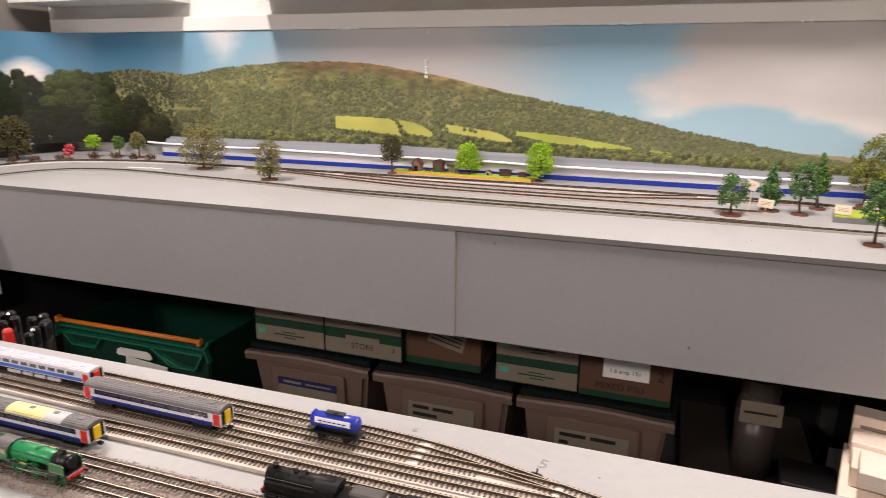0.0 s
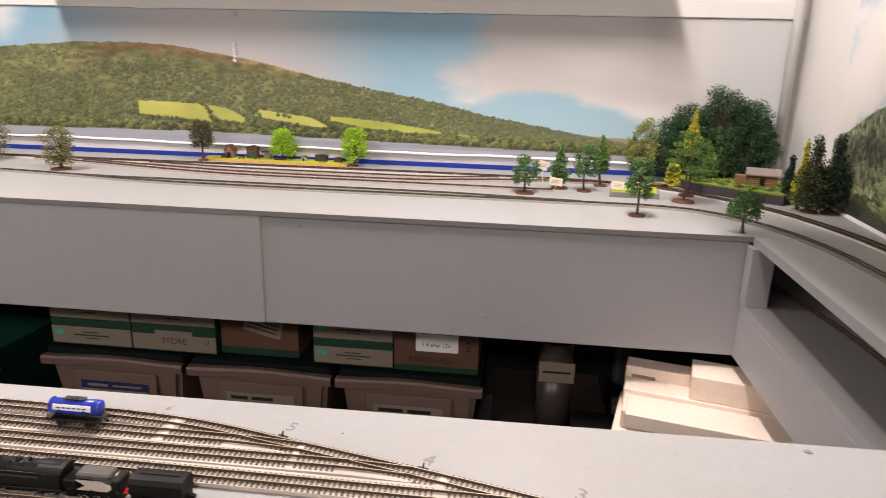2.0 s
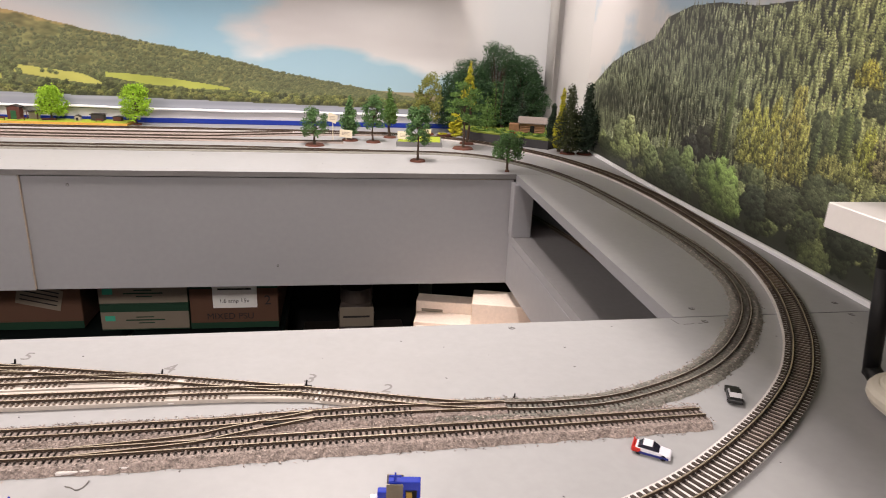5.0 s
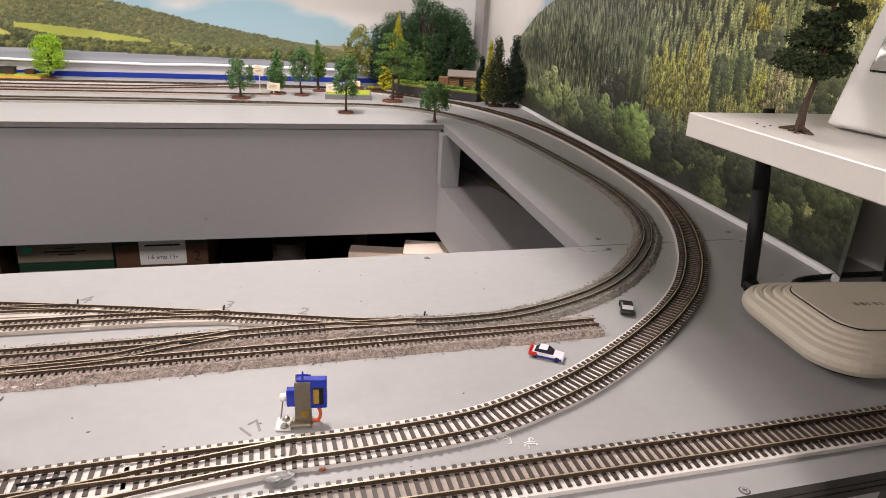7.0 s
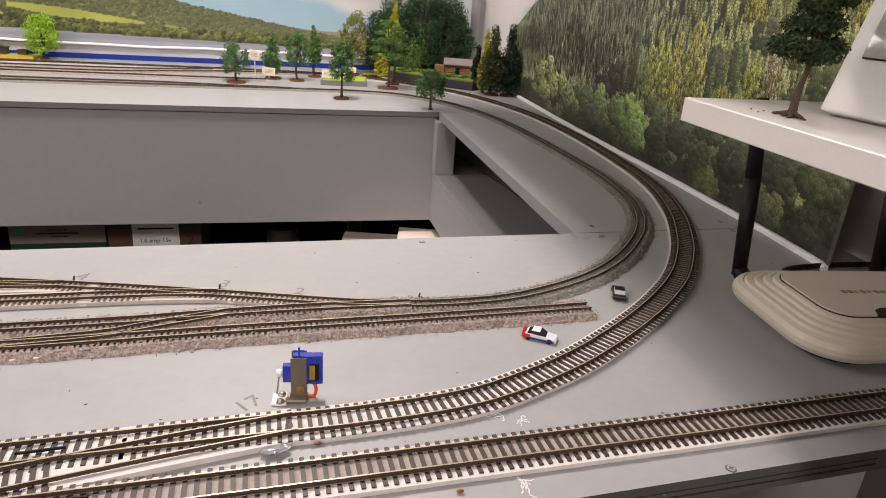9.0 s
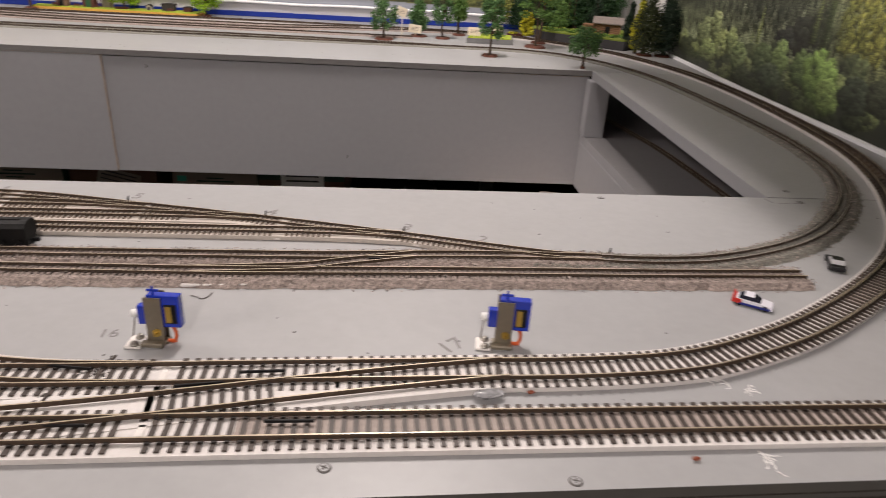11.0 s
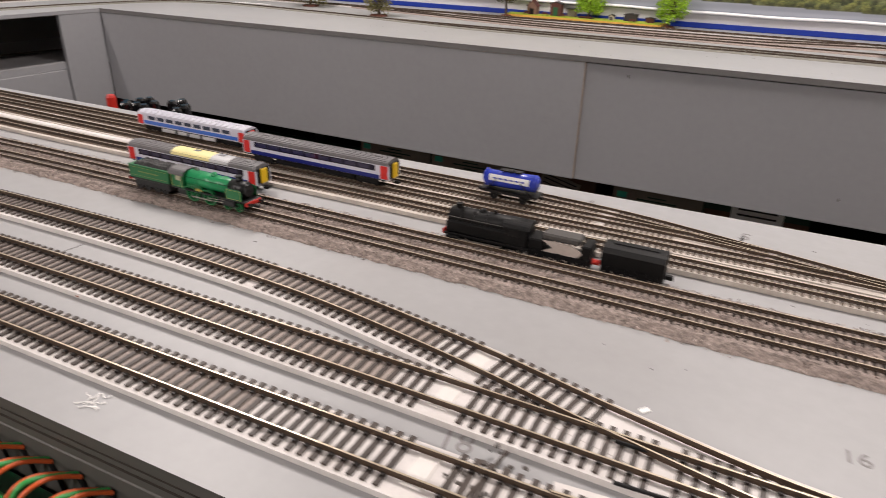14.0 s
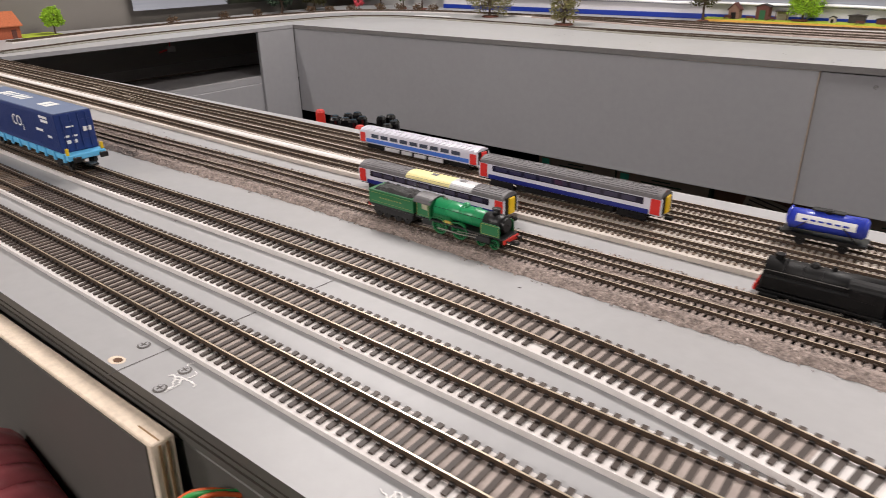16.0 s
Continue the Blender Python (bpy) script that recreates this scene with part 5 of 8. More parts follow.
bm = bmesh.new()
box(bm, -0.030, 0.026, -0.0085, 0.0085, 0.0075, 0.0165, 0.0012)
part("side_tank", bm, BK, th)
bm = bmesh.new()
box(bm, -0.031, 0.030, -0.0080, 0.0080, 0.0055, 0.0072, 0.0004)
box(bm, -0.026, 0.024, -0.005, 0.005, 0.0, 0.0056, 0.0004)
part("frame", bm, BK, th)
for x in (-0.018, -0.004, 0.010):
    for s in (-1, 1):
        wheel(th, x, s * 0.0052, 0.0048, 0.0048, BK, 10)
bm = bmesh.new()
cyl(bm, (-0.0235, 0, 0.023), (-0.0235, 0, 0.0268), 0.0022, 0.0026, 12)
part("chimney", bm, BK, th)
bm = bmesh.new()
ball(bm, (-0.006, 0, 0.0238), 0.0026, 2)
part("dome", bm, BK, th, "", True)
bm = bmesh.new()
box(bm, 0.012, 0.029, -0.0084, 0.0084, 0.0072, 0.0200, 0.0008)
ol = [(0.0086 * math.sin(a), 0.0196 + 0.0042 * math.cos(a)) for a in np.linspace(-1.5, 1.5, 12)]
prism(bm, ol, "x", 0.011, 0.0305)
part("cab", bm, BK, th)
for s in (-1, 1):
    part("cab_window", box_bm(0.0165, 0.0235, s * 0.0085 - 0.0002, s * 0.0085 + 0.0002, 0.0142, 0.0186, 0.0002), DARKP, th)
    bm = bmesh.new()
    cyl(bm, (-0.028, s * 0.0076, 0.0192), (0.012, s * 0.0076, 0.0192), 0.0003, n=6)
    part("handrail", bm, GUN, th)
    bm = bmesh.new()
    box(bm, -0.031, 0.030, s * 0.0088 - 0.0006, s * 0.0088 + 0.0006, 0.0060, 0.0078, 0.0003)
    box(bm, -0.029, -0.019, s * 0.0086 - 0.0016, s * 0.0086 + 0.0016, 0.0022, 0.0060, 0.0006)
    part("valance", bm, BK, th)
for x in (-0.020, -0.011, -0.002):
    bm = bmesh.new()
    cyl(bm, (x, 0, 0.0172), (x + 0.0008, 0, 0.0172), 0.0073, n=22)
    part("boiler_band", bm, DARKP, th)
bm = bmesh.new()
cyl(bm, (0.003, 0, 0.0235), (0.003, 0, 0.0262), 0.0014, 0.0010, 10)
part("safety_valve", bm, BK, th)
bm = bmesh.new()
cyl(bm, (-0.028, -0.0093, 0.0040), (0.012, -0.0093, 0.0048), 0.0005, n=6)
part("connecting_rod", bm, STEEL, th)
bm = bmesh.new()
box(bm, -0.0328, -0.0312, -0.008, 0.008, 0.0056, 0.0088, 0.0003)
part("buffer_beam", bm, REDM, th)
th = thing("locomotive_chassis", "stripped black engine chassis with exposed grey motor", "locomotive part", m=pose(-0.133, 0.3735, T, 0, 0, 1.0))
bm = bmesh.new()
box(bm, -0.021, 0.021, -0.0068, 0.0068, 0.0, 0.0075, 0.0008)
box(bm, -0.021, -0.010, -0.0078, 0.0078, 0.0075, 0.0150, 0.0008)
box(bm, 0.0145, 0.021, -0.0074, 0.0074, 0.0075, 0.0165, 0.0008)
part("frame", bm, BK, th)
bm = bmesh.new()
prism(bm, [(-0.011, 0.0075), (-0.004, 0.0110), (-0.011, 0.0150), (0.008, 0.0150), (0.016, 0.0110), (0.012, 0.0075)], "y", -0.0072, -0.0062)
part("side_plate", bm, TAN, th, "pale bare metal side plate")
bm = bmesh.new()
box(bm, -0.012, 0.0135, -0.0060, 0.0060, 0.0150, 0.0196, 0.0012)
part("motor", bm, GUN, th, "grey motor block")
for x in (-0.014, 0.0, 0.014):
    for s in (-1, 1):
        wheel(th, x, s * 0.0062, 0.0040, 0.0040, BK)
bm = bmesh.new()
box(bm, 0.021, 0.026, -0.0012, 0.0012, 0.003, 0.006)
cyl(bm, (0.022, -0.004, 0.006), (0.025, -0.004, 0.0062), 0.0009, n=8)
part("coupling", bm, REDM, th)
th = thing("tender", "plain black six-wheel tender standing on the bare board", "tender", m=pose(-0.086, 0.3755, T, 0, 0, 1.0))
bm = bmesh.new()
prism(bm, [(-0.0082, 0.0070), (-0.0084, 0.0155), (-0.0068, 0.0188), (-0.003, 0.0196), (0.003, 0.0196), (0.0068, 0.0188), (0.0084, 0.0155), (0.0082, 0.0070)], "x", -0.0195, 0.0195)
part("body", bm, BK, th)
bm = bmesh.new()
box(bm, -0.014, 0.014, -0.0010, 0.0010, 0.0193, 0.0203, 0.0003)
part("filler", bm, DARKP, th)
bm = bmesh.new()
box(bm, -0.0195, 0.0195, -0.0070, 0.0070, 0.0012, 0.0070, 0.0006)
box(bm, 0.0195, 0.0245, -0.0014, 0.0014, 0.003, 0.0055)
part("frame", bm, BK, th)
for x in (-0.012, 0.0, 0.012):
    for s in (-1, 1):
        wheel(th, x, s * 0.0068, 0.0038, 0.0038, BK)

# container wagon
CONT = mat("container_blue", rgb(30, 52, 112), 0.4, var=0.06, scale=40)
CONT_T = mat("container_roof_blue", rgb(104, 118, 146), 0.5, var=0.06, scale=40)
SKY = mat("wagon_light_blue", rgb(100, 182, 228), 0.4, var=0.06)
OO_TOP = T + OO["bt"] + OO["h"] + OO["rail"]


def text(parent, s, size, m, material, name="lettering", label=""):
    cu = bpy.data.curves.new(name, "FONT")
    cu.body, cu.size, cu.extrude = s, size, 0.00008
    cu.align_x, cu.align_y = "CENTER", "CENTER"
    cu.materials.append(material)
    ob = new(name, cu)
    if parent is not None:
        ob.parent = parent
    ob.matrix_basis = m
    if label:
        tagged(ob, label)
    return ob


def container_wagon(m):
    th = thing("container_wagon", "light blue flat wagon carrying a long blue container", "wagon", m=m)
    L = 0.21
    bm = bmesh.new()
    box(bm, -L / 2, L / 2, -0.0165, 0.0165, 0.0115, 0.0165, 0.0006)
    for i in range(11):
        x = -L / 2 + 0.01 + i * 0.019
        for s in (-1, 1):
            box(bm, x, x + 0.004, s * 0.0165 - 0.001, s * 0.0165 + 0.001, 0.0095, 0.0170, 0.0003)
    part("wagon_frame", bm, SKY, th, "light blue wagon frame")
    bm = bmesh.new()
    box(bm, -0.09, 0.09, -0.010, 0.010, 0.0070, 0.0115, 0.0008)
    part("underframe", bm, BLACKM, th)
    for e in (-1, 1):
        bm = bmesh.new()
        for s in (-1, 1):
            box(bm, e * 0.078 - 0.016, e * 0.078 + 0.016, s * 0.0118 - 0.001, s * 0.0118 + 0.001, 0.0040, 0.0085, 0.0005)
        box(bm, e * 0.078 - 0.004, e * 0.078 + 0.004, -0.0118, 0.0118, 0.0052, 0.0115)
        part("bogie", bm, BLACKM, th)
        for s in (-1, 1):
            for d in (-0.0115, 0.0115):
                wheel(th, e * 0.078 + d, s * 0.0084, 0.0055, 0.0055, BLACKM, w=0.0024)
        for s in (-1, 1):
            bm = bmesh.new()
            cyl(bm, (e * L / 2, s * 0.0115, 0.0135), (e * (L / 2 + 0.0055), s * 0.0115, 0.0135), 0.0013, n=8)
            box(bm, e * (L / 2 + 0.0064) - 0.0010, e * (L / 2 + 0.0064) + 0.0010, s * 0.0115 - 0.0035, s * 0.0115 + 0.0035, 0.0112, 0.0158, 0.0004)
            part("buffer", bm, BLACKM, th)
        part("coupling", box_bm(min(e * L / 2, e * (L / 2 + 0.011)), max(e * L / 2, e * (L / 2 + 0.011)), -0.0035, 0.0035, 0.0065, 0.0085, 0.0004), BLACKM, th)
        bm = bmesh.new()
        for s in (-1, 1):
            box(bm, e * (L / 2 - 0.003) - 0.0012, e * (L / 2 - 0.003) + 0.0012, s * 0.0150 - 0.0012, s * 0.0150 + 0.0012, 0.0165, 0.0225, 0.0003)
        part("end_post", bm, YELLOWM, th, "yellow end post")
    c = part("container", box_bm(-0.098, 0.094, -0.0160, 0.0160, 0.0168, 0.0510, 0.0006), CONT, th, "dark blue ribbed container")
    bm = bmesh.new()
    box(bm, -0.0975, 0.0935, -0.0155, 0.0155, 0.0510, 0.0518, 0.0003)
    part("container_roof", bm, CONT_T, c)
    for i in range(46):
        x = -0.0955 + i * 0.0041
        for s in (-1, 1):
            part("rib", box_bm(x, x + 0.0016, s * 0.0160 - 0.0003, s * 0.0160 + 0.0003, 0.0205, 0.0485), CONT, c)
    bm = bmesh.new()
    for y in (-0.0105, -0.0035, 0.0035, 0.0105):
        cyl(bm, (0.0944, y, 0.0185), (0.0944, y, 0.0495), 0.0005, n=6)
    for z in (0.0255, 0.034, 0.0425):
        for y in (-0.0078, 0.0078):
            box(bm, 0.0938, 0.0943, y - 0.0060, y + 0.0060, z, z + 0.0012)
    part("door_bar", bm, CONT, c)
    bm = bmesh.new()
    for y, z, a, b in ((-0.011, 0.030, 0.004, 0.002), (-0.004, 0.030, 0.004, 0.0014), (0.006, 0.033, 0.003, 0.004), (0.010, 0.033, 0.003, 0.004), (-0.008, 0.0385, 0.0065, 0.0012), (-0.010, 0.0245, 0.0035, 0.003), (-0.004, 0.0245, 0.003, 0.003)):
        box(bm, 0.0942, 0.0946, y, y + a, z, z + b)
    part("marking", bm, WHITE, c)
    bm = bmesh.new()
    for i, w in enumerate((0.007, 0.006, 0.004, 0.007, 0.006, 0.004)):
        x = -0.06 + i * 0.0105
        box(bm, x, x + w, -0.004, 0.007, 0.0518, 0.0521)
    for x in (0.034, 0.046):
        box(bm, x, x + 0.009, -0.005, 0.007, 0.0518, 0.0521)
    part("roof_marking", bm, WHITE, c)
    text(c, "CO", 0.014, pose(0.010, -0.0166, 0.036, 90, 0, 0), WHITE)
    text(c, "2", 0.008, pose(0.0225, -0.0166, 0.031, 90, 0, 0), WHITE)
    bm = bmesh.new()
    for z, x0, x1 in ((0.0455, 0.064, 0.080), (0.042, 0.066, 0.080), (0.033, 0.052, 0.066), (0.029, 0.074, 0.082)):
        box(bm, x0, x1, -0.0166, -0.0163, z, z + 0.0022)
    part("small_marking", bm, WHITE, c)
    return th


container_wagon(pose(-0.848, 0.2365, OO_TOP + 0.0004, 0, 0, 0.9))


# ---------------------------------------------------------------- point motors on the board
SERVO = mat("translucent_blue_plastic", rgb(22, 50, 170), 0.2, var=0.08, spec=0.7)
BRACK = mat("galvanised_bracket", rgb(132, 123, 108), 0.42, metal=0.55, var=0.1)
ORANGE = mat("orange_wire", rgb(206, 92, 44), 0.45, var=0.08)


def point_motor(m):
    th = thing("point_motor", "blue servo point motor in an upright steel bracket", "servo motor", "point motors", m=m)
    bm = bmesh.new()
    prism(bm, [(-0.0062, 0.0), (0.0054, 0.0), (0.0054, 0.0335), (-0.0052, 0.0335), (-0.0052, 0.0085), (-0.0062, 0.0)], "y", -0.0006, 0.0004)
    box(bm, -0.0074, 0.0066, 0.0004, 0.0075, 0.0, 0.0011)
    box(bm, -0.0052, 0.0054, 0.0076, 0.0084, 0.0, 0.0350, 0.0002)
    box(bm, -0.0085, 0.0060, -0.0060, -0.0007, 0.0002, 0.0034, 0.0008)
    part("bracket", bm, BRACK, th, "grey galvanised steel bracket")
    bm = bmesh.new()
    box(bm, -0.0040, 0.0165, 0.0010, 0.0072, 0.0120, 0.0345, 0.0007, 2)
    box(bm, -0.0110, -0.0040, 0.0016, 0.0070, 0.0130, 0.0262, 0.0007, 2)
    case = part("servo_case", bm, SERVO, th)
    bm = bmesh.new()
    box(bm, 0.0069, 0.0142, 0.0004, 0.0013, 0.0150, 0.0285, 0.0002)
    w = part("window", bm, DARKP, case, "dark clear window of the case")
    bm = bmesh.new()
    box(bm, 0.0074, 0.0112, 0.0001, 0.0005, 0.0160, 0.0275)
    part("label_sticker", bm, GOLD, case, "brass coloured sticker")
    bm = bmesh.new()
    cyl(bm, (0.0002, 0.0030, 0.0300), (0.0002, 0.0030, 0.0345), 0.0016, n=8)
    cyl(bm, (0.0002, 0.0030, 0.0345), (0.0004, 0.0026, 0.0405), 0.0009, 0.0006, 8)
    box(bm, -0.0036, 0.0042, 0.0022, 0.0036, 0.0368, 0.0382, 0.0003)
    part("mounting_peg", bm, SERVO, th)
    bm = bmesh.new()
    cyl(bm, (-0.0110, 0.0042, 0.0195), (-0.0155, 0.0042, 0.0195), 0.0029, 0.0025, 14)
    part("servo_horn", bm, WHITE, th, "white plastic horn", True)
    bm = bmesh.new()
    cyl(bm, (-0.0135, 0.0042, 0.0185), (-0.0150, 0.0005, 0.0045), 0.0005, n=6)
    part("wire_link", bm, STEEL, th)
    bm = bmesh.new()
    cyl(bm, (0.0012, -0.0006, 0.0088), (0.0012, -0.0014, 0.0088), 0.0030, n=6)
    cyl(bm, (0.0012, -0.0014, 0.0088), (0.0012, -0.0040, 0.0086), 0.0012, n=10)
    part("bracket_bolt", bm, GOLD, th, "coppery bolt and nut")
    bm = bmesh.new()
    box(bm, -0.0180, -0.0078, -0.0080, 0.0060, 0.0002, 0.0022, 0.0006)
    part("crank_plate", bm, PLAST, th, "cream plastic crank plate")
    for x, y in ((-0.0118, 0.0030), (-0.0120, -0.0056)):
        bm = bmesh.new()
        cyl(bm, (x, y, 0.0022), (x, y, 0.0036), 0.0030, 0.0024, 14)
        ball(bm, (x, y, 0.0036), 0.0024, 2, (1, 1, 0.5))
        part("terminal_screw", bm, STEEL, th, "", True)
    bm = bmesh.new()
    pts = [Vector((0.0088 + 0.0030 * math.sin(a), 0.0030, 0.0065 + 0.0060 * math.cos(a))) for a in np.linspace(0, 3.6, 9)]
    for a, b in zip(pts[:-1], pts[1:]):
        cyl(bm, a, b, 0.0012, n=7)
    cyl(bm, (0.0060, 0.0028, 0.0012), (0.0115, 0.0028, 0.0012), 0.0012, n=7)
    part("cable", bm, ORANGE, th, "thin orange cable loop")
    return th


pm = point_motor(pose(0.0640, 0.2455, T, 0, 0, -4) @ Matrix.Scale(0.9, 4))
copy_thing(pm, pose(0.2652, 0.2468, T, 0, 0, -7) @ Matrix.Scale(1.0, 4))


def point_lever(m):
    th = thing("point_lever", "tiny dark point lever beside the small turnout", "point lever", "point levers", m=m)
    bm = bmesh.new()
    box(bm, -0.0045, 0.0045, -0.0022, 0.0022, 0, 0.0022, 0.0004)
    part("base", bm, DARKP, th)
    bm = bmesh.new()
    cyl(bm, (0, 0, 0.002), (0.0008, 0.0006, 0.0070), 0.0009, 0.0006, 7)
    part("handle", bm, DARKP, th)
    return th


pl = point_lever(pose(0.207, 0.410, T, 0, 0, -14))
copy_thing(pl, pose(0.091, 0.436, T, 0, 0, -14))
copy_thing(pl, pose(0.370, 0.3765, T, 0, 0, 0))
copy_thing(pl, pose(-0.030, 0.462, T, 0, 0, -14))
GRIME = mat("grimy_glue", rgb(74, 68, 64), 0.3, var=0.4, scale=300, spec=0.7)
for x, y, a, l in ((-0.096, 0.1670, -8, 0.036), (0.047, 0.2120, -6, 0.030), (0.257, 0.2150, -6, 0.016), (0.0285, 0.1858, -4, 0.014)):
    th = thing("tie_bar", "brown plastic tie bar with grimy glue across a turnout", "tie bar", "turnout tie bars", m=pose(x, y, T + 0.0040, 0, 0, a))
    part("bar", box_bm(-0.0007, 0.0007, -l / 2, l / 2, 0, 0.0012, 0.0003), SLEEP, th)
    bm = bmesh.new()
    r = np.random.RandomState(int(x * 1000) + 500)
    for k in range(int(l * 900)):
        ball(bm, (r.normal(0, 0.0052), r.uniform(-0.52, 0.52) * l, r.uniform(-0.0004, 0.0010)), r.uniform(0.0005, 0.0013), 1, (r.uniform(0.8, 1.8), r.uniform(0.7, 1.4), 0.6))
    tagged(part("glue_residue", bm, GRIME, th, "dark grimy glue residue"), kind="stuff")
RUST = mat("red_brown_drop", rgb(130, 62, 36), 0.4, var=0.2, scale=300)
for x, y in ((-0.348, 0.1395), (-0.356, 0.1865), (-0.274, 0.1495), (0.345, 0.150), (0.274, 0.2005)):
    bm = bmesh.new()
    ball(bm, (0, 0, 0.0010), 0.0017, 2, (1.3, 0.7, 0.6))
    ob = part("solder_drop", bm, RUST, smooth=True)
    ob.matrix_basis = pose(x, y, T + 0.0004, 0, 0, 2)
    tagged(ob, "small red-brown drop on the edge of the trackbed", "drop", "trackbed drops")
GLUE = mat("shiny_clear_glue", rgb(150, 150, 152), 0.15, var=0.25, scale=300, spec=0.8)
for x, y, l in ((0.2505, 0.1965, 0.017), (0.064, 0.2025, 0.013)):
    bm = bmesh.new()
    ball(bm, (0, 0, 0.0012), 0.5 * l, 3, (1.0, 0.42, 0.16))
    r = np.random.RandomState(3)
    for v in bm.verts:
        v.co += Vector(r.uniform(-0.0006, 0.0006, 3))
    ob = part("glue_blob", bm, GLUE, smooth=True)
    ob.matrix_basis = pose(x, y, T + 0.002, 0, 0, 6)
    tagged(ob, "shiny clear glue blob over the turnout tie bar", "glue", "glue blobs")


# ---------------------------------------------------------------- model cars
def car(label, m, body, roof, extra=None, glass=None):
    th = thing("model_car", label, "model car", "model cars", m=m)
    bm = bmesh.new()
    prism(bm, [(-0.0150, 0.0016), (-0.0153, 0.0052), (-0.0120, 0.0062), (-0.0085, 0.0062), (0.0055, 0.0058), (0.0140, 0.0048), (0.0152, 0.0038), (0.0150, 0.0016)], "y", -0.0062, 0.0062)
    bmesh.ops.bevel(bm, geom=bm.edges[:], offset=0.0004, segments=1, affect="EDGES")
    part("body", bm, body, th)
    bm = bmesh.new()
    prism(bm, [(-0.0112, 0.0060), (-0.0070, 0.0092), (0.0000, 0.0093), (0.0058, 0.0058)], "y", -0.0052, 0.0052)
    part("cabin", bm, glass or DMU_K, th)
    bm = bmesh.new()
    box(bm, -0.0072, 0.0002, -0.0050, 0.0050, 0.0090, 0.0096, 0.0002)
    part("roof", bm, roof, th)
    for x in (-0.0095, 0.0095):
        for s in (-1, 1):
            wheel(th, x, s * 0.0050, 0.0024, 0.0024, DARKP, w=0.0014)
    if extra:
        bm = bmesh.new()
        box(bm, -0.0156, -0.0080, -0.0064, 0.0064, 0.0018, 0.0060, 0.0004)
        part("tail_panel", bm, extra, th)
        bm = bmesh.new()
        box(bm, -0.0154, -0.0142, -0.0058, 0.0058, 0.0072, 0.0080, 0.0002)
        box(bm, -0.0150, -0.0146, -0.0040, -0.0034, 0.0055, 0.0074)
        box(bm, -0.0150, -0.0146, 0.0034, 0.0040, 0.0055, 0.0074)
        part("spoiler", bm, extra, th)
        bm = bmesh.new()
        for s in (-1, 1):
            box(bm, -0.009, 0.0135, s * 0.0063 - 0.0002, s * 0.0063 + 0.0002, 0.0016, 0.0034)
        part("side_stripe", bm, DMU_B, th)
    return th


CARW = mat("car_white", rgb(222, 220, 228), 0.3, var=0.05)
car("white, red and blue toy rally car on the board", pose(0.4505, 0.3015, T, 0, 0, -33) @ Matrix.Scale(0.87, 4), CARW, CARW, REDM)
car("black toy car with silver windscreen on the board", pose(0.5535, 0.3680, T, 0, 0, 66) @ Matrix.Scale(0.90, 4), BLACKM, BLACKM, glass=SILVER)


# ---------------------------------------------------------------- above and below the backscene
LIP = mat("curled_white_paper", rgb(240, 240, 242), 0.5, var=0.03)
SKIRT = mat("pale_skirting_board", rgb(206, 204, 206), 0.55, var=0.05, scale=12)
bm = bmesh.new()
box(bm, -1.74, 0.86, 1.934, 1.944, T, 0.972)
tagged(part("skirting_board", bm, SKIRT), "pale painted board showing below the curled print", "skirting", kind="structure")
bm = bmesh.new()
box(bm, -1.74, 0.86, 1.931, 1.9345, T + 0.0005, T + 0.014, 0.0006)
tagged(part("blue_skirting", bm, BLUE), "royal blue painted strip along the wall foot", "skirting", kind="structure")
bm = bmesh.new()
n = 80
ring = []
for i in range(n):
    x = -1.80 + 2.64 * i / (n - 1)
    z = 0.9625 - 0.004 * (x + 0.8) + 0.0012 * math.sin(x * 9) + 0.0008 * math.sin(x * 23)
    y = 1.9265 + 0.001 * math.sin(x * 6)
    ring.append([bm.verts.new((x, y + a, z + b)) for a, b in ((0.004, 0.004), (-0.0015, 0.0035), (-0.004, 0.0), (-0.002, -0.0032), (0.001, -0.0030), (0.0015, 0.0))])
for i in range(n - 1):
    for j in range(6):
        bm.faces.new((ring[i][j], ring[i + 1][j], ring[i + 1][(j + 1) % 6], ring[i][(j + 1) % 6]))
bmesh.ops.recalc_face_normals(bm, faces=bm.faces[:])
tagged(part("paper_lip", bm, LIP, smooth=True), "curled white lower edge of the landscape print", "paper edge", kind="structure")
me = sweep_mesh("paper_lip_east", spline([(east_place(y)[0] - 0.001, y) for y in (1.62, 1.4, 1.2, 0.97, 0.75, 0.6, 0.51, 0.46, 0.43, 0.412, 0.398)], 0.01), [(-0.006, T + 0.0002), (-0.006, T + 0.0040), (-0.004, T + 0.0060), (0.000, T + 0.0062), (0.001, T + 0.0002)])
tagged(finish("paper_lip_east", me, LIP), "white lower edge of the forest print", "paper edge", kind="structure")
bm = bmesh.new()
box(bm, -2.2, 0.88, 1.926, 1.954, 1.353, 1.400, 0.002)
tagged(part("picture_batten", bm, WALLP), "off-white painted batten above the landscape print", "batten", kind="structure")
bm = bmesh.new()
box(bm, -1.26, 0.52, 1.77, 1.954, 1.445, 1.465, 0.001)
tagged(part("upper_shelf", bm, WALLP), "off-white upper shelf over the landscape print", "shelf", kind="structure")
bm = bmesh.new()
box(bm, -2.2, -1.575, 1.77, 1.954, 1.445, 1.465, 0.001)
tagged(part("upper_shelf", bm, WALLP), "off-white upper shelf in the room corner", "shelf", kind="structure")
# Shelf added out of view to shade the side board.
bm = bmesh.new()
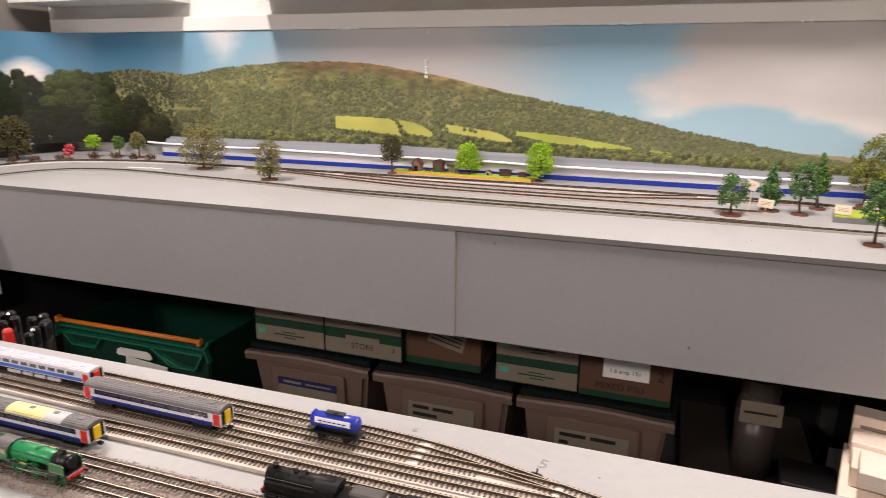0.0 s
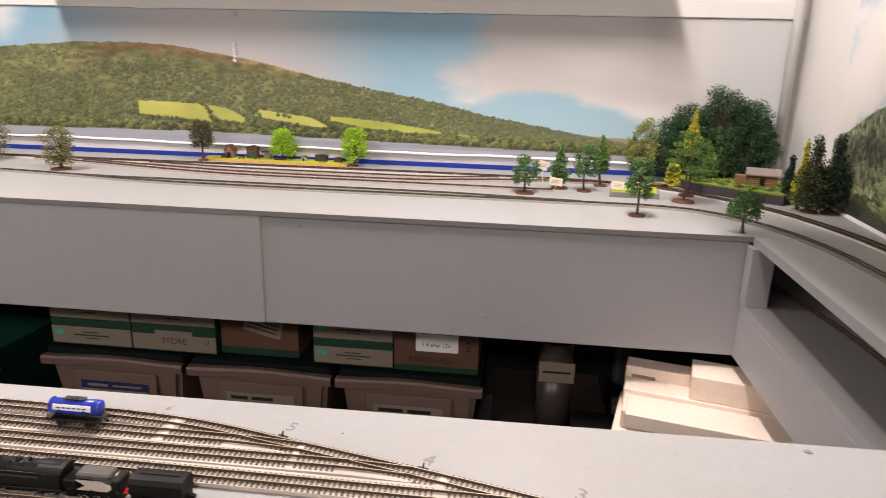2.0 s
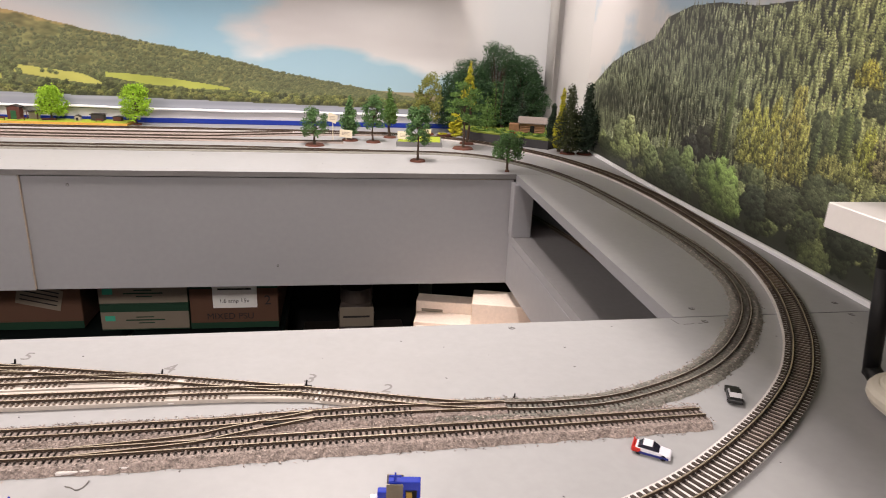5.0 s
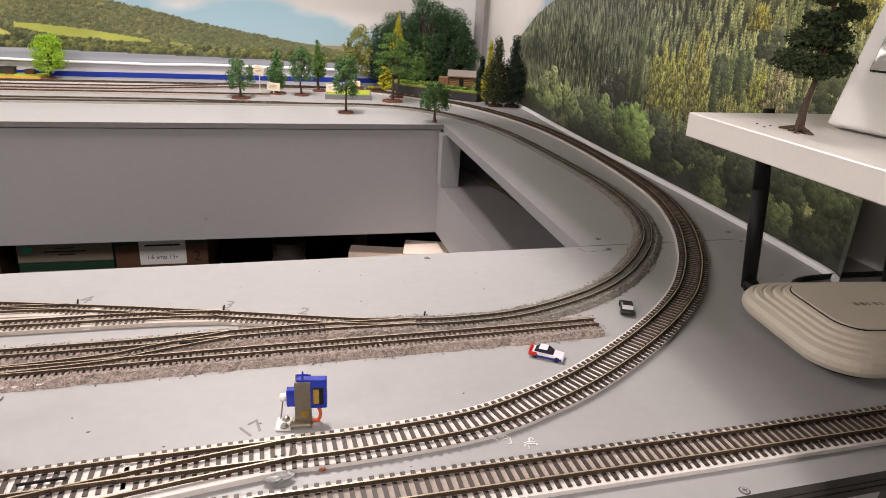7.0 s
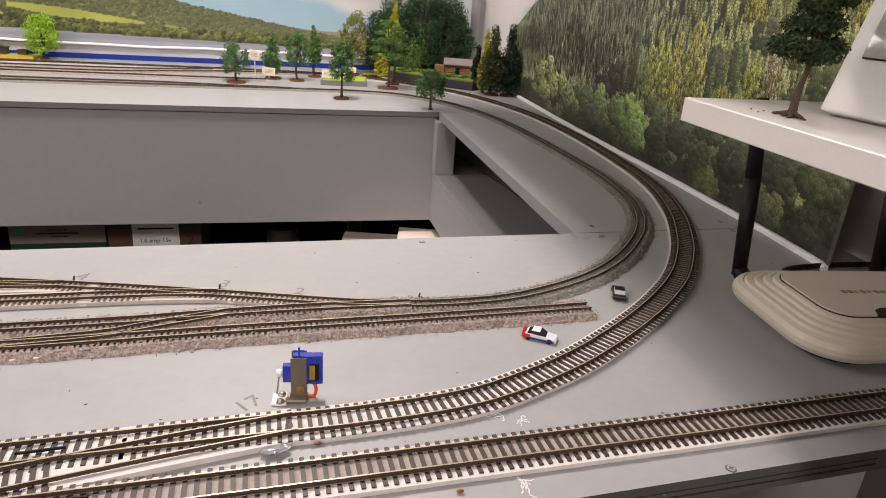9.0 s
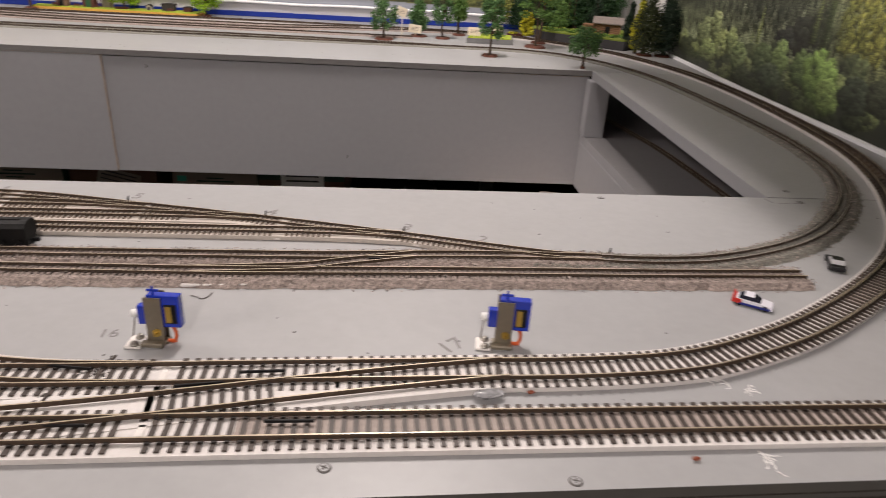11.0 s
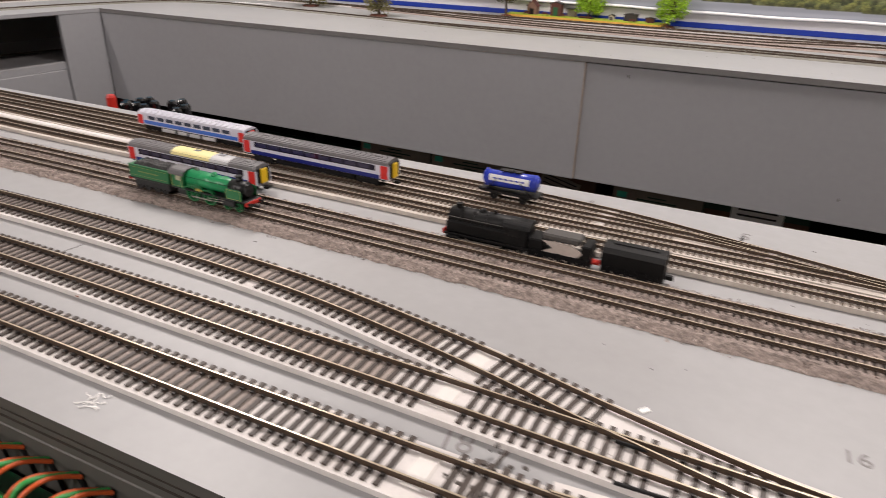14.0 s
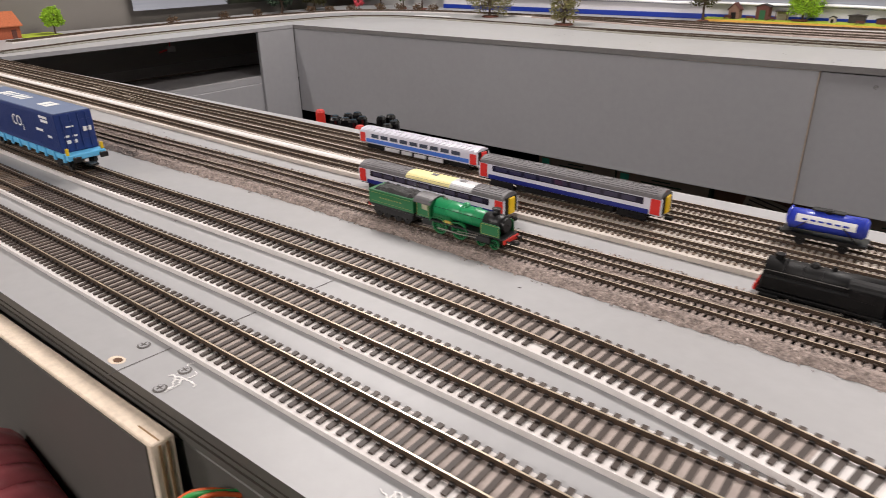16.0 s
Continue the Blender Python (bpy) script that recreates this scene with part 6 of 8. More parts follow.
box(bm, 0.40, 0.899, -0.5, 1.32, 1.53, 1.55, 0.001)
tagged(part("upper_shelf", bm, WALLP), "unseen off-white shelf added to shade the side board", "shelf", kind="structure")
bm = bmesh.new()
box(bm, 0.54, 0.899, 1.950, 1.956, 1.425, 1.444, 0.001)
tagged(part("blue_band", bm, BLUE), "royal blue painted band high on the wall", "paint band", kind="structure")
bm = bmesh.new()
cyl(bm, (0.862, 1.925, T), (0.862, 1.925, 2.29), 0.013, n=16)
tagged(part("wall_conduit", bm, WALLP, smooth=True), "white pipe running up the wall corner", "pipe", kind="structure")
# crinkled clear tape over the print's joint
FILM = mat("crinkled_clear_tape", rgb(226, 228, 230), 0.06, var=0.1, spec=1.0)
for x, z0, z1, w in ((-0.698, 1.205, 1.262, 0.010), (-0.690, 1.335, 1.352, 0.006)):
    bm = bmesh.new()
    r = np.random.RandomState(int(z0 * 1000))
    vv = [[bm.verts.new((x + (j - 2) * w * 0.25 + r.uniform(-0.0024, 0.0024), 1.9285 - r.uniform(0, 0.006), z0 + (z1 - z0) * i / 17 + r.uniform(-0.0015, 0.0015))) for j in range(5)] for i in range(18)]
    for i in range(17):
        for j in range(4):
            if r.rand() < 0.62:
                bm.faces.new((vv[i][j], vv[i][j + 1], vv[i + 1][j + 1], vv[i + 1][j]))
    tagged(part("clear_tape", bm, FILM), "crinkled shiny clear tape on the print joint", "tape")
for x, w in ((-0.24, 0.16), (0.30, 0.03), (-0.46, 0.02), (-1.02, 0.10)):
    bm = bmesh.new()
    r = np.random.RandomState(int(abs(x) * 100))
    vv = [[bm.verts.new((x + w * i / 9, 1.9245 - r.uniform(0, 0.002), 1.352 + j * 0.006 + r.uniform(-0.002, 0.002))) for j in range(2)] for i in range(10)]
    for i in range(9):
        bm.faces.new((vv[i][0], vv[i + 1][0], vv[i + 1][1], vv[i][1]))
    tagged(part("clear_tape", bm, FILM), "shiny clear tape along the top of the print", "tape")


# ---------------------------------------------------------------- model trees
def leaf_mat(name, a, b):
    m = bpy.data.materials.new(name)
    m.use_nodes = True
    N, L = m.node_tree.nodes, m.node_tree.links
    bs = N["Principled BSDF"]
    bs.inputs["Roughness"].default_value = 0.75
    g = N.new("ShaderNodeNewGeometry")
    mx = N.new("ShaderNodeMix")
    mx.data_type = "RGBA"
    mx.inputs[6].default_value, mx.inputs[7].default_value = a, b
    L.new(g.outputs["Random Per Island"], mx.inputs["Factor"])
    L.new(mx.outputs[2], bs.inputs["Base Color"])
    return m


LEAF = {
    "dark": leaf_mat("dark_green_foliage", rgb(58, 92, 50), rgb(100, 136, 76)),
    "khaki": leaf_mat("khaki_foliage", rgb(98, 108, 46), rgb(146, 146, 72)),
    "pine": leaf_mat("blackish_green_foliage", rgb(20, 38, 26), rgb(42, 62, 40)),
    "deep": leaf_mat("deep_green_foliage", rgb(26, 52, 30), rgb(58, 92, 50)),
    "olive": leaf_mat("olive_foliage", rgb(96, 94, 54), rgb(138, 132, 82)),
    "moss": leaf_mat("dark_olive_foliage", rgb(60, 60, 32), rgb(92, 88, 50)),
    "lime": leaf_mat("lime_foliage", rgb(118, 156, 22), rgb(168, 206, 52)),
    "mid": leaf_mat("mid_green_foliage", rgb(66, 100, 40), rgb(104, 134, 62)),
    "yellow": leaf_mat("yellow_green_foliage", rgb(150, 150, 24), rgb(198, 190, 44)),
    "pink": leaf_mat("pink_blossom", rgb(190, 50, 70), rgb(228, 104, 112)),
    "cypress": leaf_mat("dark_cypress_foliage", rgb(40, 50, 26), rgb(70, 78, 38)),
    "brown": leaf_mat("russet_scrub", rgb(70, 52, 36), rgb(104, 80, 54)),
    "grass": leaf_mat("static_grass", rgb(126, 150, 36), rgb(170, 186, 60)),
}
BARK = mat("model_bark", rgb(72, 56, 44), 0.8, var=0.3, scale=300)
DISC = mat("terracotta_disc", rgb(94, 54, 40), 0.8, var=0.2, scale=300)


def leaves(bm_name, clumps, count, size, seed, flat=0.5):
    """Foliage: many small bent leaf flecks scattered on and in a set of (centre, radii) clumps."""
    r = np.random.RandomState(seed)
    w = np.array([c[1][0] * c[1][1] * c[1][2] for c in clumps]) ** 0.67
    pick = r.choice(len(clumps), count, p=w / w.sum())
    vs, fs = [], []
    for k in pick:
        c, rad = clumps[k]
        d = r.normal(size=3)
        d /= np.linalg.norm(d)
        p = np.array(c) + d * np.array(rad) * r.uniform(0.35, 1.12)
        a, b = r.normal(size=3), r.normal(size=3)
        a /= np.linalg.norm(a)
        b -= a * (a @ b)
        b /= np.linalg.norm(b)
        s = size * r.uniform(0.6, 1.4)
        n3 = np.cross(a, b) * s * 0.35
        i = len(vs)
        vs += [p - a * s, p + b * s * 0.7 + n3, p + a * s, p - b * s * 0.7 + n3]
        fs += [(i, i + 1, i + 2), (i, i + 2, i + 3)]
    me = bpy.data.meshes.new(bm_name)
    me.from_pydata([tuple(v) for v in vs], [], fs)
    return me


def tree(label, x, y, h, style, colour, spread=0.34, trunk=0.35, seed=1, disc=0.0, z=T, count=1800, size=0.0030, group="model trees", lean=0.0, slim=1.0):
    th = thing("model_tree", label, "model tree", group, m=pose(x, y, z, 0, lean, seed * 37 % 360))
    r = np.random.RandomState(seed)
    bm = bmesh.new()
    tr = (h * 0.020 + 0.0007) * slim
    top = Vector((r.uniform(-0.04, 0.04) * h, r.uniform(-0.04, 0.04) * h, h * (trunk + 0.25)))
    midp = Vector((r.uniform(-0.03, 0.03) * h, r.uniform(-0.03, 0.03) * h, h * trunk * 0.6))
    cyl(bm, (0, 0, 0), midp, tr * 1.4, tr, 7)
    cyl(bm, midp, top, tr, tr * 0.5, 7)
    clumps = []
    R = h * spread
    if style == "conifer":
        nl = 9
        for i in range(nl):
            u = i / (nl - 1)
            q = R * (1 - u) ** 0.85 + 0.002
            zc = h * (trunk + (0.97 - trunk) * u)
            for k in range(max(1, int(6 * (1 - u)) + 1)):
                a = k * 2.4 + i
                clumps.append(((q * 0.55 * math.cos(a), q * 0.55 * math.sin(a), zc), (q * 0.6, q * 0.6, h * 0.055)))
        cyl(bm, top, (0, 0, h * 0.9), tr * 0.5, tr * 0.15, 5)
    elif style == "column":
        for i in range(12):
            u = i / 11
            q = R * (0.55 + 0.45 * math.sin(math.pi * min(1, u * 1.15 + 0.12))) * (1 - 0.55 * u)
            clumps.append(((r.uniform(-0.3, 0.3) * q, r.uniform(-0.3, 0.3) * q, h * (trunk + (0.95 - trunk) * u)), (q, q, h * 0.09)))
    else:
        nc = {"open": 17, "pads": 13, "wide": 12, "dense": 30}[style]
        for i in range(nc):
            a = i * 2.4 + r.uniform(-0.4, 0.4)
            u = (i + 0.5) / nc
            q = R * (0.75 if style != "wide" else 0.95) * math.sqrt(max(0.02, 1 - (2 * u - 0.8) ** 2 * 0.6)) * r.uniform(0.6, 1.0)
            c = (q * math.cos(a), q * math.sin(a), h * (trunk + (0.88 - trunk) * u))
            k = {"open": 0.30, "pads": 0.46, "wide": 0.46, "dense": 0.34}[style] * R * r.uniform(0.7, 1.3)
            clumps.append((c, (k, k, k * {"open": 0.9, "pads": 0.38}.get(style, 0.75))))
            cyl(bm, top * (0.55 + 0.4 * u), Vector(c), tr * 0.45, tr * 0.15, 5)
    part("trunk", bm, BARK, th)
    finish("crown", leaves("crown", clumps, count, size, seed), LEAF[colour], th)
    if disc:
        bm = bmesh.new()
        cyl(bm, (0, 0, 0.0001), (0, 0, 0.0042), disc, disc * 0.88, 18)
        part("base_disc", bm, DISC, th, "brown plastic base disc")
    return th


tree("dark olive model tree on a slim trunk", -0.785, 1.862, 0.125, "dense", "moss", 0.30, 0.34, 11, 0.016, count=2400, size=0.0024)
tree("bright lime green model tree beside the platform", -0.551, 1.895, 0.104, "dense", "lime", 0.42, 0.25, 12, 0.0, count=3800, size=0.0023)
tree("bright lime green model tree at the platform end", -0.326, 1.880, 0.122, "dense", "lime", 0.38, 0.18, 13, 0.012, count=3800, size=0.0023)
tree("small dark green model tree on a brown disc", 0.170, 1.585, 0.098, "open", "dark", 0.40, 0.26, 14, 0.024, count=2300, size=0.0021)
tree("narrow green model tree on a brown disc", 0.257, 1.672, 0.112, "column", "dark", 0.24, 0.22, 15, 0.022)
tree("dark green round model tree on a brown disc", 0.317, 1.648, 0.128, "open", "dark", 0.30, 0.34, 16, 0.019, count=2400, size=0.0022, slim=0.7)
tree("pale green model tree on a brown disc", 0.366, 1.735, 0.128, "column", "mid", 0.18, 0.35, 17, 0.018)
tree("slender dark green model tree near the board edge", 0.405, 1.392, 0.132, "open", "dark", 0.27, 0.34, 18, 0.018, count=3000, size=0.0022, slim=0.7)
tree("tall sparse model tree with separate leaf clumps", 0.478, 1.81, 0.182, "open", "khaki", 0.27, 0.26, 19, 0.02, count=2600, size=0.0027, slim=0.7)
tree("tall model tree with dense green lower crown", 0.540, 1.570, 0.185, "pads", "mid", 0.27, 0.34, 20, 0.027, count=2600, size=0.0024, slim=0.6)
tree("yellow autumn column tree behind the green one", 0.565, 1.650, 0.205, "column", "yellow", 0.105, 0.55, 21, 0.02, count=2200, size=0.0020, slim=0.6)
tree("yellow bush at the wood edge", 0.545, 1.720, 0.075, "dense", "yellow", 0.26, 0.15, 22)
tree("dark green model tree at the board corner", 0.586, 1.285, 0.090, "open", "dark", 0.42, 0.34, 23, 0.005, count=2600, size=0.0020)
tree("yellow-green cypress beside the curve", 0.800, 1.520, 0.165, "column", "cypress", 0.27, 0.12, 24, 0.02, count=5200, size=0.0024)
tree("golden cypress foliage by the wall", 0.785, 1.545, 0.155, "column", "yellow", 0.13, 0.14, 25, 0.0, count=2200)
tree("very dark cypress by the wall", 0.842, 1.515, 0.170, "column", "pine", 0.24, 0.12, 26, 0.02, count=5600, size=0.0024)
tree("very dark cypress by the wall", 0.785, 1.610, 0.110, "column", "pine", 0.20, 0.08, 27, 0.0, count=4200)
for i, (x, y, h, c) in enumerate(((0.640, 1.765, 0.105, "mid"), (0.695, 1.800, 0.165, "deep"), (0.748, 1.790, 0.115, "pine"), (0.672, 1.81, 0.14, "mid"), (0.725, 1.83, 0.15, "pine"))):
    tree("small conifer standing behind the log cabin", x, y, h, "conifer", c, 0.20, 0.12, 30 + i, z=T + 0.024, count=900, size=0.0026, group="cabin conifers")
for i, (x, y, h, s) in enumerate(((0.572, 1.868, 0.190, 0.34), (0.622, 1.880, 0.228, 0.34), (0.694, 1.875, 0.280, 0.28), (0.755, 1.865, 0.245, 0.29), (0.790, 1.86, 0.195, 0.30), (0.63, 1.85, 0.16, 0.34), (0.71, 1.85, 0.17, 0.34))):
    tree("large dense deep green tree in the corner wood", x, y, h, "dense", "deep", s, 0.12, 40 + i, count=13000, size=0.0021, group="corner wood")
tree("spreading olive model tree on a brown disc", -1.375, 1.715, 0.150, "dense", "olive", 0.56, 0.12, 60, 0.026, count=4200, size=0.0026)
tree("thin olive model tree on a brown disc", -1.060, 1.610, 0.122, "dense", "olive", 0.40, 0.12, 61, 0.026, count=2200, size=0.0025)
tree("pink blossom model tree by the wall", -1.965, 1.730, 0.055, "dense", "pink", 0.34, 0.3, 62, 0.012, count=500)
tree("light green model tree by the wall", -1.925, 1.800, 0.085, "dense", "lime", 0.30, 0.45, 63, 0.016)
tree("light green model tree by the wall", -1.855, 1.845, 0.080, "dense", "mid", 0.28, 0.40, 64, 0.014)
tree("mid green model tree by the wall", -1.770, 1.850, 0.098, "dense", "olive", 0.30, 0.40, 65, 0.02)
for i, (x, y, h) in enumerate(((-2.10, 1.64, 0.16), (-2.11, 1.50, 0.15))):
    tree("dark woodland tree against the corner print", x, y, h, "dense", "pine" if i % 2 else "moss", 0.36, 0.2, 70 + i, count=3000, size=0.0038, group="corner woodland")
for i, (x, y) in enumerate(((-2.02, 1.64), (-1.97, 1.70), (-1.90, 1.77), (-1.83, 1.80), (-1.76, 1.815), (-1.70, 1.83), (-2.05, 1.58), (-2.11, 1.40), (-2.12, 1.28), (-2.12, 1.10))):
    tree("low russet scrub at the foot of the wood", x, y, 0.020, "wide", "brown", 0.9, 0.1, 85 + i, count=220, size=0.0024, group="scrub")
tree("lime green tree beside the brick cottage", -2.115, 0.755, 0.075, "dense", "lime", 0.36, 0.35, 98, 0.0)

# ---------------------------------------------------------------- platform diorama
MEADOW = mat("meadow_grass", rgb(116, 130, 44), 0.9, var=0.4, scale=200, fine=900, bump=0.8)
GRASS = mat("lime_static_grass", rgb(160, 176, 52), 0.9, var=0.3, scale=300, fine=900, bump=0.8)
OCHRE = mat("ochre_stone_edge", rgb(206, 158, 72), 0.8, var=0.2, scale=120)
STONE = mat("brown_stone", rgb(120, 92, 78), 0.85, var=0.3, scale=250, bump=0.6)
BROWN = mat("brown_timber", rgb(86, 46, 38), 0.7, var=0.2, scale=200)
SLATE = mat("dark_slate", rgb(52, 46, 46), 0.7, var=0.2, scale=200)
CARTGREY = mat("grey_white_card", rgb(170, 160, 146), 0.7)
DOORG = mat("green_door", rgb(34, 84, 52), 0.5)
pf = thing("station_platform", "model country platform with lime grass and ochre edge", "platform")
bm = bmesh.new()
prism(bm, [(-0.800, 1.925), (-0.792, 1.868), (-0.346, 1.852), (-0.340, 1.925)], "z", T + 0.0002, T + 0.0062)
part("platform_base", bm, OCHRE, pf, "ochre stone edging")
bm = bmesh.new()
prism(bm, [(-0.796, 1.924), (-0.787, 1.8735), (-0.350, 1.8575), (-0.344, 1.924)], "z", T + 0.0062, T + 0.0078)
part("grass_top", bm, GRASS, pf, "lime green grass surface")


def hut(name, label, x, y, w, d, h, roofh, wall, roof, door=None, dark=False):
    th = thing(name, label, "model hut", m=pose(x, y, T + 0.0078, 0, 0, -2))
    bm = bmesh.new()
    box(bm, -w / 2, w / 2, -d / 2, d / 2, 0, h, 0.0004)
    part("wall", bm, wall, th)
    bm = bmesh.new()
    prism(bm, [(-w * 0.58, h - 0.001), (0, h + roofh), (w * 0.58, h - 0.001), (w * 0.58, h + 0.0008), (0, h + roofh + 0.0018), (-w * 0.58, h + 0.0008)], "y", -d * 0.56, d * 0.56)
    part("roof", bm, roof, th)
    bm = bmesh.new()
    prism(bm, [(-w / 2, h - 0.0005), (w / 2, h - 0.0005), (0, h + roofh)], "y", -d / 2, d / 2)
    part("gable", bm, wall, th)
    if door:
        bm = bmesh.new()
        box(bm, -w * 0.22, w * 0.22, -d / 2 - 0.0006, -d / 2 + 0.0002, 0, h * 0.72, 0.0003)
        part("door", bm, door, th)
    return th


hut("stone_hut", "small arched stone hut on the platform", -0.716, 1.900, 0.028, 0.024, 0.022, 0.016, STONE, BROWN, DARKP)
hut("timber_hut", "brown timber ticket hut with a green door", -0.646, 1.902, 0.032, 0.022, 0.032, 0.005, BROWN, SLATE, DOORG)
hut("white_hut", "little white-fronted hut on the platform", -0.484, 1.893, 0.014, 0.012, 0.011, 0.003, CARTGREY, SLATE, DARKP)
hut("dark_shed", "low dark timber shed on the platform", -0.434, 1.902, 0.034, 0.018, 0.017, 0.001, SLATE, SLATE)
hut("brown_crate_store", "small brown crate store on the platform", -0.382, 1.900, 0.022, 0.014, 0.011, 0.001, BROWN, SLATE)
sh = thing("open_shelter", "open-fronted platform shelter with dark roof", "model shelter", m=pose(-0.602, 1.904, T + 0.0078) @ Matrix.Scale(1.2, 4))
for s in (-1, 1):
    bm = bmesh.new()
    box(bm, s * 0.011 - 0.0008, s * 0.011 + 0.0008, -0.006, -0.0046, 0, 0.017)
    part("post", bm, BROWN, sh)
bm = bmesh.new()
box(bm, -0.012, 0.012, 0.005, 0.006, 0, 0.018)
part("back_wall", bm, CARTGREY, sh)
bm = bmesh.new()
box(bm, -0.0135, 0.0135, -0.008, 0.007, 0.017, 0.019, 0.0004)
part("roof", bm, SLATE, sh)


def bench(x, y, a):
    th = thing("platform_bench", "tiny brown timber bench on the platform", "bench", "platform benches", m=pose(x, y, T + 0.0078, 0, 0, a))
    bm = bmesh.new()
    box(bm, -0.009, 0.009, -0.0025, 0.0025, 0.0038, 0.0046)
    part("seat", bm, BROWN, th)
    bm = bmesh.new()
    box(bm, -0.009, 0.009, 0.0022, 0.0028, 0.0046, 0.0085)
    part("backrest", bm, BROWN, th)
    for s in (-1, 1):
        bm = bmesh.new()
        box(bm, s * 0.0075 - 0.0006, s * 0.0075 + 0.0006, -0.0024, 0.0024, 0, 0.0038)
        part("leg", bm, BROWN, th)
    return th


bn = bench(-0.728, 1.880, 0)
for x in (-0.672, -0.622, -0.422):
    copy_thing(bn, pose(x, 1.878 - (x + 0.7) * 0.03, T + 0.0078, 0, 0, 5))
th = thing("planter", "long brown planter under the lime tree", "planter", m=pose(-0.556, 1.886, T + 0.0078))
bm = bmesh.new()
box(bm, -0.018, 0.018, -0.005, 0.005, 0, 0.0055, 0.0012)
part("tub", bm, BROWN, th)

# ---------------------------------------------------------------- cabin on its mound
mound = thing("cabin_mound", "raised grassy mound with black sides", "scenic base")
ol = [(0.560, 1.815), (0.592, 1.715), (0.765, 1.575), (0.830, 1.640), (0.840, 1.900), (0.58, 1.905)]
bm = bmesh.new()
prism(bm, ol, "z", T + 0.0002, T + 0.022)
part("base", bm, mat("dark_grey_card", rgb(58, 56, 58), 0.8, var=0.15), mound, "dark grey card side")
bm = bmesh.new()
prism(bm, [(0.704 + (x - 0.704) * 0.985, 1.75 + (y - 1.75) * 0.985) for x, y in ol], "z", T + 0.022, T + 0.0255)
part("grass_top", bm, MEADOW, mound)
r = np.random.RandomState(5)
cl = [((x, y, T + 0.027), (0.012, 0.012, 0.005)) for x, y in ((0.60, 1.745), (0.63, 1.72), (0.66, 1.69), (0.69, 1.66), (0.72, 1.64), (0.75, 1.63), (0.79, 1.66), (0.65, 1.74), (0.70, 1.70), (0.62, 1.76), (0.68, 1.73), (0.66, 1.715), (0.715, 1.668), (0.735, 1.655), (0.77, 1.645), (0.61, 1.725))]
tagged(finish("undergrowth", leaves("undergrowth", cl, 1700, 0.0022, 9), LEAF["mid"]), "mixed green undergrowth on the mound", "undergrowth", kind="stuff")
tagged(finish("grass_tufts", leaves("grass_tufts", [((x, y + 0.01, z), q) for (x, y, z), q in cl], 500, 0.0026, 10), LEAF["grass"]), "yellow-green grass tufts on the mound", "grass", kind="stuff")
tagged(finish("red_flowers", leaves("red_flowers", [((0.690, 1.658, T + 0.030), (0.008, 0.004, 0.003))], 60, 0.002, 11), REDM), "clump of red flowers on the mound", "flowers")
LOG = mat("log_timber", rgb(134, 98, 70), 0.7, var=0.2, scale=150)
cab = thing("log_cabin", "orange-brown log cabin with a pale grey roof", "cabin", m=pose(0.760, 1.712, T + 0.0255, 0, 0, -18))
for i in range(6):
    bm = bmesh.new()
    z = 0.0025 + i * 0.0046
    for y in (-0.021, 0.021):
        cyl(bm, (-0.034, y, z), (0.034, y, z), 0.0026, n=8)
    for x in (-0.031, 0.031):
        cyl(bm, (x, -0.024, z), (x, 0.024, z), 0.0025, n=8)
    part("log_course", bm, LOG, cab)
bm = bmesh.new()
box(bm, -0.029, 0.029, -0.019, 0.019, 0, 0.026)
part("inner_wall", bm, BROWN, cab)
bm = bmesh.new()
prism(bm, [(-0.028, 0.0255), (0, 0.040), (0.028, 0.0255), (0.028, 0.028), (0, 0.0425), (-0.028, 0.028)], "x", -0.040, 0.040)
part("roof", bm, mat("weathered_shingle", rgb(128, 118, 112), 0.8, var=0.2, scale=200), cab, "pale weathered roof")
bm = bmesh.new()
prism(bm, [(-0.020, 0.026), (0, 0.0405), (0.020, 0.026)], "x", -0.031, 0.031)
part("gable", bm, LOG, cab)
bm = bmesh.new()
box(bm, -0.006, 0.006, -0.0245, -0.0215, 0, 0.020, 0.0004)
part("door", bm, DARKP, cab)
bm = bmesh.new()
box(bm, -0.064, -0.036, -0.018, 0.012, 0, 0.022, 0.0006)
part("lean_to", bm, LOG, cab, "log lean-to")

# ---------------------------------------------------------------- little plot, signs, boat planter
plot = thing("garden_plot", "grey-walled garden plot with yellow-green grass", "scenic base")
bm = bmesh.new()
prism(bm, [(0.372, 1.590), (0.488, 1.585), (0.500, 1.680), (0.390, 1.690)], "z", T + 0.0002, T + 0.012)
part("base", bm, mat("mid_grey_card", rgb(120, 120, 120), 0.8, var=0.1), plot)
bm = bmesh.new()
prism(bm, [(0.376, 1.594), (0.484, 1.589), (0.496, 1.676), (0.393, 1.686)], "z", T + 0.012, T + 0.0135)
part("grass_top", bm, GRASS, plot)
CARD = mat("cream_card", rgb(226, 214, 190), 0.7, var=0.05)

FADED = mat("faded_ink", rgb(170, 156, 140), 0.7)


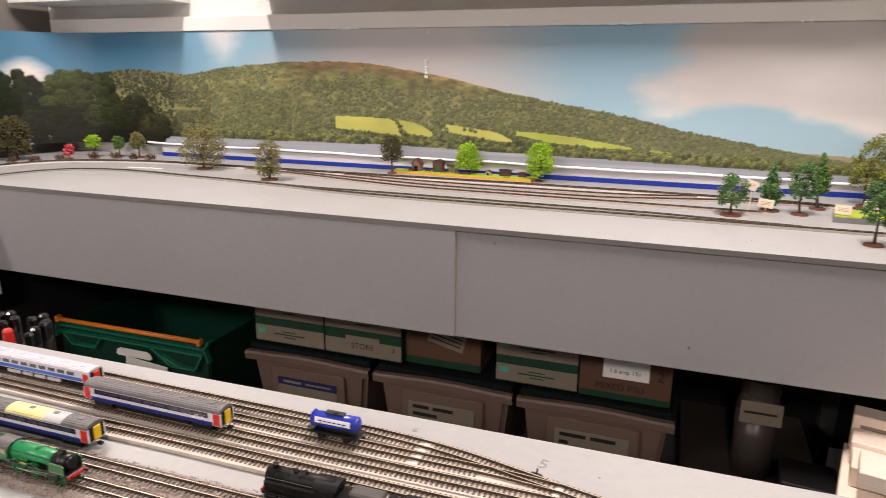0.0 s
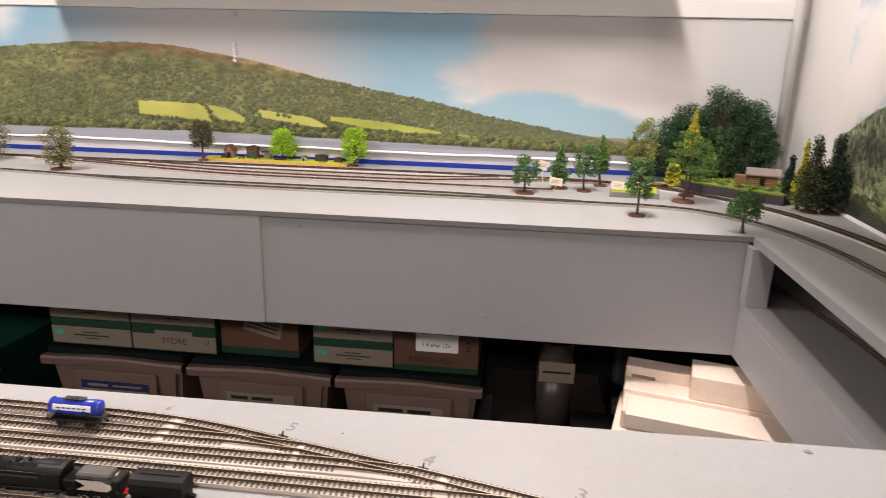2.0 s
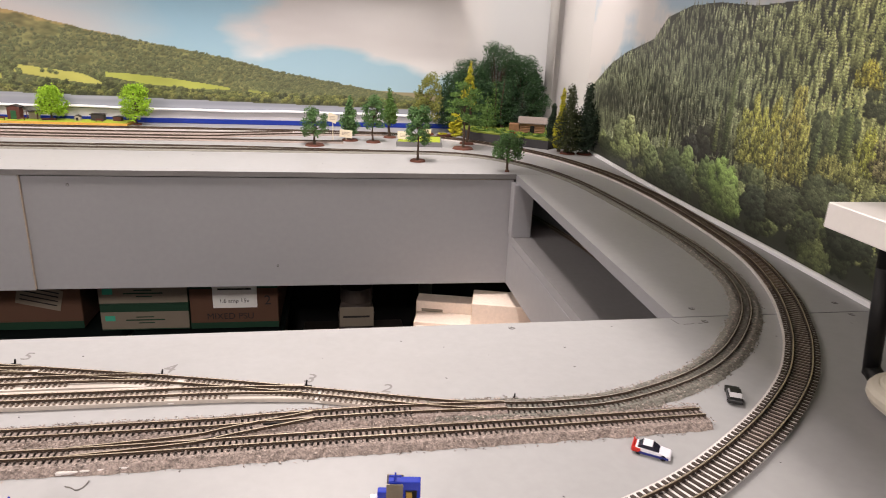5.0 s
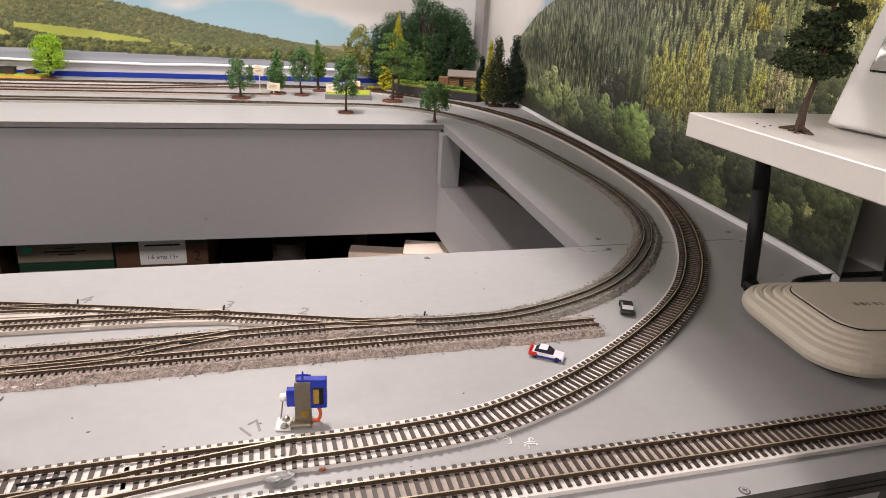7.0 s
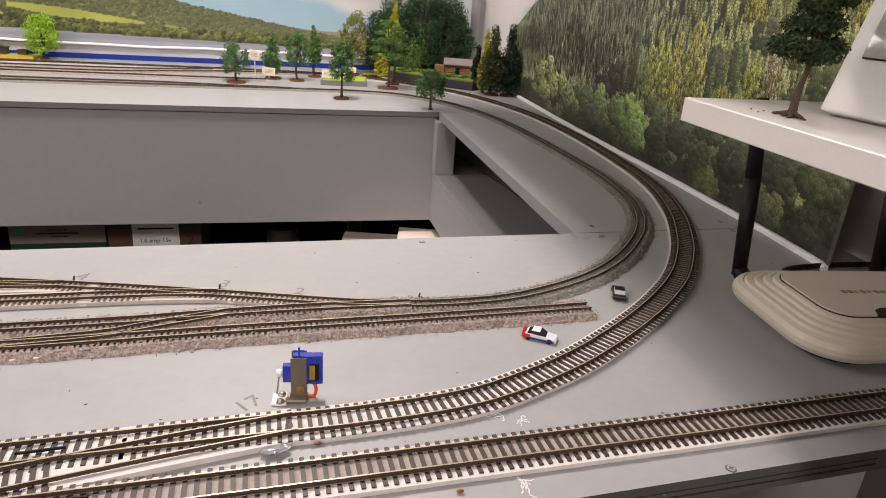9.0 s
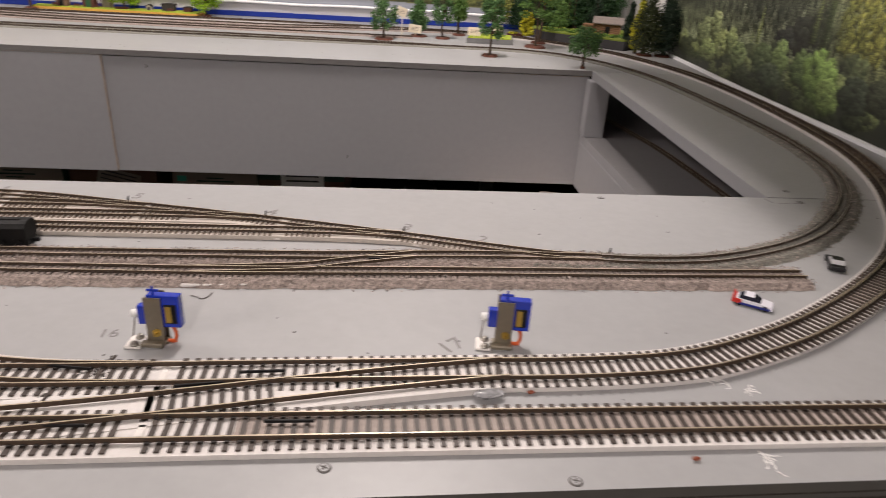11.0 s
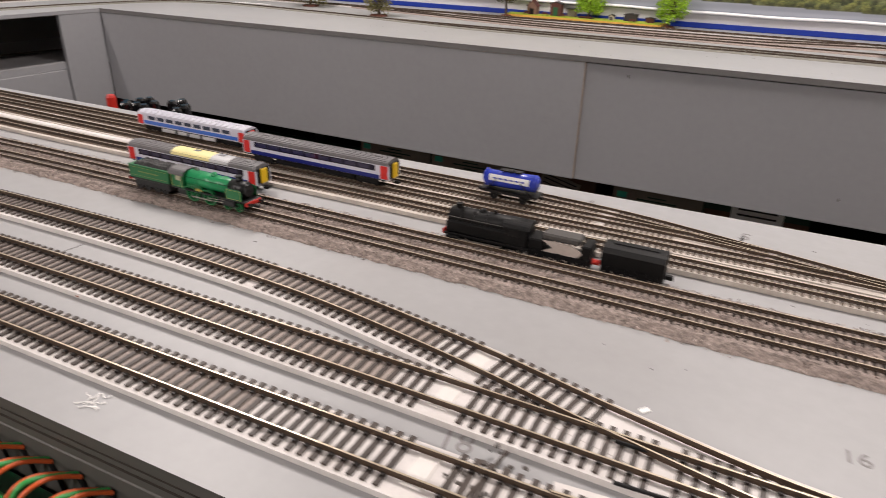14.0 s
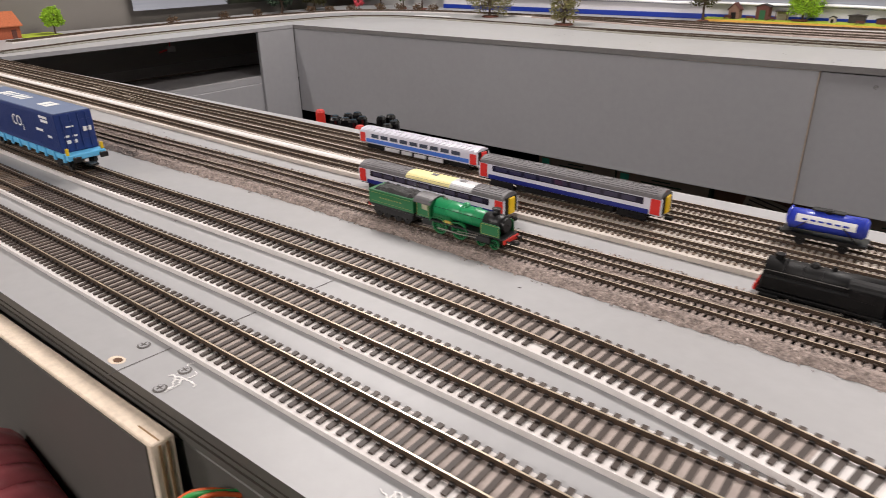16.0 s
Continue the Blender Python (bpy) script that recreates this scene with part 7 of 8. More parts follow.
def card_sign(x, y, z, w, h, tilt, stick, label):
    th = thing("card_sign", label, "sign", "card signs", m=pose(x, y, T + z, 0, 0, -20))
    bm = bmesh.new()
    cyl(bm, (0, 0.001, 0), (0, 0.001, stick + h * 0.5), 0.0012, n=6)
    part("stick", bm, CARD, th)
    bm = bmesh.new()
    box(bm, -w / 2, w / 2, -0.001, 0.0, -h / 2, h / 2, 0.0003, m=Matrix.Translation((0, -0.0006, stick + h / 2)) @ Matrix.Rotation(radians(tilt), 4, "Y"))
    part("card", bm, CARD, th)
    for k in range(3):
        part("writing_bar", box_bm(-w * 0.3, w * 0.3, -0.0018, -0.0016, stick + h * (0.32 + 0.16 * k), stick + h * (0.38 + 0.16 * k)), FADED, th)


card_sign(0.213, 1.660, 0.0, 0.026, 0.022, 18, 0.048, "cream card sign on a leaning stick")
card_sign(0.247, 1.655, 0.0042, 0.034, 0.020, 4, 0.006, "cream card sign by a tree base")
card_sign(0.392, 1.604, 0.0135, 0.032, 0.020, 0, 0.003, "cream card sign on the garden plot")
card_sign(0.455, 1.655, 0.0135, 0.028, 0.014, 0, 0.012, "cream card sign at the back of the plot")
bt = thing("boat_planter", "small brown boat planted with yellow flowers", "planter", m=pose(0.520, 1.745, T, 0, 0, 15))
bm = bmesh.new()
prism(bm, [(-0.026, 0.0), (-0.020, -0.009), (0.018, -0.009), (0.027, 0.0), (0.018, 0.009), (-0.020, 0.009)], "z", 0, 0.010)
part("hull", bm, BROWN, bt)
finish("flowers", leaves("flowers", [((-0.008, 0, 0.011), (0.014, 0.006, 0.004))], 140, 0.0026, 4), LEAF["yellow"], bt)

# brick cottage on the side board
BRICKM = mat("red_brick_card", rgb(150, 78, 50), 0.8, var=0.2, scale=200)
cot = thing("brick_cottage", "red brick model cottage with tiled roof", "cottage", m=pose(-2.145, 0.62, T, 0, 0, 4))
bm = bmesh.new()
box(bm, -0.035, 0.035, -0.06, 0.05, 0, 0.030, 0.0005)
part("wall", bm, BRICKM, cot)
bm = bmesh.new()
prism(bm, [(-0.041, 0.029), (0, 0.062), (0.041, 0.029), (0.041, 0.0315), (0, 0.065), (-0.041, 0.0315)], "y", -0.066, 0.056)
part("roof", bm, mat("orange_tile_card", rgb(166, 92, 56), 0.8, var=0.25, scale=250), cot)
bm = bmesh.new()
box(bm, 0.0345, 0.0358, 0.028, 0.040, 0, 0.022, 0.0004)
part("door", bm, BROWN, cot)
flat_strip("lawn", -2.145, 0.72, 0.10, 0.10, 0.002, 0, GRASS, "patch of grass beside the brick cottage", "grass")

# white card strips lying beside the far track
flat_strip("card_strip", -1.585, 1.655, 0.080, 0.012, 0.0012, 4, WHITE, "white card strip lying on the far board", "card strip")
flat_strip("card_strip", -1.520, 1.662, 0.060, 0.010, 0.0012, -6, WHITE, "white card strip lying on the far board", "card strip")

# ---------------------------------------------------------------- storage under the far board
# Box and carton colours darkened to carry the shade under the board.
BEIGE = mat("shaded_beige_plastic", rgb(110, 90, 81), 0.5, var=0.06, scale=8)
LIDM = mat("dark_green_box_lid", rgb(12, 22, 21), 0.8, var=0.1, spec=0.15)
CARTW = mat("shaded_white_carton", rgb(128, 118, 104), 0.7, var=0.05)
CARTB = mat("shaded_brown_carton", rgb(90, 62, 46), 0.8, var=0.08, scale=20)
CGREEN = mat("shaded_carton_green", rgb(8, 54, 34), 0.6, var=0.06)
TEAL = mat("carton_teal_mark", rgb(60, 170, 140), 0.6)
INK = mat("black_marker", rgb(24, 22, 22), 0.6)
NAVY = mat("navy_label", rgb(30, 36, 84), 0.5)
# Black sheets added where there is only shade under the board.
slab("rack_back", -1.84, 0.90, 1.946, 1.953, 0.0, 0.90, mat("painted_shade_black", rgb(26, 25, 26), 0.9, var=0.3, scale=30), "black sheet added as shade behind the stored boxes", "backing")
slab("rack_side", -1.85, -1.842, 1.29, 1.953, 0.0, 0.77, MATS["painted_shade_black"], "black sheet added as shade beside the stored boxes", "backing")
slab("storage_rack", -1.8, 0.9, 1.33, 1.94, 0.16, 0.18, EDGE, "grey rack shelf under the far baseboard", "shelf")


def storage_box(label, x0, x1, lab):
    w, xc, yf, zl = x1 - x0, (x0 + x1) / 2, 1.395, 0.505
    th = thing("storage_box", label, "storage box", "storage boxes", m=pose(xc, yf, 0.1801))
    H = zl - 0.1801
    bm = bmesh.new()
    hw, tp = w / 2 - 0.012, w / 2 - 0.045
    for (a, y0, z0), (b, y1, z1) in (((tp, 0.03, 0.0), (hw, 0.008, H - 0.03)),):
        v = [bm.verts.new(p) for p in ((-a, y0, z0), (a, y0, z0), (a, 0.42, z0), (-a, 0.42, z0), (-b, y1, z1), (b, y1, z1), (b, 0.44, z1), (-b, 0.44, z1))]
        for q in ((3, 2, 1, 0), (0, 1, 5, 4), (1, 2, 6, 5), (2, 3, 7, 6), (3, 0, 4, 7), (4, 5, 6, 7)):
            bm.faces.new([v[i] for i in q])
    bmesh.ops.bevel(bm, geom=bm.edges[:], offset=0.012, segments=2, affect="EDGES")
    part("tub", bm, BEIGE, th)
    bm = bmesh.new()
    n = 14
    fr = []
    for i in range(n + 1):
        u = i / n
        x = -w / 2 + w * u
        sag = 0.006 * (1 - math.cos(2 * math.pi * u)) / 2
        fr.append([bm.verts.new((x, yy, H - 0.045 + sag + zz)) for yy, zz in ((0.012, 0.0), (-0.006, 0.002), (-0.008, 0.019), (-0.004, 0.0245), (0.012, 0.0245))])
    for i in range(n):
        for j in range(4):
            bm.faces.new((fr[i][j], fr[i + 1][j], fr[i + 1][j + 1], fr[i][j + 1]))
    bmesh.ops.recalc_face_normals(bm, faces=bm.faces[:])
    part("rim", bm, BEIGE, th, "rolled beige rim")
    bm = bmesh.new()
    box(bm, -w / 2 + 0.004, w / 2 - 0.004, 0.0125, 0.45, H - 0.028, H - 0.004, 0.006, 2)
    part("lid", bm, LIDM, th, "dark green sunken lid")
    bm = bmesh.new()
    box(bm, -w * 0.30, w * 0.30, 0.0025, 0.006, H - 0.20, H - 0.055, 0.003)
    part("front_panel", bm, BEIGE, th)
    bm = bmesh.new()
    lw = w * 0.24
    box(bm, -lw, lw, 0.0005, 0.0024, H - 0.155, H - 0.082, 0.0004)
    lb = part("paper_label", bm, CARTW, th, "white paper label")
    if lab == "navy":
        bm = bmesh.new()
        box(bm, -lw, lw, -0.0003, 0.0004, H - 0.104, H - 0.082)
        part("label_header", bm, NAVY, lb)
        part("writing_bar", box_bm(-lw * 0.8, -lw * 0.2, -0.0006, -0.0003, H - 0.097, H - 0.090), CARTW, lb)
        part("writing_bar", box_bm(-lw * 0.05, lw * 0.8, -0.0006, -0.0003, H - 0.096, H - 0.091), CARTW, lb)
    else:
        for k, row in enumerate(lab):
            x = -lw * 0.86
            for q in row:
                part("writing_bar", box_bm(x, x + lw * q, -0.0003, 0.0004, H - 0.100 - 0.020 * k, H - 0.0905 - 0.020 * k, 0.0003), INK, lb)
                x += lw * (q + 0.12)
    return th


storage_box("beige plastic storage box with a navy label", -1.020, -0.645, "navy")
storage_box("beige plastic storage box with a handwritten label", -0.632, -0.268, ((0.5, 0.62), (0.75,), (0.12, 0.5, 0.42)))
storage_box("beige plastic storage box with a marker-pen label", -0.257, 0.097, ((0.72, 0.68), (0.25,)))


def carton(label, x0, x1, z0, z1, colour, kind=0, y=1.422):
    th = thing("carton", label, "carton", "cartons on the storage boxes", m=pose((x0 + x1) / 2, y, z0))
    w, h = x1 - x0, z1 - z0
    bm = bmesh.new()
    box(bm, -w / 2, w / 2, 0, 0.30, 0, h, 0.0015)
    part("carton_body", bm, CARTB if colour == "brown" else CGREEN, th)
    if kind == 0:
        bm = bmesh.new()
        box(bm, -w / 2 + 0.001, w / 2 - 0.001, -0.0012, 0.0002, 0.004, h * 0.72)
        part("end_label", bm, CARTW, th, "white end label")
        bm = bmesh.new()
        box(bm, -w / 2 + 0.010, -w / 2 + 0.032, -0.0016, -0.0012, h * 0.38, h * 0.58)
        part("colour_mark", bm, TEAL, th)
        for a, b, c, d in ((-0.10, 0.10, 0.50, 0.54), (-0.22, 0.22, 0.38, 0.43), (-0.08, 0.10, 0.27, 0.31)):
            part("writing_bar", box_bm(w * a, w * b, -0.0016, -0.0012, h * c, h * d), CGREEN, th)
    if kind == 1:
        bm = bmesh.new()
        box(bm, -w / 2, w / 2, -0.0008, 0.0002, h * 0.80, h - 0.0002)
        box(bm, -w / 2, w / 2, -0.0008, 0.0002, 0.0002, h * 0.12)
        part("green_band", bm, CGREEN, th)
        bm = bmesh.new()
        box(bm, -w * 0.24, w * 0.26, -0.0020, -0.0010, h * 0.42, h * 0.98)
        lb = part("paper_label", bm, WHITE, th, "white printed label")
        text(lb, "1.6 amp 15v", 0.014, pose(0, -0.0022, h * 0.56, 90, 0, 0), INK)
        for q in (0.88, 0.78):
            part("writing_bar", box_bm(-w * 0.18, w * 0.2, -0.0024, -0.0021, h * q, h * q + 0.004), INK, lb)
        text(th, "MIXED PSU", 0.022, pose(-w * 0.05, -0.0006, h * 0.24, 90, 0, 0), INK)
        text(th, "2", 0.034, pose(w * 0.38, -0.0006, h * 0.55, 90, 0, 0), INK)
    if kind == 2:
        bm = bmesh.new()
        box(bm, -w * 0.28, w * 0.20, -0.0014, -0.0002, h * 0.42, h * 0.80, m=Matrix.Rotation(radians(14), 4, "Y"))
        lb = part("paper_label", bm, CARTW, th, "slanted white label")
        for q in (0.50, 0.58, 0.66, 0.73):
            bm = bmesh.new()
            box(bm, -w * 0.24, w * 0.16, -0.0018, -0.0014, h * q, h * q + 0.003, m=Matrix.Rotation(radians(14), 4, "Y"))
            part("writing_bar", bm, INK, lb)
        bm = bmesh.new()
        box(bm, -w / 2, w / 2, -0.0008, 0.0002, 0.0002, h * 0.14)
        part("green_band", bm, CGREEN, th)
    if kind == 3:
        bm = bmesh.new()
        box(bm, -w / 2 + 0.001, w / 2 - 0.001, -0.0012, 0.0002, 0.004, h * 0.66)
        box(bm, -w * 0.22, w * 0.22, -0.0012, 0.0002, h * 0.66, h * 0.82)
        part("end_label", bm, CARTW, th, "white end label")
        text(th, "STORE", 0.022, pose(0, -0.0014, h * 0.42, 90, 0, 0), INK)
        text(th, "3", 0.018, pose(w * 0.40, -0.0014, h * 0.45, 90, 0, 0), INK)


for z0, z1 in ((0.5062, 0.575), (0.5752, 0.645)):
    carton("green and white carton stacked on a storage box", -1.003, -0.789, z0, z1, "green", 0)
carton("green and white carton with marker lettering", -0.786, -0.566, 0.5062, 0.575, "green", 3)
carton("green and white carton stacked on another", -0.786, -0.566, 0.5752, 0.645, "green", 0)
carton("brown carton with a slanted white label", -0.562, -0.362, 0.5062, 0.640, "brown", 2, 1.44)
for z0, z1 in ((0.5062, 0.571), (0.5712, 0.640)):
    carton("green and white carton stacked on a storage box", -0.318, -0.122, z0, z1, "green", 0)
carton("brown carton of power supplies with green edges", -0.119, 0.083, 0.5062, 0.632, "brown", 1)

# green crate with orange bar
CRATE = mat("green_crate_plastic", rgb(9, 54, 42), 0.4, var=0.08)
CRATE_R = mat("green_crate_rib", rgb(24, 108, 84), 0.35, var=0.08)
OBAR = mat("orange_handle_plastic", rgb(236, 136, 48), 0.4, var=0.05)
cr = thing("folding_crate", "green plastic crate with an orange handle bar", "crate", m=pose(-1.395, 1.36, 0.1801))
for b in ((-0.27, 0.27, 0, 0.008), (-0.27, 0.27, 0.36, 0.368), (-0.27, -0.262, 0.0081, 0.3599), (0.262, 0.27, 0.0081, 0.3599)):
    part("side_wall", box_bm(*b, 0, 0.313, 0.002), CRATE, cr)
part("base", box_bm(-0.261, 0.261, 0.009, 0.359, 0, 0.006, 0.002), CRATE, cr)
for pts in (((-0.272, 0.306), (0.272, 0.306)), ((-0.262, 0.286), (0.262, 0.286)), ((-0.250, 0.286), (-0.215, 0.250), (-0.125, 0.250), (-0.100, 0.284)), ((0.085, 0.284), (0.150, 0.238), (0.235, 0.238), (0.262, 0.284)), ((0.120, 0.262), (0.180, 0.240)), ((-0.272, 0.306), (-0.276, 0.268)), ((0.272, 0.306), (0.290, 0.330)), ((0.272, 0.306), (0.284, 0.270))):
    bm = bmesh.new()
    for (x0, z0), (x1, z1) in zip(pts[:-1], pts[1:]):
        d = Vector((x1 - x0, 0, z1 - z0))
        box(bm, -0.003, d.length + 0.003, -0.016, 0.002, -0.003, 0.003, 0.0012, m=Matrix.Translation((x0, 0, z0)) @ Matrix.Rotation(-math.atan2(d.z, d.x), 4, "Y"))
    part("rim_rib", bm, CRATE_R, cr, "lighter green moulded rib")
bm = bmesh.new()
prism(bm, [(-0.038 + 0.128 * u, 0.246 + v) for u, v in ((0.0, 0.004), (0.06, 0.0), (0.94, 0.0), (1.0, 0.004), (0.97, 0.018), (0.88, 0.024), (0.12, 0.024), (0.03, 0.018))], "y", -0.0185, -0.0165)
part("plastic_tag", bm, WHITE, cr, "rounded white plastic tag")
for x in (-0.262, 0.256):
    part("bar_clip", box_bm(x - 0.006, x + 0.006, -0.019, 0.002, 0.3135, 0.3335, 0.003), OBAR, cr)
bm = bmesh.new()
cyl(bm, (-0.262, -0.010, 0.322), (0.256, -0.010, 0.326), 0.0068, n=14)
part("handle_bar", bm, OBAR, cr, "orange plastic bar", True)
bm = bmesh.new()
box(bm, -0.03, 0.12, -0.016, -0.012, 0.183, 0.243, 0.001, m=Matrix.Rotation(radians(5), 4, "Y"))
lb = part("paper_label", bm, WHITE, cr, "white paper label")
for k in range(4):
    bm = bmesh.new()
    box(bm, -0.015 + k * 0.03, 0.008 + k * 0.03, -0.0172, -0.0162, 0.200, 0.214, m=Matrix.Rotation(radians(5), 4, "Y"))
    part("writing_bar", bm, INK, lb)
slab("crate_stand", -1.80, -1.10, 1.28, 1.93, 0.12, 0.155, EDGE, "grey plinth under the crate", "plinth")

# paint bottles on a white rack
SHINE = mat("glossy_black_cap", rgb(20, 20, 22), 0.15, var=0.05, spec=0.8)
slab("bottle_rack", -1.0, -0.60, 0.512, 0.62, 0.817, 0.8269, WHITE, "white plastic rack shelf behind the near board", "shelf")


def bottle(x, y, z, cap, body, label):
    th = thing("paint_bottle", label, "bottle", "paint bottles", m=pose(x, y, z))
    bm = bmesh.new()
    cyl(bm, (0, 0, 0), (0, 0, 0.055), 0.0066, n=14)
    cyl(bm, (0, 0, 0.055), (0, 0, 0.061), 0.0066, 0.0055, 14)
    part("glass", bm, body, th)
    bm = bmesh.new()
    cyl(bm, (0, 0, 0.061), (0, 0, 0.078), 0.0066, 0.0062, 14)
    cyl(bm, (0, 0, 0.078), (0, 0, 0.081), 0.0062, 0.0044, 14)
    part("cap", bm, cap, th)
    return th


BOT = mat("dark_bottle", rgb(40, 38, 40), 0.2)
b0 = bottle(-0.788, 0.563, 0.827, SHINE, BOT, "small black-capped paint bottle in the rack")
for i, (x, y, k) in enumerate(((-0.775, 0.571, 1), (-0.791, 0.590, 1), (-0.777, 0.594, 1.03), (-0.759, 0.569, 1), (-0.757, 0.584, 1.02), (-0.802, 0.577, 0.98), (-0.719, 0.580, 1.09), (-0.716, 0.594, 1.09), (-0.689, 0.572, 1.09), (-0.687, 0.558, 1.08), (-0.680, 0.544, 1.06), (-0.702, 0.586, 1.05))):
    copy_thing(b0, pose(x, y, 0.827, 0, 0, i * 40) @ Matrix.Diagonal((1, 1, k, 1)))
bottle(-0.828, 0.574, 0.830, REDM, WHITE, "white paint bottle with a red cap")
bottle(-0.728, 0.552, 0.818 + 0.009, REDM, WHITE, "white paint bottle with a red cap")

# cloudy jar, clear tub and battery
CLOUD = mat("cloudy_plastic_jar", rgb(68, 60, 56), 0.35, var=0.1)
jar = thing("storage_jar", "cloudy plastic jar with a white paper label", "jar", m=pose(0.270, 1.50, 0.345))
bm = bmesh.new()
cyl(bm, (0, 0, 0), (0, 0, 0.16), 0.042, 0.046, 28)
cyl(bm, (0, 0, 0.16), (0, 0, 0.20), 0.046, 0.038, 28)
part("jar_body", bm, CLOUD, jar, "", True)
bm = bmesh.new()
cyl(bm, (0, 0, 0.20), (0, 0, 0.235), 0.041, n=28)
part("lid", bm, CLOUD, jar)
bm = bmesh.new()
box(bm, -0.042, 0.042, -0.0505, -0.0495, 0.144, 0.196, 0.0003)
lb = part("paper_label", bm, CARTW, jar)
bm = bmesh.new()
box(bm, -0.034, 0.032, -0.0512, -0.0506, 0.168, 0.173)
part("writing_bar", bm, INK, lb)
tub = thing("clear_tub", "wide cloudy plastic tub under the jar", "tub", m=pose(0.26, 1.38, 0.1801))
bm = bmesh.new()
box(bm, -0.135, 0.150, 0, 0.42, 0, 0.150, 0.012, 2)
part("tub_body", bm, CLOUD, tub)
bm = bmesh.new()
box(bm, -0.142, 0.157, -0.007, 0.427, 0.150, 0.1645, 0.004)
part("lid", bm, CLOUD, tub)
bat = thing("battery_box", "black battery box with two white labels", "battery", m=pose(0.338, 1.25, 0.478, 0, 0, -6))
bm = bmesh.new()
box(bm, -0.048, 0.048, 0, 0.10, -0.31, 0, 0.004, 2)
part("case", bm, DARKP, bat)
bm = bmesh.new()
box(bm, -0.038, -0.014, -0.0012, 0.0004, -0.034, -0.018, 0.0003)
box(bm, 0.0, 0.042, -0.0012, 0.0004, -0.036, -0.016, 0.0003)
part("label_sticker", bm, WHITE, bat)
slab("battery_stand", 0.27, 0.399, 1.24, 1.36, 0.0, 0.1675, EDGE, "plain plinth under the battery", "plinth")

# pine lengths
PINE = mat("planed_pine", rgb(224, 208, 195), 0.55, var=0.10, scale=12, fine=160, bump=0.1)

ENDG = mat("sawn_end_grain", rgb(206, 184, 158), 0.75, var=0.2, scale=90, fine=500, bump=0.3)


def timber(x, y, z, l, w, h, a, label):
    th = thing("timber_length", label, "timber", "pine lengths", m=pose(x, y, z, 0, 0, a))
    bm = bmesh.new()
    box(bm, 0, l, -w, 0, 0, h, 0.0012)
    part("plank", bm, PINE, th)
    for a, b in ((-0.0008, -0.0001), (l + 0.0001, l + 0.0008)):
        part("end_grain", box_bm(a, b, -w + 0.0014, -0.0014, 0.0014, h - 0.0014), ENDG, th, "darker sawn end grain")
    return th


slab("timber_stand", 0.40, 0.80, 1.02, 1.42, 0.0, 0.48, EDGE, "plain stand under the timber", "stand")
t1 = timber(0.412, 1.342, 0.5503, 0.44, 0.045, 0.070, -14, "planed pale pine length with a barcode sticker")
bm = bmesh.new()
box(bm, 0.012, 0.060, -0.0456, -0.0448, 0.030, 0.052)
lb = part("barcode_label", bm, CARTW, t1)
bm = bmesh.new()
for k in range(9):
    box(bm, 0.030 + k * 0.0026, 0.0313 + k * 0.0026, -0.0461, -0.0457, 0.033, 0.046)
part("barcode_bars", bm, INK, lb)
timber(0.404, 1.298, 0.5503, 0.42, 0.060, 0.045, -14, "planed pale pine length in a stack")
timber(0.532, 1.296, 0.5955, 0.30, 0.085, 0.050, -14, "planed pale pine block on the stack")
timber(0.392, 1.238, 0.5502, 0.42, 0.075, 0.036, -13, "planed pale pine length in a stack")
timber(0.388, 1.180, 0.5865, 0.40, 0.080, 0.028, -13, "planed pale pine length in a stack")
timber(0.400, 1.320, 0.4802, 0.42, 0.22, 0.069, -14, "wide pine board at the bottom of the stack")

# ---------------------------------------------------------------- router, shelf and what stands on it
RCREAM = mat("cream_router_plastic", rgb(214, 206, 190), 0.4, var=0.03)


def rounded(w, d, r, n=6):
    out = []
    for cx, cy, a0 in ((w - r, d - r, 0), (-w + r, d - r, 90), (-w + r, -d + r, 180), (w - r, -d + r, 270)):
        out += [(cx + r * math.cos(radians(a0 + 90 * i / n)), cy + r * math.sin(radians(a0 + 90 * i / n))) for i in range(n + 1)]
    return out


rt = thing("wifi_router", "cream plastic wifi router with stepped rim", "router", m=pose(0.750, 0.287, T, 0, 0, -6) @ Matrix.Scale(1.08, 4))
bm = bmesh.new()
prism(bm, rounded(0.084, 0.056, 0.03), "z", 0.0003, 0.0042)
part("base", bm, DARKP, rt)
bm = bmesh.new()
rings = []
prof = [(0.010, 0.0043), (0.002, 0.0070), (0.0, 0.0110), (0.0, 0.0150), (0.002, 0.0188), (0.0055, 0.0208)]
for k in range(4):
    prof += [(0.0062 + 0.0056 * k, 0.0200 + 0.0021 * k), (0.0076 + 0.0056 * k, 0.0222 + 0.0021 * k), (0.0108 + 0.0056 * k, 0.0230 + 0.0021 * k)]
for inset, z in prof + [(0.0295, 0.0296)]:
    rings.append([bm.verts.new((x, y, z)) for x, y in rounded(0.096 - inset, 0.068 - inset, 0.036 - inset * 0.5, 8)])
for a, b in zip(rings[:-1], rings[1:]):
    for i in range(len(a)):
        bm.faces.new((a[i], a[(i + 1) % len(a)], b[(i + 1) % len(b)], b[i]))
bm.faces.new(rings[0][::-1])
bm.faces.new(rings[-1])
part("case", bm, RCREAM, rt)
bm = bmesh.new()
prism(bm, rounded(0.0675, 0.0395, 0.020), "z", 0.0293, 0.0312)
part("top_panel", bm, RCREAM, rt)
bm = bmesh.new()
prism(bm, rounded(0.0685, 0.0405, 0.021), "z", 0.0290, 0.0299)
part("panel_groove", bm, DARKP, rt)
bm = bmesh.new()
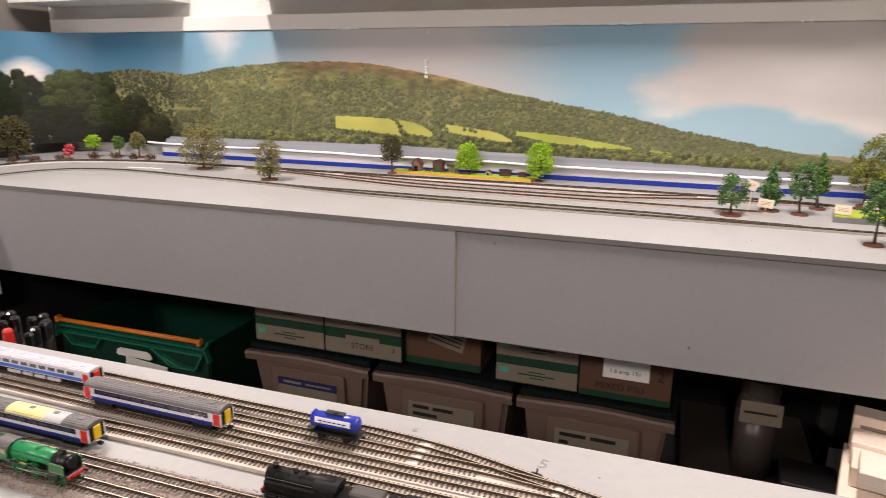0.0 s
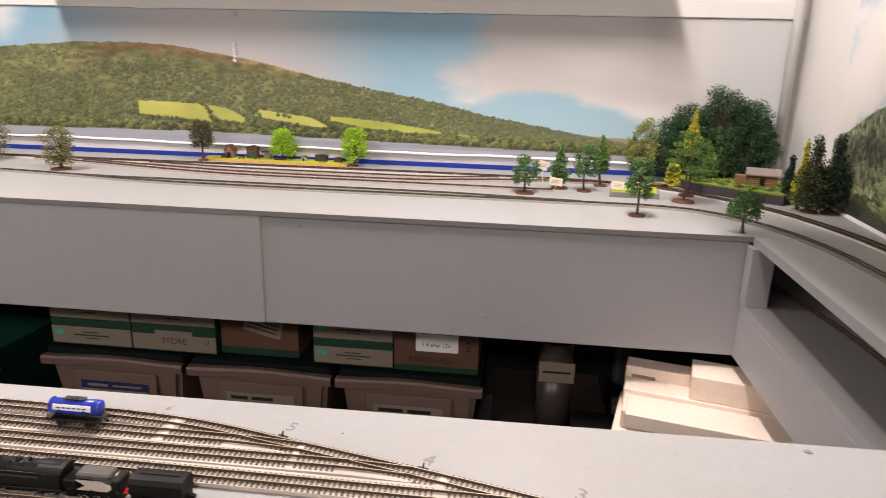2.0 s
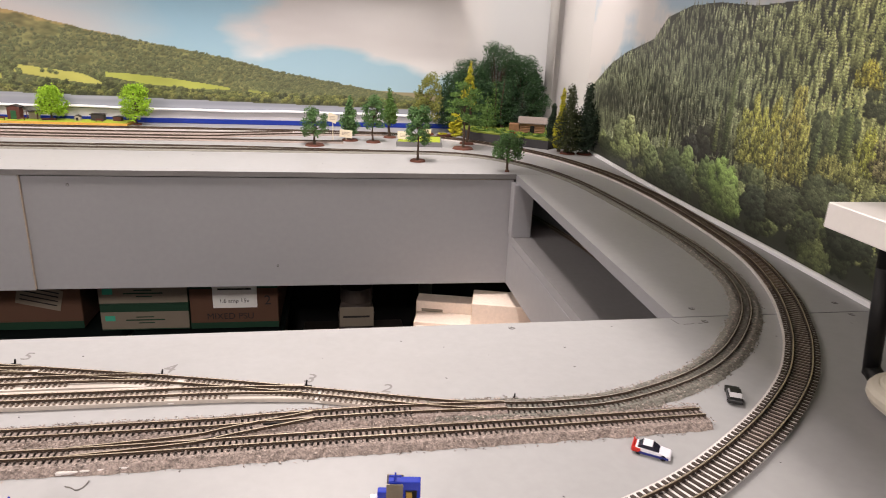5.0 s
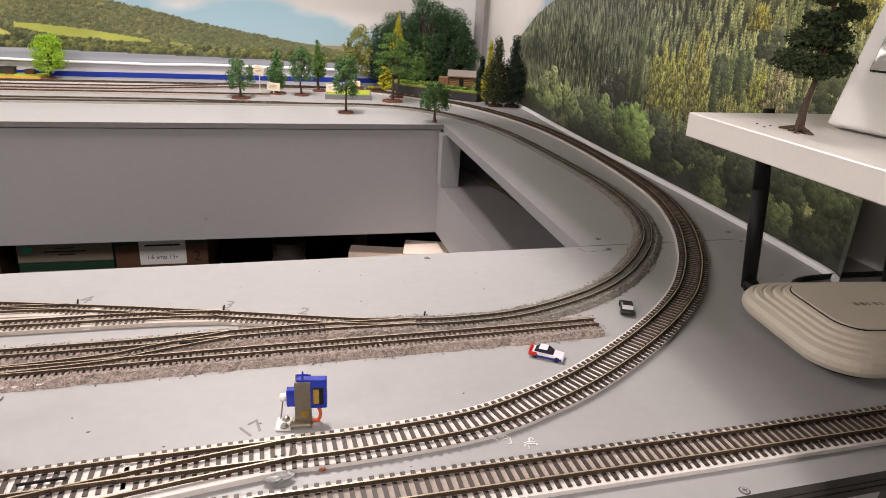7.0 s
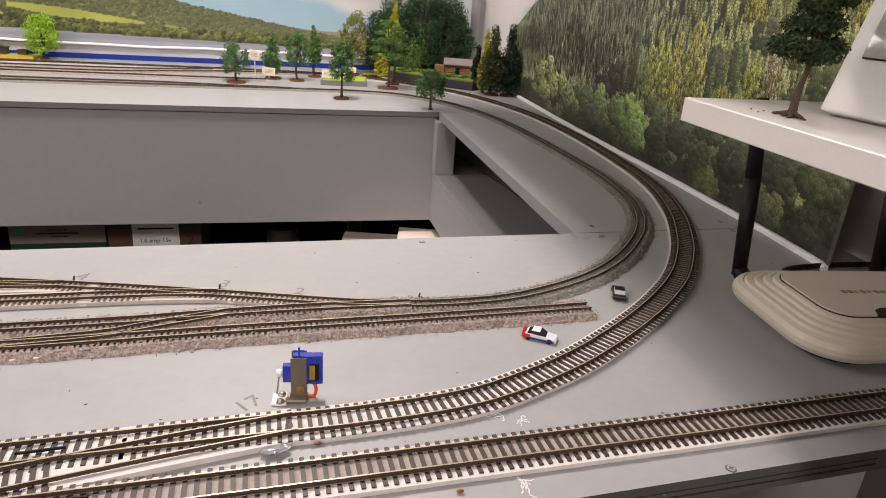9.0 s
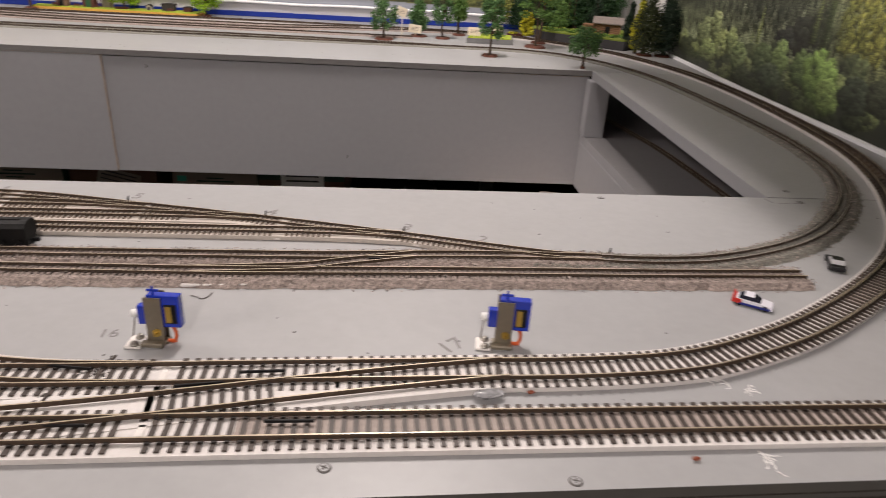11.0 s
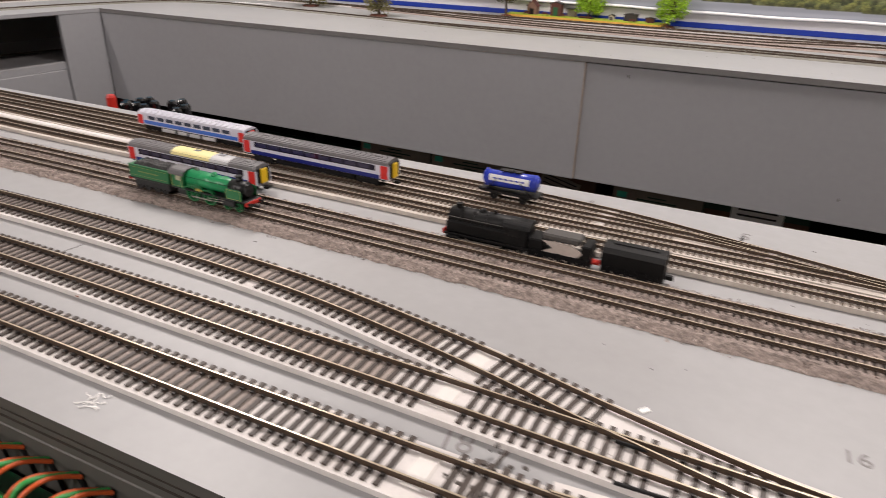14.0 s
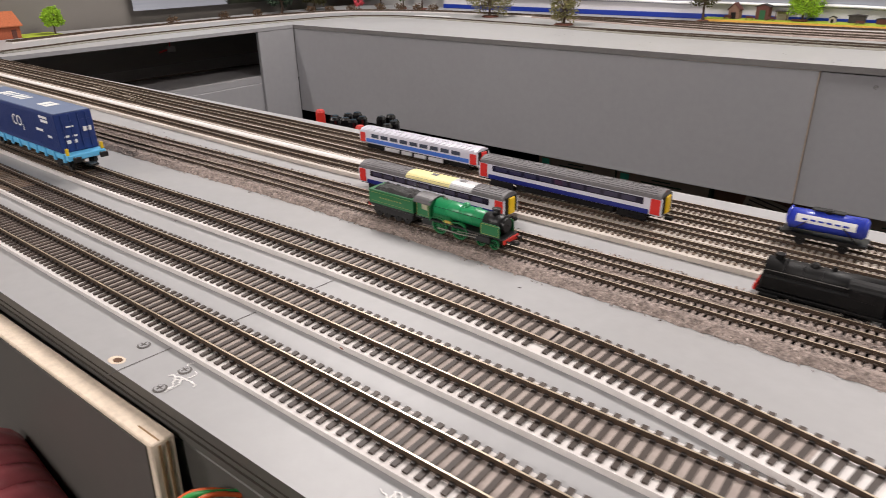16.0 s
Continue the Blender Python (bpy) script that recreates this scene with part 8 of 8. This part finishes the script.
prism(bm, [(-0.034, -0.0398), (-0.030, -0.032), (-0.023, -0.0285), (0.060, -0.0285), (0.060, -0.0398)], "z", 0.0300, 0.0316)
part("display_strip", bm, SHINE, rt)
bm = bmesh.new()
for k, w in enumerate((0.005, 0.005, 0.002, 0.004, 0.002, 0.005, 0.005)):
    box(bm, -0.033 + k * 0.0058, -0.033 + k * 0.0058 + w * 0.8, -0.003, 0.002, 0.0312, 0.0314)
part("maker_bars", bm, mat("silver_print", rgb(150, 144, 130), 0.3, metal=0.5), rt)
for x, l in ((-0.071, 0.19), (0.066, 0.19)):
    bm = bmesh.new()
    cyl(bm, (x, 0.060, 0.010), (x, 0.074, 0.016), 0.007, n=12)
    cyl(bm, (x, 0.074, 0.012), (x - 0.007, 0.078, 0.10), 0.0060, 0.0068, 14)
    cyl(bm, (x - 0.007, 0.078, 0.10), (x - 0.014, 0.080, l - 0.025), 0.0068, 0.0045, 14)
    part("antenna", bm, DARKP, rt, "black plastic antenna", True)
me = sweep_mesh("power_cable", spline([(0.735, 0.365), (0.76, 0.40), (0.82, 0.408), (0.90, 0.405)], 0.01), [(0.003 * math.cos(a), T + 0.0032 + 0.003 * math.sin(a)) for a in np.linspace(0, 2 * math.pi, 9)[:-1]])
tagged(finish("power_cable", me, DARKP), "black power cable behind the router", "cable")

SHELFM = mat("white_melamine", rgb(224, 220, 216), 0.35, var=0.03, scale=6)
bm = bmesh.new()
box(bm, 0.497, 1.55, -0.62, 0.246, 1.1025, 1.1165, 0.0005)
tagged(part("side_shelf", bm, SHELFM), "white melamine shelf over the router", "shelf", kind="structure")
bm = bmesh.new()
box(bm, 0.90, 0.93, 0.17, 0.20, T, 1.1024, 0.001)
tagged(part("shelf_upright", bm, DARKP), "black upright carrying the shelf", "upright", kind="structure")
LEAF["black"] = leaf_mat("shaded_dark_foliage", rgb(30, 42, 22), rgb(62, 78, 42))
th = thing("model_tree", "dark green model tree with spreading roots on the white shelf", "model tree", m=pose(0.523, 0.186, 1.1166))
bm = bmesh.new()
bole = [Vector(p) for p in ((0, 0, 0.0005), (0.0006, 0.0005, 0.010), (0.002, 0.001, 0.018), (0.005, 0.002, 0.027), (0.007, 0.004, 0.044), (0.008, 0.006, 0.070), (0.011, 0.006, 0.098))]
for i, (p, q) in enumerate(zip(bole[:-1], bole[1:])):
    cyl(bm, p, q, (0.0026, 0.0019, 0.0016, 0.0014, 0.0011, 0.0008)[i], (0.0019, 0.0016, 0.0014, 0.0011, 0.0008, 0.0004)[i], 8)
clumps = [((-0.011, 0.002, 0.036), (0.012, 0.012, 0.007)), ((0.003, 0.000, 0.033), (0.011, 0.011, 0.007)), ((0.016, 0.004, 0.035), (0.011, 0.011, 0.008)), ((-0.003, 0.004, 0.047), (0.013, 0.012, 0.007)), ((0.012, 0.006, 0.048), (0.012, 0.012, 0.008)), ((0.001, 0.004, 0.056), (0.010, 0.011, 0.005)), ((0.019, 0.006, 0.060), (0.008, 0.010, 0.006)), ((0.008, 0.008, 0.068), (0.011, 0.012, 0.006)), ((0.020, 0.006, 0.075), (0.009, 0.010, 0.007)), ((0.008, 0.006, 0.081), (0.010, 0.011, 0.006)), ((0.017, 0.006, 0.092), (0.011, 0.011, 0.007)), ((0.013, 0.006, 0.104), (0.009, 0.009, 0.006))]
for c, q in clumps:
    cyl(bm, bole[3] if c[2] < 0.066 else bole[5], Vector(c), 0.0007, 0.0003, 5)
part("trunk", bm, BARK, th)
finish("crown", leaves("crown", [(c, tuple(0.82 * v for v in q)) for c, q in clumps], 11000, 0.0010, 291), LEAF["black"], th)
bm = bmesh.new()
for i in range(7):
    a = i * 0.9 + 0.2
    l = 0.0055 + 0.0025 * (i % 3)
    cyl(bm, (0, 0, 0.0022), (l * math.cos(a), l * math.sin(a), 0.0006), 0.0018, 0.0005, 6)
part("roots", bm, BARK, th, "dark spreading plastic roots")
for x, y in ((0.5145, 0.2075), (0.5185, 0.2020), (0.5120, 0.1985)):
    bm = bmesh.new()
    ball(bm, (0, 0, 0.0003), 0.0008, 1, (1.4, 0.8, 0.5))
    ob = part("crumb", bm, HOLE)
    ob.matrix_basis = pose(x, y, 1.1166, 0, 0, x * 5000)
    tagged(ob, "dark crumb of foliage lying on the white shelf", "crumb", "crumbs on the shelf")
fr = thing("photo_frame", "white plastic photo frame leaning back on the shelf", "photo frame", m=pose(0.550, 0.197, 1.1195, -18, 0, -80))
bm = bmesh.new()
box(bm, 0.0, 0.26, 0.0, 0.014, 0.0, 0.26, 0.0015, 2)
part("frame_body", bm, WHITE, fr)
bm = bmesh.new()
box(bm, 0.010, 0.235, -0.0012, 0.0002, 0.030, 0.232, 0.0006)
part("dark_border", bm, DARKP, fr)
bm = bmesh.new()
box(bm, 0.0108, 0.233, -0.0020, -0.0010, 0.0308, 0.230, 0.0004)
part("screen", bm, mat("grey_screen", rgb(190, 188, 186), 0.15), fr)

# ---------------------------------------------------------------- front of the layout
PLY = mat("raw_plywood_edge", rgb(220, 204, 184), 0.7, var=0.15, scale=60, fine=300, bump=0.3)
pl = thing("plywood_flap", "grey painted plywood flap with a raw pale edge", "plywood panel", m=pose(-0.379, 0.1068, 0.9085, 3, 0, 182.4))
bm = bmesh.new()
box(bm, 0.0, 0.9, 0.0, 0.011, -0.28, 0.0, 0.0006)
part("panel", bm, PLY, pl)
LAYER = mat("dark_plywood_layer", rgb(150, 120, 86), 0.8, var=0.25, scale=80, fine=300)
for y in (0.0032, 0.0068):
    part("ply_layer", box_bm(-0.0004, 0.0002, y, y + 0.0012, -0.278, -0.002), LAYER, pl, "darker layer in the sawn plywood end")
part("split", box_bm(0.0005, 0.017, 0.0066, 0.0072, -0.0006, 0.0003), LAYER, pl, "split in the raw plywood edge")
bm = bmesh.new()
box(bm, 0.004, 0.9, 0.011, 0.0118, -0.28, -0.002)
part("painted_face", bm, FRONT, pl, "dark grey painted face")
TERM = mat("green_terminal_plastic", rgb(54, 150, 74), 0.4, var=0.1)


def wire(name, points, r, material, parent, label=""):
    cu = bpy.data.curves.new(name, "CURVE")
    cu.dimensions, cu.bevel_depth, cu.bevel_resolution = "3D", r, 2
    sp = cu.splines.new("NURBS")
    sp.points.add(len(points) - 1)
    for p, q in zip(sp.points, points):
        p.co = (*q, 1.0)
    sp.use_endpoint_u, sp.order_u = True, 3
    cu.materials.append(material)
    ob = new(name, cu)
    ob.parent = parent
    if label:
        tagged(ob, label)
    return ob


tb = thing("terminal_strip", "green screw terminal strip with orange wire loops", "terminal strip", m=pose(-0.361, 0.0970, 0.876, 0, 0, 1))
PCB = mat("dark_green_board", rgb(16, 88, 52), 0.4, var=0.1)
bm = bmesh.new()
prism(bm, [(-0.022, 0.0), (-0.022, 0.009), (-0.017, 0.016), (-0.008, 0.016), (-0.003, 0.009), (-0.003, 0.0)], "x", 0.0, 0.120)
part("terminal_block", bm, TERM, tb)
for i in range(12):
    part("clamp", box_bm(0.002 + i * 0.010, 0.0085 + i * 0.010, -0.0235, -0.0200, 0.0010, 0.0080, 0.0006), TERM, tb)
    bm = bmesh.new()
    cyl(bm, (0.0052 + i * 0.010, -0.0125, 0.0155), (0.0052 + i * 0.010, -0.0125, 0.0168), 0.0019, n=10)
    part("clamp_screw", bm, STEEL, tb)
bm = bmesh.new()
box(bm, -0.002, 0.134, -0.026, 0.012, -0.006, -0.0005, 0.0008)
box(bm, 0.126, 0.134, -0.026, 0.012, -0.0005, 0.012, 0.0008)
part("circuit_board", bm, PCB, tb, "dark green circuit board")
bm = bmesh.new()
box(bm, 0.0, 0.13, -0.024, 0.010, -0.28, -0.0062, 0.001)
part("mount_board", bm, NAVY, tb, "dark blue mounting board")
for i in range(6):
    x = 0.008 + i * 0.0195
    for d in (0.0, 0.0065):
        wire("wire_loop", [(x + d, -0.012, 0.016), (x + d + 0.001, -0.010, 0.022), (x + d + 0.004, -0.003, 0.0265), (x + 0.008 + d * 0.5, 0.006, 0.024), (x + 0.011 + d * 0.4, 0.0140, 0.0175)], 0.0011, ORANGE, tb, "orange insulated wire")
    wire("wire_loop", [(x + 0.003, -0.012, 0.016), (x + 0.004, -0.009, 0.024), (x + 0.007, -0.001, 0.0275), (x + 0.0115, 0.0140, 0.018)], 0.0013, TERM, tb, "green insulated wire")
    wire("wire_tail", [(x + 0.011, 0.0140, 0.0175), (x + 0.015, 0.0145, 0.010), (x + 0.017, 0.0146, -0.002)], 0.0012, DARKP, tb, "black insulated wire")
MAROON = mat("maroon_plastic", rgb(158, 80, 86), 0.35, var=0.08)
rd = thing("maroon_canister", "maroon ribbed plastic canister below the front edge", "canister", m=pose(-0.482, 0.055, 0.632))
bm = bmesh.new()
cyl(bm, (-0.055, 0, 0.20), (0.05, 0, 0.17), 0.0285, n=20)
part("canister_body", bm, MAROON, rd, "", True)
for i in range(7):
    bm = bmesh.new()
    cyl(bm, (-0.055 + i * 0.0155, 0, 0.20 - 0.004 * i), (-0.0405 + i * 0.0155, 0, 0.197 - 0.004 * i), 0.030, n=20)
    part("rib", bm, MAROON, rd, "", True)
bm = bmesh.new()
cyl(bm, (0.052, 0, 0.170), (0.070, 0, 0.165), 0.022, n=18)
part("cap", bm, DARKP, rd)
bm = bmesh.new()
box(bm, -0.06, 0.06, -0.02, 0.02, -0.632, 0.171, 0.002)
part("stand", bm, DARKP, rd)

sw = thing("stray_wire", "thin curled grey wire lying on the board by a point motor", "wire", m=pose(0.067, 0.302, T + 0.0004))
wire("strand", [(0, 0, 0), (0.004, -0.001, 0.0), (0.008, -0.005, 0.0), (0.012, -0.001, 0.0), (0.0125, 0.004, 0.0003)], 0.0004, mat("grey_wire", rgb(120, 116, 112), 0.4), sw)

# ---------------------------------------------------------------- marks on the boards
PENCIL = mat("pencil_mark", rgb(128, 125, 124), 0.6)
for s, x, y, a, q in (("6", -0.145, 0.492, -8, 0.010), ("5", -0.028, 0.480, -8, 0.018), ("4", 0.094, 0.450, -14, 0.020), ("3", 0.210, 0.4245, -20, 0.020), ("2", 0.272, 0.404, -20, 0.018), ("1", 0.366, 0.3815, 20, 0.016), ("17", 0.2345, 0.2465, 36, 0.017), ("18", -0.116, 0.184, 10, 0.016), ("16", 0.033, 0.2555, 4, 0.012)):
    tagged(text(None, s, q, pose(x, y, T + 0.0001, 0, 0, a), PENCIL, "pencil_number"), "pencilled turnout number on the grey board", "pencil mark", "pencil numbers")


def screw(x, y, z, rx=0.0, r=0.0026, material=None):
    th = thing("wood_screw", "countersunk screw head set in the painted board", "screw", "board screws", m=pose(x, y, z, rx, 0, 20))
    bm = bmesh.new()
    cyl(bm, (0, 0, 0.0001), (0, 0, 0.0004), r, r * 0.9, 14)
    part("recess_ring", bm, HOLE, th)
    bm = bmesh.new()
    cyl(bm, (0, 0, 0.0003), (0, 0, 0.0007), r * 0.72, n=12)
    part("head", bm, GREY, th)
    bm = bmesh.new()
    box(bm, -r * 0.5, r * 0.5, -r * 0.10, r * 0.10, 0.0006, 0.0009)
    box(bm, -r * 0.10, r * 0.10, -r * 0.5, r * 0.5, 0.0006, 0.0009)
    part("cross_slot", bm, HOLE, th)
    return th


sc = screw(-0.439, 0.1268, T, r=0.0034)
for x, y in ((-0.402, 0.1278), (-0.398, 0.1130), (0.402, 0.511), (0.614, 0.548), (0.611, 0.515), (0.794, 0.555), (0.789, 0.523), (0.283, 0.137), (0.169, 0.146), (0.507, 0.143)):
    copy_thing(sc, pose(x, y, T, 0, 0, x * 900))
s2 = screw(0.103, 1.2625, 0.720, 90, 0.0032)
copy_thing(s2, pose(-0.287, 1.2625, 0.890, 90, 0, 0))
PAINT = mat("white_paint_smear", rgb(226, 224, 222), 0.6, var=0.1)
for i, (x, y, a, l) in enumerate(((-0.080, 0.139, -12, 0.022), (0.385, 0.2120, 16, 0.014), (0.383, 0.1525, -30, 0.014), (-0.398, 0.124, 40, 0.018), (0.40, 0.205, 0, 0.008), (-0.268, 0.128, 35, 0.016))):
    th = thing("paint_smear", "scratchy white paint smear on the grey board", "paint smear", "paint smears", m=pose(x, y, T, 0, 0, a))
    r = np.random.RandomState(i + 20)
    for k in range(6):
        bm = bmesh.new()
        p, d = Vector((r.uniform(-0.45, 0.0) * l, r.uniform(-0.2, 0.2) * l, 0.0001 + 0.00005 * k)), r.uniform(-0.6, 0.6)
        for j in range(int(5 + 4 * r.rand())):
            q = l * r.uniform(0.06, 0.16)
            box(bm, 0, q, -0.0004 * r.uniform(0.3, 1.4), 0.0004 * r.uniform(0.3, 1.4), 0.0, 0.00015, m=Matrix.Translation(p) @ Matrix.Rotation(d, 4, "Z"))
            p = p + Vector((q * math.cos(d), q * math.sin(d), 0))
            d += r.uniform(-1.3, 1.3)
        part("paint_stroke", bm, PAINT, th)
# bare screw hole with torn paint
th = thing("screw_hole", "bare countersunk screw hole with torn pale edges", "screw hole", m=pose(-0.437, 0.1118, T, 0, 0, 15))
bm = bmesh.new()
ball(bm, (0, 0, 0), 0.0042, 2, (1.25, 0.8, 0.06))
part("torn_paint", bm, PLY, th, "torn pale plywood", True)
bm = bmesh.new()
ball(bm, (0.0008, 0, 0.0002), 0.0026, 2, (1.1, 0.75, 0.10))
part("hole", bm, mat("dark_wood_hole", rgb(96, 70, 52), 0.9, var=0.2, scale=300), th, "dark wood inside the hole", True)
# hairline joint in the near board
flat_strip("board_joint", -0.425, ny(-0.425, 0.150), 0.0005, 0.080, 0.0003, -4, HOLE, "fine dark joint line across the grey board", "board joint")
flat_strip("board_joint", -0.418, ny(-0.418, 0.232), 0.0005, 0.020, 0.0003, -4, HOLE, "fine dark joint line across the grey board", "board joint")


# loose flecks of dirt on the boards
r = np.random.RandomState(44)
vs, fs = [], []
for _ in range(150):
    x, y = r.uniform(-1.0, 0.85), r.uniform(0.12, 0.51)
    if r.rand() < 0.35:
        y = r.uniform(1.27, 1.44)
    a, q = r.uniform(0, 6.3), r.uniform(0.0004, 0.0011)
    k = len(vs)
    for j in range(4):
        t = a + j * 1.57
        vs.append((x + q * math.cos(t) * (1.6 if j % 2 else 0.7), ny(x, y) + q * math.sin(t), T + 0.0001))
    vs.append((x, ny(x, y), T + 0.0006))
    fs += [(k + j, k + (j + 1) % 4, k + 4) for j in range(4)]
me = bpy.data.meshes.new("dirt_flecks")
me.from_pydata(vs, [], fs)
tagged(finish("dirt_flecks", me, HOLE), "scattered dark dirt flecks on the grey boards", "dirt", kind="stuff")
for x, y, l, a in ((0.590, 0.5095, 0.012, 8), (0.578, 0.516, 0.012, 105), (0.607, 0.511, 0.012, 6)):
    flat_strip("pencil_dash", x, y, l, 0.0009, 0.0003, a, PENCIL, "faint pencil dash at the board joint", "pencil mark", group="pencil dashes")
